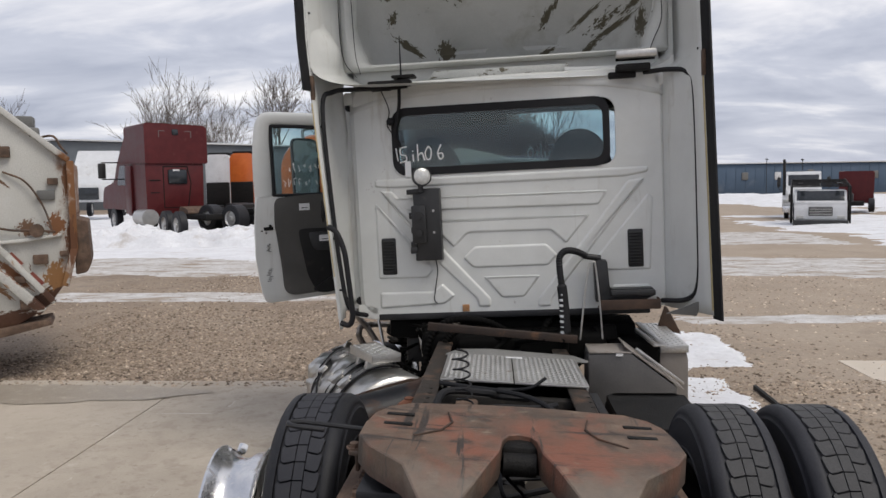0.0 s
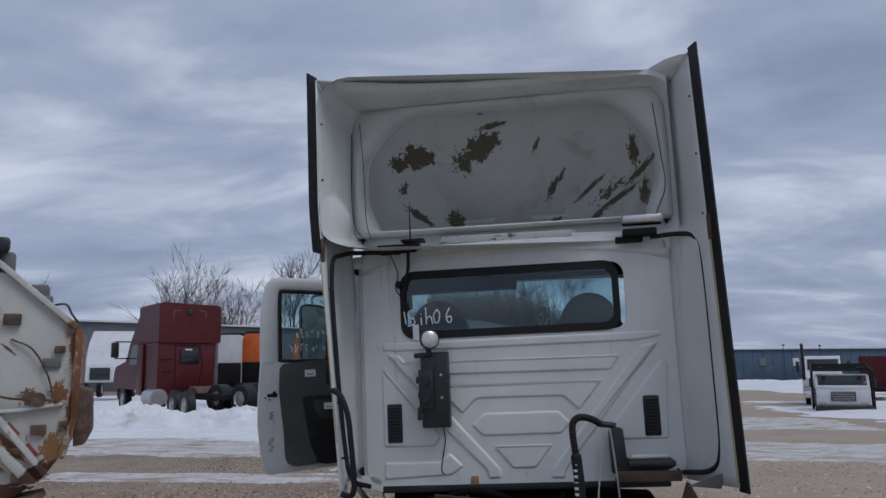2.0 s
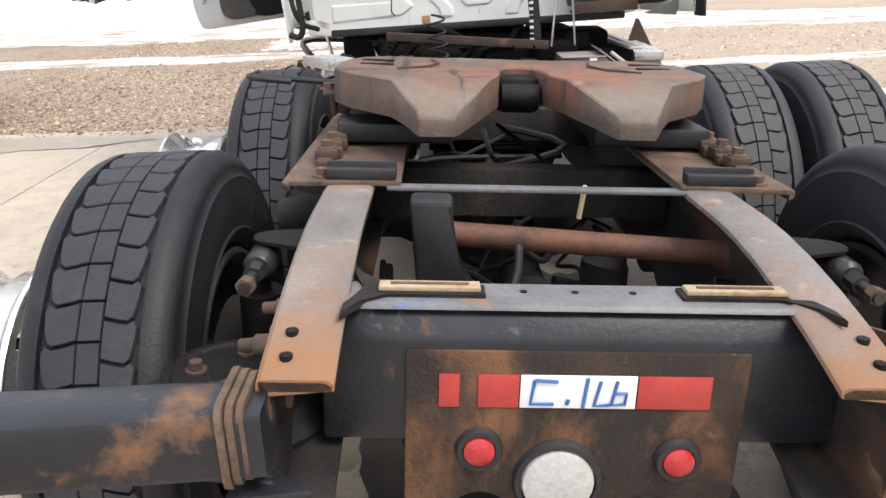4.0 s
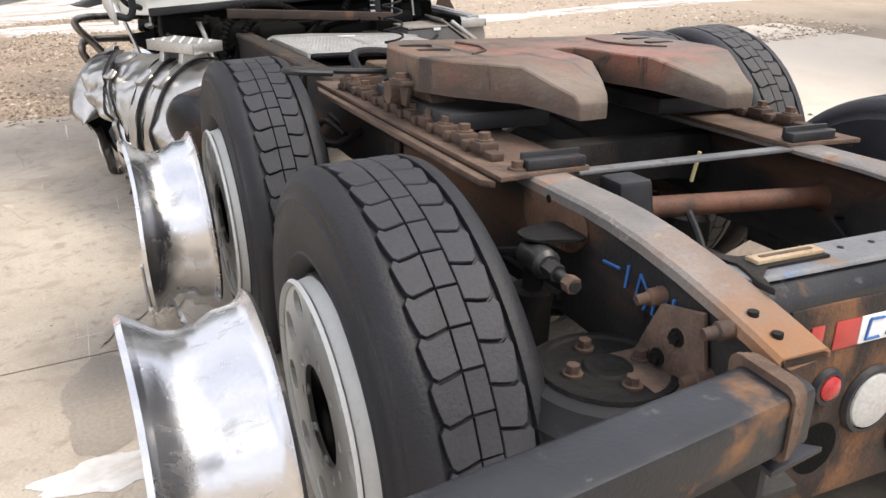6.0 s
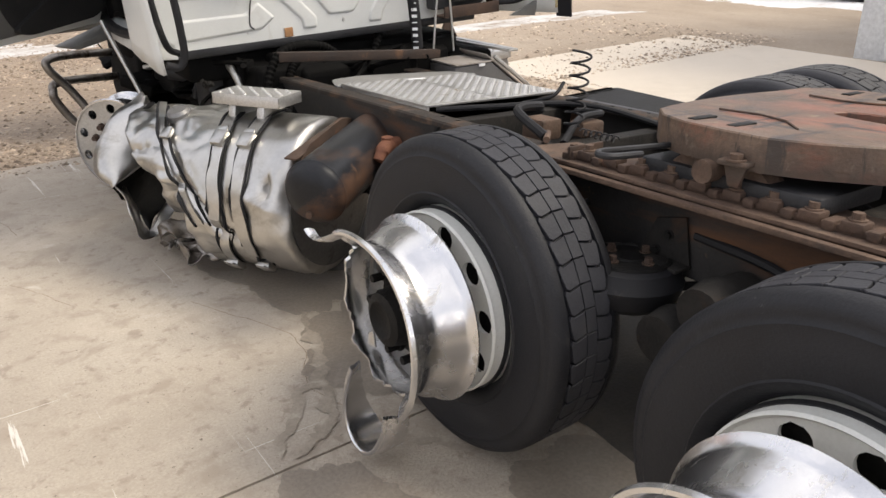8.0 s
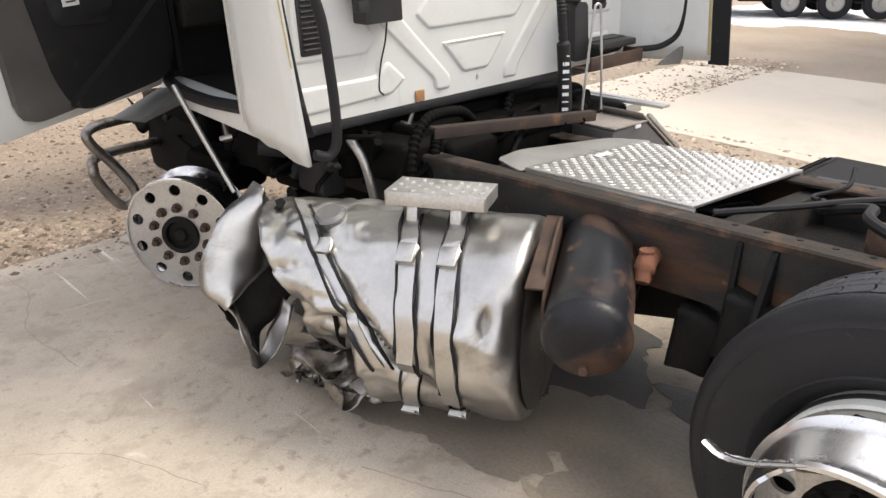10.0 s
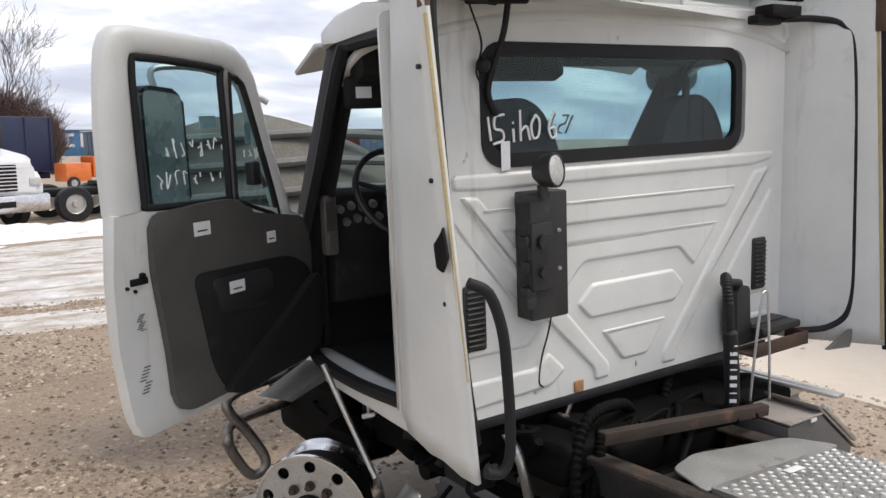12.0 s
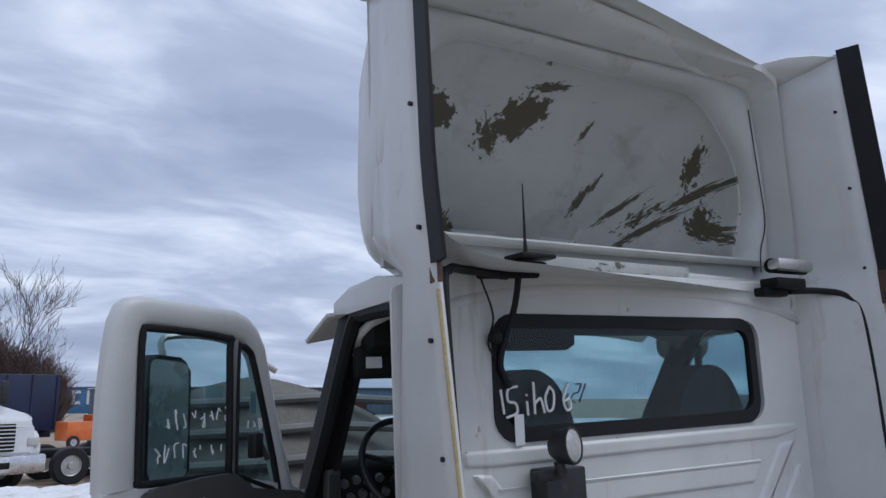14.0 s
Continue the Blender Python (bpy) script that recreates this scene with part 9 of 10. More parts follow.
prism(bm, round_corners([(1.6, 0.8), (1.6, 2.72), (2.35, 2.72), (2.35, 0.8)], 0.05), -1.24, -1.165, "x", 0.02)
part("side_fairing", bm, red_paint, rt, "faded side fairing", RT)
for z in (2.55,):
    bm = B()
    box(bm, (-1.78, 3.6, z), (0.30, 0.12, 0.62), 0.04)
    mr = part("mirror", bm, plastic_black, rt, "", RT)
    for dz in (-0.34, 0.34):
        bm = B()
        box(bm, (-1.45, 3.6, z + dz), (0.68, 0.05, 0.05), 0.01)
        part("mirror_arm", bm, plastic_black, mr, "", RT)
bm = B()
box(bm, (0.3, -1.6, 0.75), (0.9, 3.4, 0.22), 0.03)
part("chassis", bm, grime_black, rt, "", RT)
bm = B()
prism(bm, round_corners([(-1.9, 0.86), (-1.75, 1.04), (-1.0, 1.12), (-0.8, 0.86)], 0.05), -0.25, 0.65, "x", 0.03)
part("coupling_plate", bm, rust_steel, rt, "rusty coupling plate", RT)
bm = B()
box(bm, (-1.0, 0.6, 0.65), (0.5, 1.2, 0.6), 0.06)
part("step_box", bm, grime_black, rt, "", RT)
for x, y in ((-0.95, -1.6), (0.95, -1.6), (-0.95, -2.9), (0.95, -2.9), (-1.0, 4.6), (1.0, 4.6)):
    simple_wheel(rt, RT, (x, y, 0.5))
bm = B()
tube(bm, [(-1.1, -0.2, 0.7), (-1.1, 1.0, 0.7)], 0.32, 20)
part("fuel_tank", bm, alu_dull, rt, "", RT)
for x in (-0.55, 0.62, 1.2):
    bm = B()
    box(bm, (x + 1.4, -0.6, 0.85), (0.06, 0.2, 0.2), 0.01)
    part("bracket", bm, black_steel, rt, "", RT)

# low chassis beside it
LC = pose(2.4, 27.5, -0.1, 0, 0, -78)
lc = thing("truck_chassis", LC, "bare black truck chassis with fifth wheel and tyres", "truck chassis")
bm = B()
box(bm, (0, 0, 0.8), (0.9, 5.0, 0.22), 0.03)
prism(bm, [(-0.45, -0.5), (0.45, -0.5), (0.5, 0.3), (-0.5, 0.3)], 0.95, 1.08, "z", 0.02)
part("frame", bm, grime_black, lc, "", LC)
for x in (-0.95, 0.95):
    for y in (-1.5, -0.2, 1.4):
        simple_wheel(lc, LC, (x, y, 0.5))


# bare chassis beside the red tractor
MC = pose(-10.1, 28.0, 0.25, 0, 0, 60)
mc = thing("truck_chassis", MC, "bare dark truck chassis with paired tyres behind the snow bank", "truck chassis")
bm = B()
box(bm, (0, 0.3, 0.72), (0.85, 3.6, 0.24), 0.03)
prism(bm, round_corners([(-0.6, 0.82), (-0.5, 0.98), (0.35, 1.04), (0.5, 0.82)], 0.05), -0.42, 0.42, "x", 0.02)
part("frame", bm, grime_black, mc, "", MC)
for x in (-0.92, 0.92):
    for y in (-0.7, 0.6):
        simple_wheel(mc, MC, (x, y, 0.5), 0.5, 0.5)
# orange mixer truck
OM = pose(-7.6, 29.5, 0.0, 0, 0, 4)
om = thing("orange_tank_truck", OM, "orange round-backed tank truck with a dark printed panel", "truck", "parked trucks")
bm = B()
lathe(bm, [(-0.1, 0.0), (-0.08, 1.0), (0.1, 1.35), (0.5, 1.45), (5.0, 1.45), (5.1, 0.0)], 36, "y")
part("drum", bm, orange_paint, om, "", OM @ Matrix.Translation((0, 0, 2.45)))
bm = B()
box(bm, (0, 0.3, 1.9), (2.7, 0.6, 1.6), 0.08)
part("rear_body", bm, orange_paint, om, "", OM)
bm = B()
box(bm, (0.1, -0.02, 2.0), (1.6, 0.06, 0.62), 0.02)
dk = part("printed_panel", bm, surface("dark_green_panel", [(0.03, 0.07, 0.07), (0.06, 0.11, 0.10)], 6, 0.5), om, "dark green printed panel", OM)
bm = B()
for i in range(6):
    box(bm, (-0.55 + 0.22 * i, -0.06, 2.08 - 0.03 * (i % 2)), (0.15, 0.01, 0.05 + 0.03 * (i % 3)))
    box(bm, (-0.5 + 0.2 * i, -0.06, 1.86), (0.12, 0.01, 0.04))
part("printed_bar", bm, grey_panel, dk, "", OM)
bm = B()
box(bm, (0, 2.0, 0.85), (1.0, 4.0, 0.3), 0.04)
part("chassis", bm, grime_black, om, "", OM)
for x in (-1.0, 1.0):
    for y in (0.9, 2.3):
        simple_wheel(om, OM, (x, y, 0.5))
# rust-orange and white box trucks behind
for px_, py_, w, h, mt, lab in ((-11.70, 33.0, 1.05, 3.25, orange_paint, "faded orange truck cab seen from behind"), (-14.05, 36.5, 1.2, 3.35, truck_white, "white tank truck with a black top")):
    M_ = pose(px_, py_, 0.1, 0, 0, 0)
    bt = thing("parked_truck", M_, lab, "truck", "parked trucks")
    bm = B()
    prism(bm, round_corners([(-w / 2, 0.9), (-w / 2, h - 0.15), (-w / 2 + 0.15, h), (w / 2 - 0.15, h), (w / 2, h - 0.15), (w / 2, 0.9)], 0.12), 0.0, 2.5, "y", 0.05)
    part("body", bm, mt, bt, "", M_)
    bm = B()
    box(bm, (0, -0.03, 1.45), (w * 0.96, 0.12, 1.1), 0.05)
    part("tail_panel", bm, grime_black, bt, "black lower tail", M_)
    bm = B()
    box(bm, (0, 0.8, 0.7), (w * 0.8, 2.6, 0.3), 0.04)
    part("chassis", bm, grime_black, bt, "", M_)
    bm = B()
    box(bm, (0, 1.2, h + 0.02), (w * 0.9, 2.0, 0.16), 0.05)
    part("roof_cap", bm, grime_black, bt, "", M_)
    for x in (-w / 2 + 0.1, w / 2 - 0.1):
        simple_wheel(bt, M_, (x, 0.4, 0.5))
# white semi behind the red one
WS = pose(-25.4, 47.0, 0.1, 0, 0, 198)
ws_ = thing("white_semi_truck", WS, "white conventional semi tractor far off in the snow", "truck", "parked trucks")
bm = B()
prism(bm, round_corners([(-0.4, 1.0), (-0.4, 3.7), (0.2, 4.2), (1.6, 3.2), (2.0, 2.5), (3.9, 2.1), (4.2, 1.0)], 0.2), -1.2, 1.2, "x", 0.06)
part("cab", bm, truck_white, ws_, "", WS)
bm = B()
prism(bm, [(1.5, 2.5), (0.95, 3.3), (1.2, 3.32), (2.0, 2.48)], -1.02, 1.02, "x", 0.02)
part("windscreen", bm, dark_glass, ws_, "", WS)
bm = B()
box(bm, (0, 4.22, 1.5), (1.1, 0.06, 0.7), 0.02)
part("grille", bm, dark_glass, ws_, "", WS)
for x in (-1.0, 1.0):
    for y in (3.0, -1.5):
        simple_wheel(ws_, WS, (x, y, 0.5))


def conventional(m, label, body, scale=1.0):
    """Truck seen from its front: hood, grille, windscreen, lamps, bumper. Front looks along -y."""
    t = thing("parked_semi_truck", m, label, "truck", "parked trucks")
    bm = B()
    prism(bm, round_corners([(0.0, 0.75), (0.05, 1.55), (0.25, 1.72), (1.5, 1.95), (1.75, 2.0), (2.2, 2.75), (2.6, 2.9), (4.0, 2.9), (4.0, 0.75)], 0.12), -1.0, 1.0, "x", 0.10)
    part("cab_body", bm, body, t, "", m)
    for sx in (-1, 1):
        bm = B()
        prism(bm, round_corners([(0.05, 0.75), (0.05, 1.15), (0.3, 1.4), (0.9, 1.45), (1.5, 1.2), (1.55, 0.8), (1.3, 0.8), (1.1, 1.05), (0.6, 1.08), (0.35, 0.8)], 0.1), sx * 0.8, sx * 1.2, "x", 0.05)
        fd = part("fender", bm, body, t, "", m)
        bm = B()
        box(bm, (sx * 0.98, 0.03, 1.1), (0.32, 0.10, 0.22), 0.05)
        part("headlamp", bm, white_lens, fd, "", m)
        bm = B()
        tube(bm, [(sx * 1.25, 2.0, 1.6), (sx * 1.45, 1.9, 1.9), (sx * 1.45, 1.9, 2.6)], 0.025, 8)
        box(bm, (sx * 1.42, 1.9, 2.25), (0.2, 0.08, 0.6), 0.03)
        part("mirror", bm, plastic_black, t, "", m)
    bm = B()
    prism(bm, [(1.72, 2.03), (2.16, 2.70), (2.22, 2.68), (1.80, 1.98)], -0.88, 0.88, "x", 0.01)
    part("windscreen", bm, dark_glass, t, "", m)
    bm = B()
    box(bm, (0, -0.01, 1.22), (1.0, 0.05, 0.62), 0.03)
    gr_ = part("grille", bm, grime_black, t, "", m)
    bm = B()
    for k in range(7):
        box(bm, (0, -0.045, 0.97 + 0.085 * k), (0.96, 0.02, 0.03), 0.005)
    part("grille_bar", bm, mirror_mat, gr_, "", m)
    bm = B()
    box(bm, (0, -0.15, 0.62), (2.35, 0.22, 0.42), 0.06)
    bp = part("bumper", bm, alu, t, "chrome bumper", m)
    bm = B()
    box(bm, (0.0, -0.27, 0.62), (0.5, 0.02, 0.14), 0.01)
    part("plate_recess", bm, grime_black, bp, "", m)
    bm = B()
    box(bm, (0, 5.6, 0.8), (0.9, 4.0, 0.25), 0.03)
    part("chassis", bm, grime_black, t, "", m)
    for x in (-0.95, 0.95):
        for y in (0.85, 5.4, 6.7):
            simple_wheel(t, m, (x, y, 0.5))
    return t


# white low-cab car hauler with a dark rack over the cab
RK = pose(12.28, 31.2, -0.05, 0, 0, -20)
rk = thing("car_hauler", RK, "white low-cab truck under a dark steel car rack", "truck", "parked trucks")
bm = B()
prism(bm, round_corners([(0.0, 0.24), (0.0, 0.66), (0.06, 0.95), (0.30, 1.02), (0.66, 1.40), (1.9, 1.42), (1.9, 0.24)], 0.05), -0.95, 0.95, "x", 0.06)
hc = part("cab_body", bm, truck_white, rk, "", RK)
bm = B()
prism(bm, [(0.265, 1.01), (0.645, 1.405), (0.67, 1.39), (0.30, 0.99)], -0.86, 0.86, "x", 0.004)
part("windscreen", bm, dark_glass, hc, "", RK)
bm = B()
box(bm, (0, -0.02, 0.60), (0.86, 0.05, 0.36), 0.03)
hg = part("grille", bm, grime_black, hc, "", RK)
bm = B()
for k in range(5):
    box(bm, (0, -0.05, 0.47 + 0.065 * k), (0.80, 0.02, 0.022), 0.004)
part("grille_bar", bm, alu_dull, hg, "", RK)
for sx in (-1, 1):
    bm = B()
    box(bm, (sx * 0.74, -0.01, 0.36), (0.28, 0.06, 0.13), 0.03)
    part("headlamp", bm, white_lens, hc, "", RK)
    bm = B()
    box(bm, (sx * 1.10, 0.35, 1.12), (0.14, 0.08, 0.34), 0.03)
    part("mirror", bm, plastic_black, hc, "", RK)
    bm = B()
    tube(bm, [(sx * 1.06, 0.15, 0.10), (sx * 1.06, 0.15, 1.55), (sx * 1.06, 4.0, 1.85)], 0.035, 8)
    tube(bm, [(sx * 1.06, 1.2, 0.10), (sx * 1.06, 1.2, 1.62)], 0.05, 8)
    tube(bm, [(sx * 1.06, 0.15, 0.9), (sx * 1.06, 1.2, 1.55)], 0.035, 8)
    part("rack_post", bm, grime_black, rk, "dark steel rack side", RK)
    bm = B()
    box(bm, (sx * 0.72, 2.2, 1.70), (0.16, 3.6, 0.05), 0.01, None)
    part("rack_ramp", bm, black_steel, rk, "dark loading ramp over the cab", RK)
    for y_ in (1.1, 4.5, 5.6):
        simple_wheel(rk, RK, (sx * 0.85, y_, 0.40), 0.40)
bm = B()
box(bm, (0, -0.12, 0.13), (2.0, 0.22, 0.24), 0.05)
part("bumper", bm, plastic_black, rk, "black bumper", RK)
bm = B()
for k in range(7):
    tube(bm, [(-1.06, 0.15 + 0.55 * k, 1.58 + 0.043 * k), (1.06, 0.15 + 0.55 * k, 1.58 + 0.043 * k)], 0.022, 8)
tagged(part("rack_bar", bm, grime_black, rk, "", RK), kind="stuff")
bm = B()
box(bm, (0, 4.2, 0.62), (0.8, 5.0, 0.22), 0.03)
part("chassis", bm, grime_black, rk, "", RK)
CB = pose(13.75, 36.8, -0.05, 0, 0, -20) @ Matrix.Scale(0.77, 4)
cb_ = conventional(CB, "grey-white semi tractor parked behind the car hauler", truck_white)
bm = B()
tube(bm, [(-1.12, 3.6, 0.9), (-1.12, 3.6, 3.55), (-1.16, 3.55, 3.7)], 0.09, 10)
part("exhaust_stack", bm, plastic_black, cb_, "black upright exhaust", CB)
conventional(pose(-0.85, 25.0, -0.12, 0, 0, 28) @ Matrix.Scale(1.1, 4), "white day-cab semi tractor with chrome bumper parked on snow", truck_white)
RR_ = pose(19.3, 44, 0, 0, 0, -24)
rr_ = thing("red_semi_truck", RR_, "small faded red sleeper tractor in the distance", "truck", "parked trucks")
bm = B()
prism(bm, round_corners([(-0.86, 0.42), (-0.88, 2.2), (0.88, 2.2), (0.86, 0.42)], 0.1), 0, 1.8, "y", 0.05)
part("cab", bm, red_paint, rr_, "", RR_)
bm = B()
box(bm, (0, -0.8, 0.45), (0.8, 2.0, 0.22), 0.03)
part("chassis", bm, grime_black, rr_, "", RR_)
for x in (-0.75, 0.75):
    for y in (-0.5, -1.4, 1.4):
        simple_wheel(rr_, RR_, (x, y, 0.36), 0.36)

# garbage truck hopper at the left
spread(rust_white, "x", -5.22, -4.86, (0.19, 0.085, 0.035), 0.85, 0.22, 6.0)
spread(rust_white, "z", 0.74, 0.46, (0.12, 0.055, 0.028), 0.85, 0.25, 5.0)
for x_, z_, rx_, rz_, an_, sc_, col_, bi_ in ((-5.00, 1.35, 0.06, 0.28, 0, 2.6, (0.13, 0.055, 0.026), -0.1), (-5.03, 2.0, 0.04, 0.22, 0, 3.0, (0.16, 0.07, 0.03), -0.2), (-5.16, 0.98, 0.12, 0.20, 0, 2.6, (0.26, 0.13, 0.05), -0.1), (-5.28, 0.78, 0.20, 0.08, 30, 2.4, (0.075, 0.034, 0.02), 0.0), (-5.65, 0.58, 0.45, 0.09, 8, 3.0, (0.085, 0.038, 0.022), 0.0),
                                              (-6.1, 0.47, 0.45, 0.09, 4, 3.0, (0.10, 0.045, 0.025), 0.0), (-5.40, 1.52, 0.10, 0.09, 0, 2.2, (0.15, 0.085, 0.05), -0.1), (-5.14, 1.55, 0.09, 0.12, 0, 2.2, (0.20, 0.085, 0.035), -0.1), (-5.62, 2.0, 0.09, 0.014, -40, 2.0, (0.12, 0.06, 0.03), 0.0), (-5.55, 1.05, 0.20, 0.035, -48, 2.6, (0.19, 0.08, 0.035), 0.1), (-5.9, 1.45, 0.16, 0.035, -48, 2.6, (0.13, 0.055, 0.03), 0.1), (-5.7, 0.92, 0.25, 0.05, -45, 3.0, (0.22, 0.12, 0.06), -0.4)):
    flake(rust_white, x_, z_, rx_, rz_, an_, sc_, col_, bi_)
GT = pose(-4.87, 7.18, 0, 0, 0, 27) @ pose(4.9, 0, 0)
gt = thing("garbage_truck", GT, "white rear-loading garbage truck body streaked with rust", "truck")
bm = B()
prof = [(-4.98, 2.20), (-5.02, 2.24), (-5.7, 2.82), (-6.3, 3.25), (-9.5, 3.35), (-9.5, 0.55), (-6.2, 0.40), (-5.55, 0.52), (-5.25, 0.70), (-5.08, 0.95), (-4.99, 1.35)]
prism(bm, prof, 0.0, 2.1, "y", 0.03)
part("hopper_body", bm, rust_white, gt, "rust-streaked white hopper side", GT)
for pts, w in (([(-5.0, 2.22), (-5.72, 2.84), (-6.3, 3.27)], 0.06), ([(-4.98, 2.2), (-4.98, 1.3), (-5.08, 0.92)], 0.07), ([(-5.1, 1.45), (-5.45, 1.40), (-6.2, 1.35)], 0.035), ([(-5.2, 0.75), (-5.6, 1.25), (-6.0, 1.75)], 0.06)):
    for (x0, z0), (x1, z1) in zip(pts, pts[1:]):
        L = math.hypot(x1 - x0, z1 - z0)
        bm = B()
        box(bm, (0, 0, 0), (L + 0.02, 0.07, w), 0.01, pose((x0 + x1) / 2, -0.03, (z0 + z1) / 2, 0, -math.degrees(math.atan2(z1 - z0, x1 - x0)), 0))
        part("stiffener", bm, rust_white, gt, "rusty steel edge beam", GT)
bm = B()
prism(bm, [(-4.98, 1.62), (-4.84, 1.58), (-4.82, 1.14), (-4.87, 1.04), (-4.98, 1.02)], -0.03, 0.9, "y", 0.02)
part("tailgate_edge", bm, rust_steel, gt, "brown rusted tailgate", GT)
bm = B()
prism(bm, [(-6.3, 0.30), (-6.3, 0.42), (-5.25, 0.58), (-5.22, 0.52)], -0.08, 0.4, "y", 0.01)
box(bm, (-5.45, -0.04, 0.75), (0.12, 0.1, 0.12), 0.02)
part("lower_sill", bm, rust_steel, gt, "rusted lower sill", GT)
bm = B()
box(bm, (-5.22, -0.02, 1.86), (0.17, 0.03, 0.10), 0.01)
part("side_marker", bm, grey_panel, gt, "grey side marker", GT)
bm = B()
tube(bm, [(-5.78, -0.02, 2.85), (-5.74, -0.04, 3.0)], 0.02, 8)
box(bm, (-5.73, -0.05, 3.05), (0.13, 0.10, 0.16), 0.04)
part("work_lamp", bm, plastic_black, gt, "black work lamp on a stalk", GT)
bm = B()
box(bm, (-5.70, 0.1, 2.87), (0.14, 0.2, 0.24), 0.02)
box(bm, (-5.40, 0.3, 2.60), (0.18, 0.25, 0.16), 0.02)
box(bm, (-5.30, 0.05, 2.50), (0.10, 0.12, 0.10), 0.02)
part("roof_box", bm, grey_panel, gt, "small grey boxes on the sloped edge", GT)
bm = B()
box(bm, (0, 0, 0), (1.25, 0.09, 0.10), 0.02, pose(-5.72, -0.06, 1.12, 0, 48, 0))
part("diagonal_strut", bm, rust_white, gt, "white diagonal strut with rusted ends", GT)
for pts, r_ in (([(-5.9, -0.03, 1.62), (-5.6, -0.05, 1.52), (-5.35, -0.05, 1.50), (-5.15, -0.03, 1.48)], 0.012), ([(-5.32, -0.02, 1.50), (-5.32, -0.06, 1.50), (-5.32, -0.10, 1.50)], 0.07), ([(-5.25, 0, 2.45), (-5.12, -0.03, 2.46), (-5.06, -0.02, 2.36), (-5.0, 0, 2.28)], 0.012), ([(-5.6, -0.02, 2.1), (-5.4, -0.05, 2.0), (-5.25, -0.05, 1.75), (-5.18, -0.04, 1.5)], 0.010)):
    bm = B()
    tube(bm, smooth_path(pts, 5), r_, 10)
    part("hose", bm, rust_steel, gt, "rusty hose", GT)
for x_, z_, w_ in ((-5.15, 2.0, 0.10), (-5.3, 1.2, 0.14), (-5.6, 2.3, 0.16), (-5.5, 1.0, 0.10), (-5.08, 1.25, 0.08), (-5.75, 1.75, 0.12)):
    bm = B()
    box(bm, (x_, -0.03, z_), (w_, 0.06, w_ * 0.7), 0.01)
    part("side_bracket", bm, rust_steel, gt, "rusted bracket", GT)
bm = B()
for k in range(3):
    box(bm, (0, -0.012, 0), (0.16, 0.01, 0.05), 0.0, pose(-5.35 - 0.18 * k, 0, 1.0 + 0.21 * k, 0, 50, 0))
part("warning_stripe", bm, surface("faded_red_stripe", [(0.22, 0.05, 0.04), (0.3, 0.1, 0.07)], 9, 0.7), gt, "faded red stripes", GT)
for x, y in ((-7.0, 0.4), (-8.3, 0.4), (-7.0, 2.0), (-8.3, 2.0)):
    simple_wheel(gt, GT, (x, y, 0.42))

# ---- buildings ----
def metal_building(name, m, w, d, h, mat, label, ribs=0.4, roof_h=0.0):
    t = thing(name, m, label, "building", kind="structure")
    bm = B()
    prism(bm, [(0, -0.3), (0, h), (w / 2, h + roof_h), (w, h), (w, -0.3)], 0.0, d, "y", 0.02)
    wl2 = part("wall", bm, mat, t, "", m)
    bm = B()
    n = int(w / ribs)
    for k in range(1, n):
        box(bm, (k * ribs, -0.02, h / 2 - 0.05), (0.06, 0.04, h - 0.2))
    nd = int(d / ribs)
    for k in range(1, nd):
        box(bm, (-0.02, k * ribs, h / 2 - 0.05), (0.04, 0.06, h - 0.2))
    part("wall_rib", bm, mat, wl2, "", m, smooth=False)
    bm = B()
    prism(bm, [(-0.25, h), (w / 2, h + roof_h + 0.05), (w + 0.25, h), (w + 0.25, h + 0.14), (w / 2, h + roof_h + 0.2), (-0.25, h + 0.14)], -0.25, d + 0.25, "y", 0.02)
    part("roof", bm, truck_white, t, "snow-dusted pale metal roof", m)
    return t


siding_blue = surface("blue_grey_siding", [(0.055, 0.095, 0.15), (0.08, 0.125, 0.19)], 0.6, 0.6, 0, 0.05, 20, [((0.14, 0.17, 0.21), 0.4, 0.6, 0.8, 0.7, None)])
siding_grey = surface("grey_siding", [(0.10, 0.115, 0.13), (0.15, 0.165, 0.18)], 0.6, 0.6, 0, 0.05, 20)
siding_white = surface("white_siding", [(0.66, 0.68, 0.69), (0.74, 0.75, 0.76)], 0.6, 0.5, 0, 0.05, 20, [((0.5, 0.48, 0.45), 1.5, 0.6, 0.8, 0.7, None)])
sr = metal_building("warehouse", pose(22, 94, 0, 0, 0, 9), 62, 22, 3.55, siding_blue, "long blue-grey metal warehouse across the yard", 1.2)
for k in range(14):
    bm = B()
    box(bm, (3 + 4.1 * k, -0.05, 2.1 if k % 3 else 1.6), (0.8, 0.1, 0.9 if k % 3 else 2.4), 0.03)
    part("window", bm, grey_panel if k % 2 else truck_white, sr, "", pose(22, 94, 0, 0, 0, 9))
metal_building("warehouse", pose(-62, 66, 0, 0, 0, 4), 44, 18, 5.3, siding_grey, "low grey metal shed with a snowy roof", 1.0, 0.9)
metal_building("metal_building", pose(7.05, -9, -0.1, 0, 0, 0), 12, 14.5, 5.0, siding_white, "white ribbed metal building beside the slab", 0.3)
vb = metal_building("blue_warehouse", pose(17, 150, 0, 0, 0, -6), 21, 18, 4.3, surface("bright_blue_siding", [(0.05, 0.15, 0.30), (0.07, 0.19, 0.36)], 0.6, 0.6, 0, 0.05, 20), "blue metal warehouse with large white sign shapes", 1.5)
bm = B()
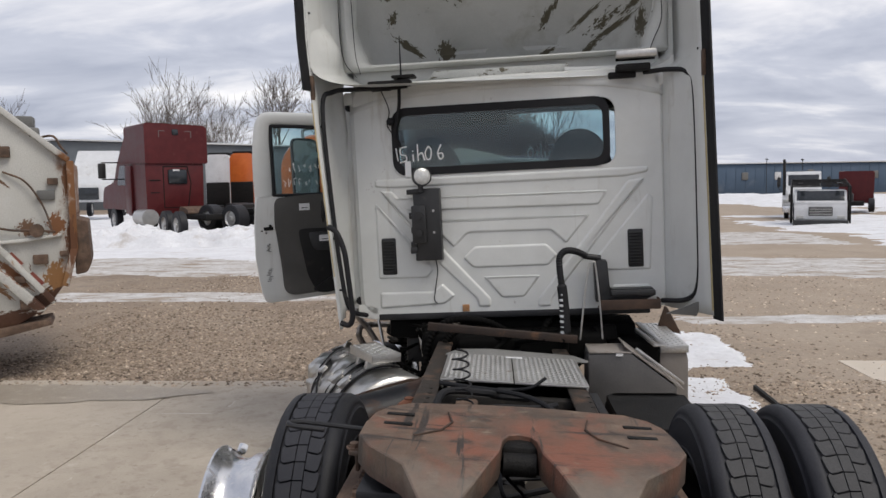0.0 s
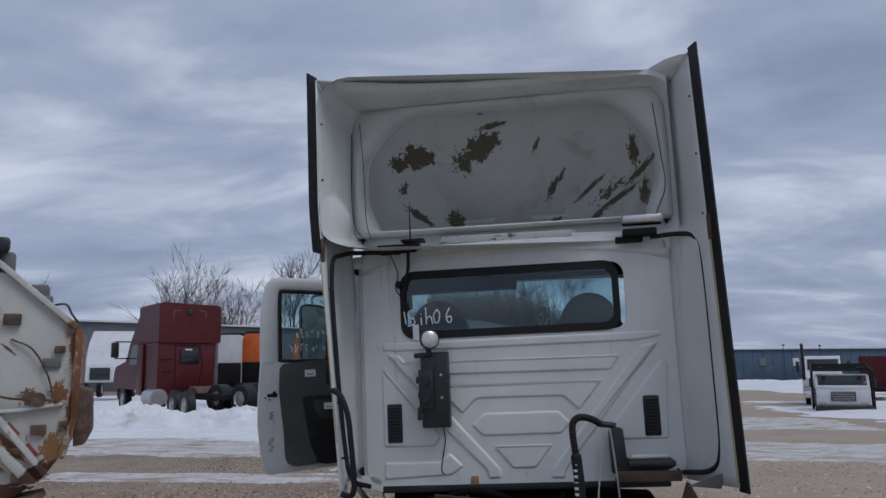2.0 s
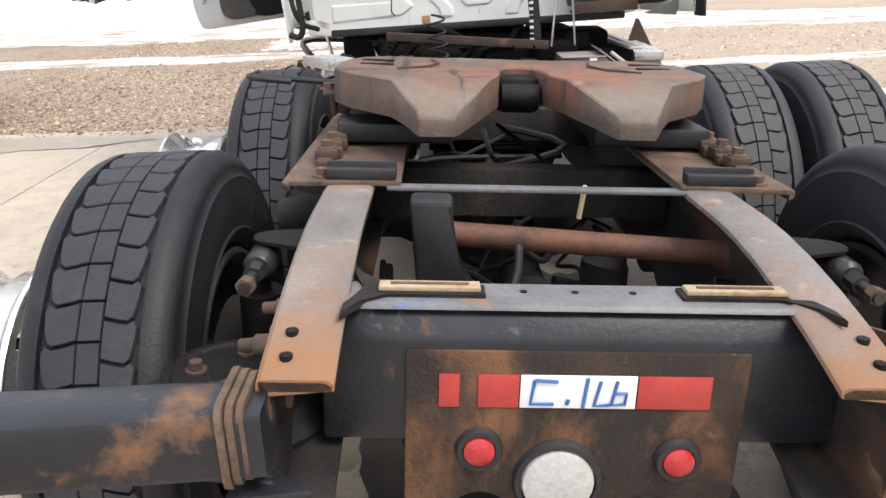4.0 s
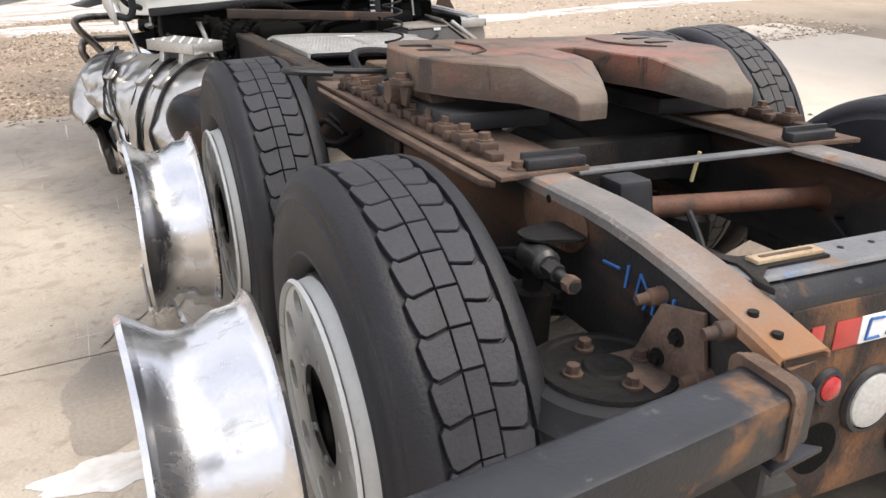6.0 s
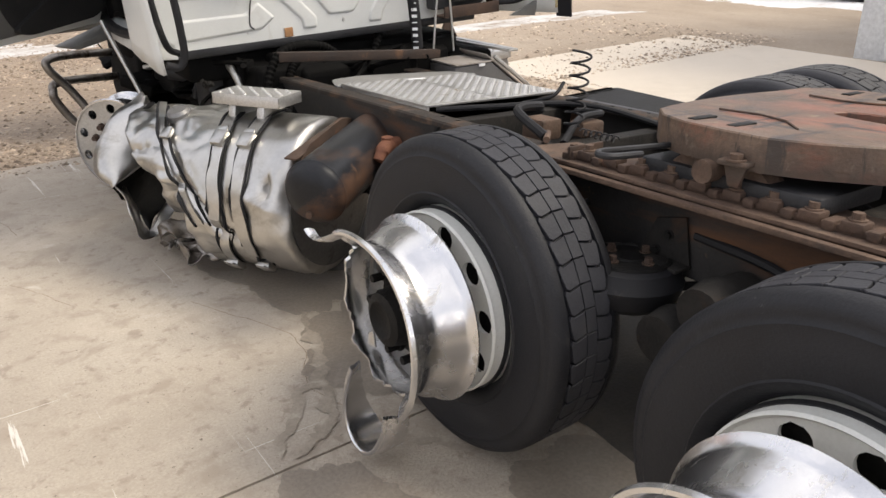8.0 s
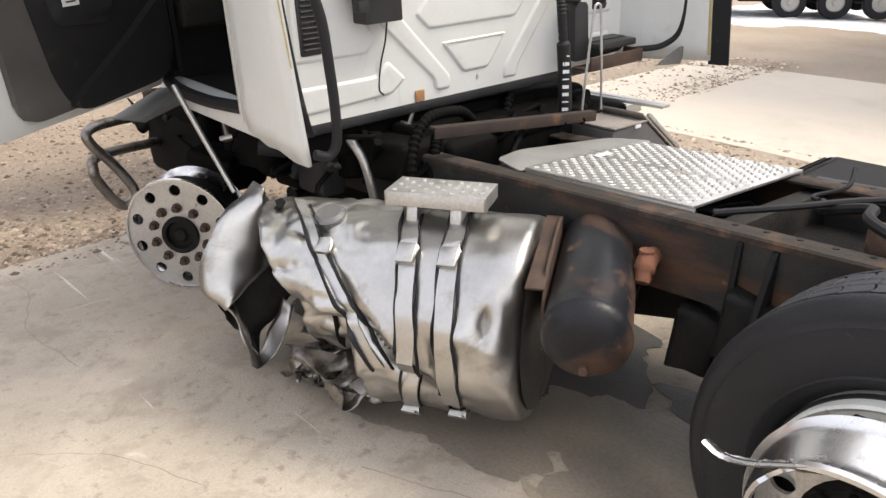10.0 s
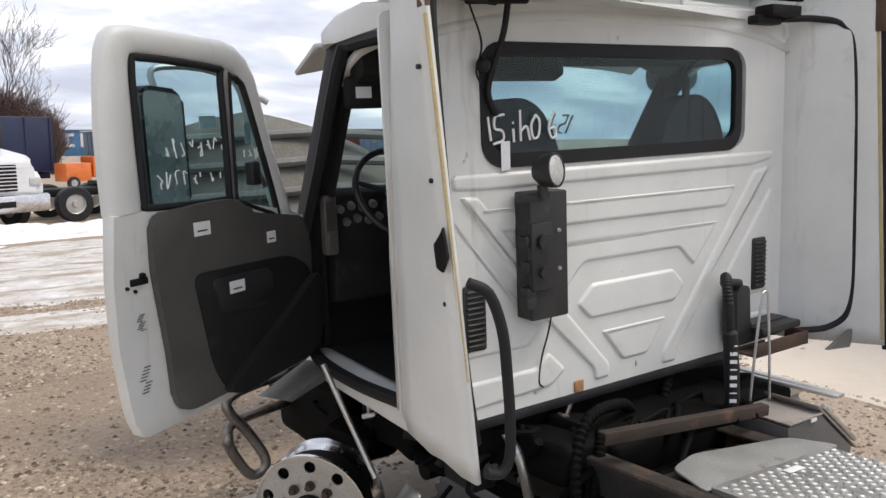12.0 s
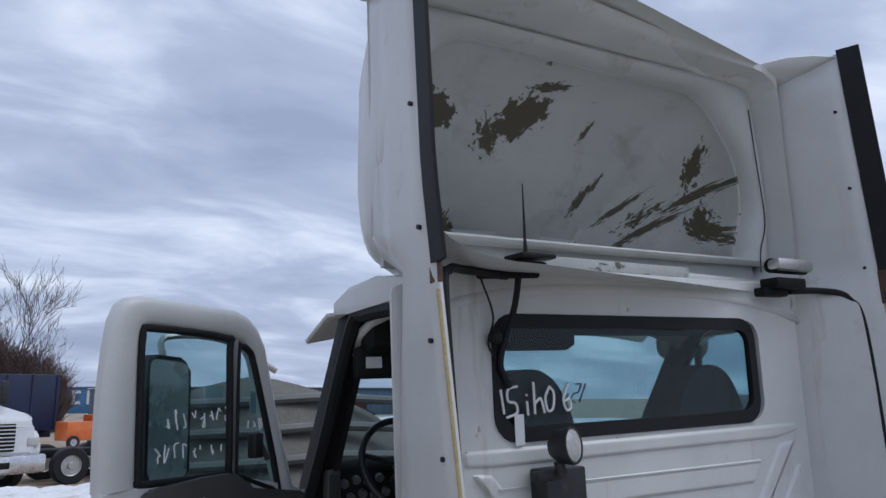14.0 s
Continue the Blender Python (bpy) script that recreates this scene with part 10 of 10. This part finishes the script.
for k in range(9):
    box(bm, (0.9 + 2.3 * k, -0.08, 2.6), (0.5, 0.06, 2.3))
    box(bm, (1.5 + 2.3 * k, -0.08, 3.5 - 0.85 * (k % 2)), (1.0, 0.06, 0.5))
    if k % 3:
        box(bm, (1.5 + 2.3 * k, -0.08, 1.7), (1.0, 0.06, 0.5))
part("sign_bar", bm, truck_white, vb, "white sign bars", pose(17, 150, 0, 0, 0, -6))
# blue container behind the white tractor
BC = pose(0.6, 45, 0.75, 0, 0, 8)
bc = thing("blue_container", BC, "dark blue shipping container on a trailer", "container")
bm = B()
box(bm, (0, 0, 1.3), (5.6, 2.44, 2.6), 0.04)
box(bm, (0, 0, -0.2), (5.6, 1.0, 0.3), 0.03)
part("container_body", bm, blue_paint, bc, "", BC)
bm = B()
for k in range(6):
    box(bm, (-2.74 + 1.09 * k, -1.24, 1.3), (0.07, 0.05, 2.56), 0.01)
    if k < 3:
        box(bm, (2.82, -1.15 + 1.15 * k, 1.3), (0.05, 0.08, 2.56), 0.01)
part("corrugation", bm, blue_paint, bc, "", BC, smooth=False)
for x in (-1.0, 0.2, 1.6):
    simple_wheel(bc, BC, (x, -0.9, -0.25), 0.45, 0.28, "y")
# orange plough truck beyond
OP = pose(4.1, 42.8, -0.05, 0, 0, 20) @ Matrix.Scale(0.66, 4)
op = thing("orange_truck", OP, "orange municipal dump truck in the distance", "truck", "parked trucks")
bm = B()
box(bm, (0, 0, 1.2), (1.9, 1.6, 1.3), 0.06)
part("dump_bed", bm, orange_paint, op, "", OP)
bm = B()
prism(bm, round_corners([(1.1, 0.8), (1.1, 2.3), (1.9, 2.3), (2.2, 1.7), (3.2, 1.5), (3.2, 0.8)], 0.1), -0.8, 0.8, "y", 0.05)
part("cab", bm, orange_paint, op, "", OP)
bm = B()
box(bm, (1.6, -0.82, 1.9), (0.6, 0.05, 0.45), 0.03)
box(bm, (2.3, -0.4, 1.9), (0.1, 0.8, 0.3), 0.03)
part("cab_window", bm, dark_glass, op, "", OP)
for x in (-0.5, 2.6):
    simple_wheel(op, OP, (x, -0.85, 0.45), 0.45, 0.25, "y")
# trailer with small wheels on the right
TL = pose(16.1, 11.3, -0.42, 0, 0, -55)
tl = thing("box_trailer", TL, "grey-blue trailer with reflective tape and small wheels", "trailer")
bm = B()
box(bm, (0, 0, 1.80), (9.0, 2.4, 1.62), 0.04)
part("trailer_body", bm, surface("grey_blue_trailer", [(0.15, 0.165, 0.19), (0.20, 0.215, 0.24)], 1, 0.5), tl, "", TL)
bm = B()
box(bm, (0, -0.6, 0.72), (9.0, 0.12, 0.3), 0.02)
box(bm, (0, 0.6, 0.72), (9.0, 0.12, 0.3), 0.02)
box(bm, (0.6, 0, 0.50), (3.4, 1.6, 0.3), 0.03)
part("chassis", bm, grime_black, tl, "", TL)
for k in range(16):
    bm = B()
    box(bm, (-4.2 + 0.56 * k, -1.21, 1.03), (0.26, 0.02, 0.05))
    part("reflective_tape", bm, paper if k % 2 else red_tape, tl, "", TL)
for x in (0.0, 0.95, 1.9):
    for y in (-1.0, 1.0):
        simple_wheel(tl, TL, (x, y, 0.36), 0.36, 0.26, "y")


# ---- bare trees ----
bark = surface("grey_brown_bark", [(0.10, 0.08, 0.065), (0.17, 0.14, 0.115)], 3, 0.9, 0, 0.3, 20)
twig = surface("twigs", [(0.085, 0.052, 0.045), (0.14, 0.092, 0.078)], 3, 0.9, 0, 0, 20)


crown_twig = surface("grey_twigs", [(0.085, 0.07, 0.062), (0.14, 0.118, 0.104)], 3, 0.9, 0, 0, 20)


def bare_tree(x, y, height, seed, label="bare winter tree with many fine branches", spread=1.0, trunk_h=0.25, z0=0.0):
    rnd = random.Random(seed)
    m = pose(x, y, z0)
    t = thing("bare_tree", m, label, "tree", "bare trees")
    tb, cb = B(), B()

    def grow(p, d, L, r, depth):
        pts, rs = [p], [r]
        n = 3 if depth < 4 else 2
        for k in range(n):
            d = (d + Vector((rnd.uniform(-1, 1), rnd.uniform(-1, 1), rnd.uniform(-0.5, 0.8))) * 0.12).normalized()
            pts.append(pts[-1] + d * L / n)
            rs.append(r * (1 - 0.5 * (k + 1) / n))
        tube(tb if depth < 2 else cb, pts, rs, 6 if depth < 2 else 3, False)
        if depth >= 5:
            return
        for k in range(rnd.choice((4, 5)) if depth < 2 else 3):
            a, b = rnd.uniform(0, 6.283), rnd.uniform(0.25, 0.70) * spread
            o = d.orthogonal().normalized()
            o = Matrix.Rotation(a, 3, d) @ o
            nd = (d * math.cos(b) + o * math.sin(b) + Vector((0, 0, 0.18))).normalized()
            i = rnd.choice((1, n - 1, n, n))
            grow(pts[i], nd, L * rnd.uniform(0.60, 0.88), max(rs[i] * 0.62, 0.011 * height / 10), depth + 1)
    grow(Vector((0, 0, -0.3)), Vector((0, 0, 1)), height * trunk_h, height * 0.022, 0)
    part("trunk", tb, bark, t, "", m, smooth=False)
    part("crown", cb, crown_twig, t, "", m, smooth=False)


bare_tree(-34.3, 75, 19.0, 1, trunk_h=0.25)
bare_tree(-22.3, 75, 19.0, 2, trunk_h=0.26)
bare_tree(-27.0, 75, 14.5, 3, spread=1.15)
bare_tree(-47.6, 75, 15.5, 4)
bare_tree(-18.0, 82, 14.0, 5)
bare_tree(-38.5, 86, 12.0, 6)
bare_tree(-31.0, 84, 15.0, 17)
bare_tree(-40, 100, 20.0, 7)
bare_tree(0.5, 64, 13.0, 8)
bare_tree(3.3, 66, 13.5, 9, trunk_h=0.28)
bare_tree(4.9, 69, 11.5, 10)
bare_tree(6.4, 72, 10.0, 11)
bare_tree(7.8, 75, 8.0, 12)
bare_tree(-3, 64, 14.0, 13)
# dense brush below them
rnd = random.Random(21)
bm = B()
for k in range(5600):
    y = rnd.uniform(62, 76)
    x = rnd.uniform(-8, -3.07 + 0.16 * (y - 2.4))
    h = rnd.uniform(3.5, 8.6) * (1.0 - 0.075 * max(0, x - 0.5))
    p = Vector((x, y, 0))
    q = p + Vector((rnd.uniform(-0.5, 0.5), rnd.uniform(-0.5, 0.5), h * 0.45))
    tip = q + Vector((rnd.uniform(-0.9, 0.9), rnd.uniform(-0.8, 0.8), h * 0.55))
    tube(bm, [p, q, tip], [0.04, 0.026, 0.010], 3, False)
    for w in range(5):
        b0 = q.lerp(tip, rnd.uniform(0.0, 0.8))
        tube(bm, [b0, b0 + Vector((rnd.uniform(-0.9, 0.9), rnd.uniform(-0.7, 0.7), rnd.uniform(0.3, 1.3)))], [0.022, 0.010], 3, False)
solo("brush", bm, twig, Matrix(), "dense bare brush along the yard's far edge", "bushes", kind="stuff", smooth=False)
# light poles
for x, y, h in ((30.5, 92, 4.0), (34.5, 92, 3.9)):
    m = pose(x, y, 0)
    lp_ = thing("light_pole", m, "thin grey pole in front of the warehouse", "pole", "light poles")
    bm = B()
    tube(bm, [(0, 0, 0), (0, 0, h)], 0.035, 8)
    part("pole", bm, black_steel, lp_, "", m)
    bm = B()
    box(bm, (0, 0, h), (0.28, 0.25, 0.14), 0.03)
    part("lamp_head", bm, plastic_black, lp_, "", m)
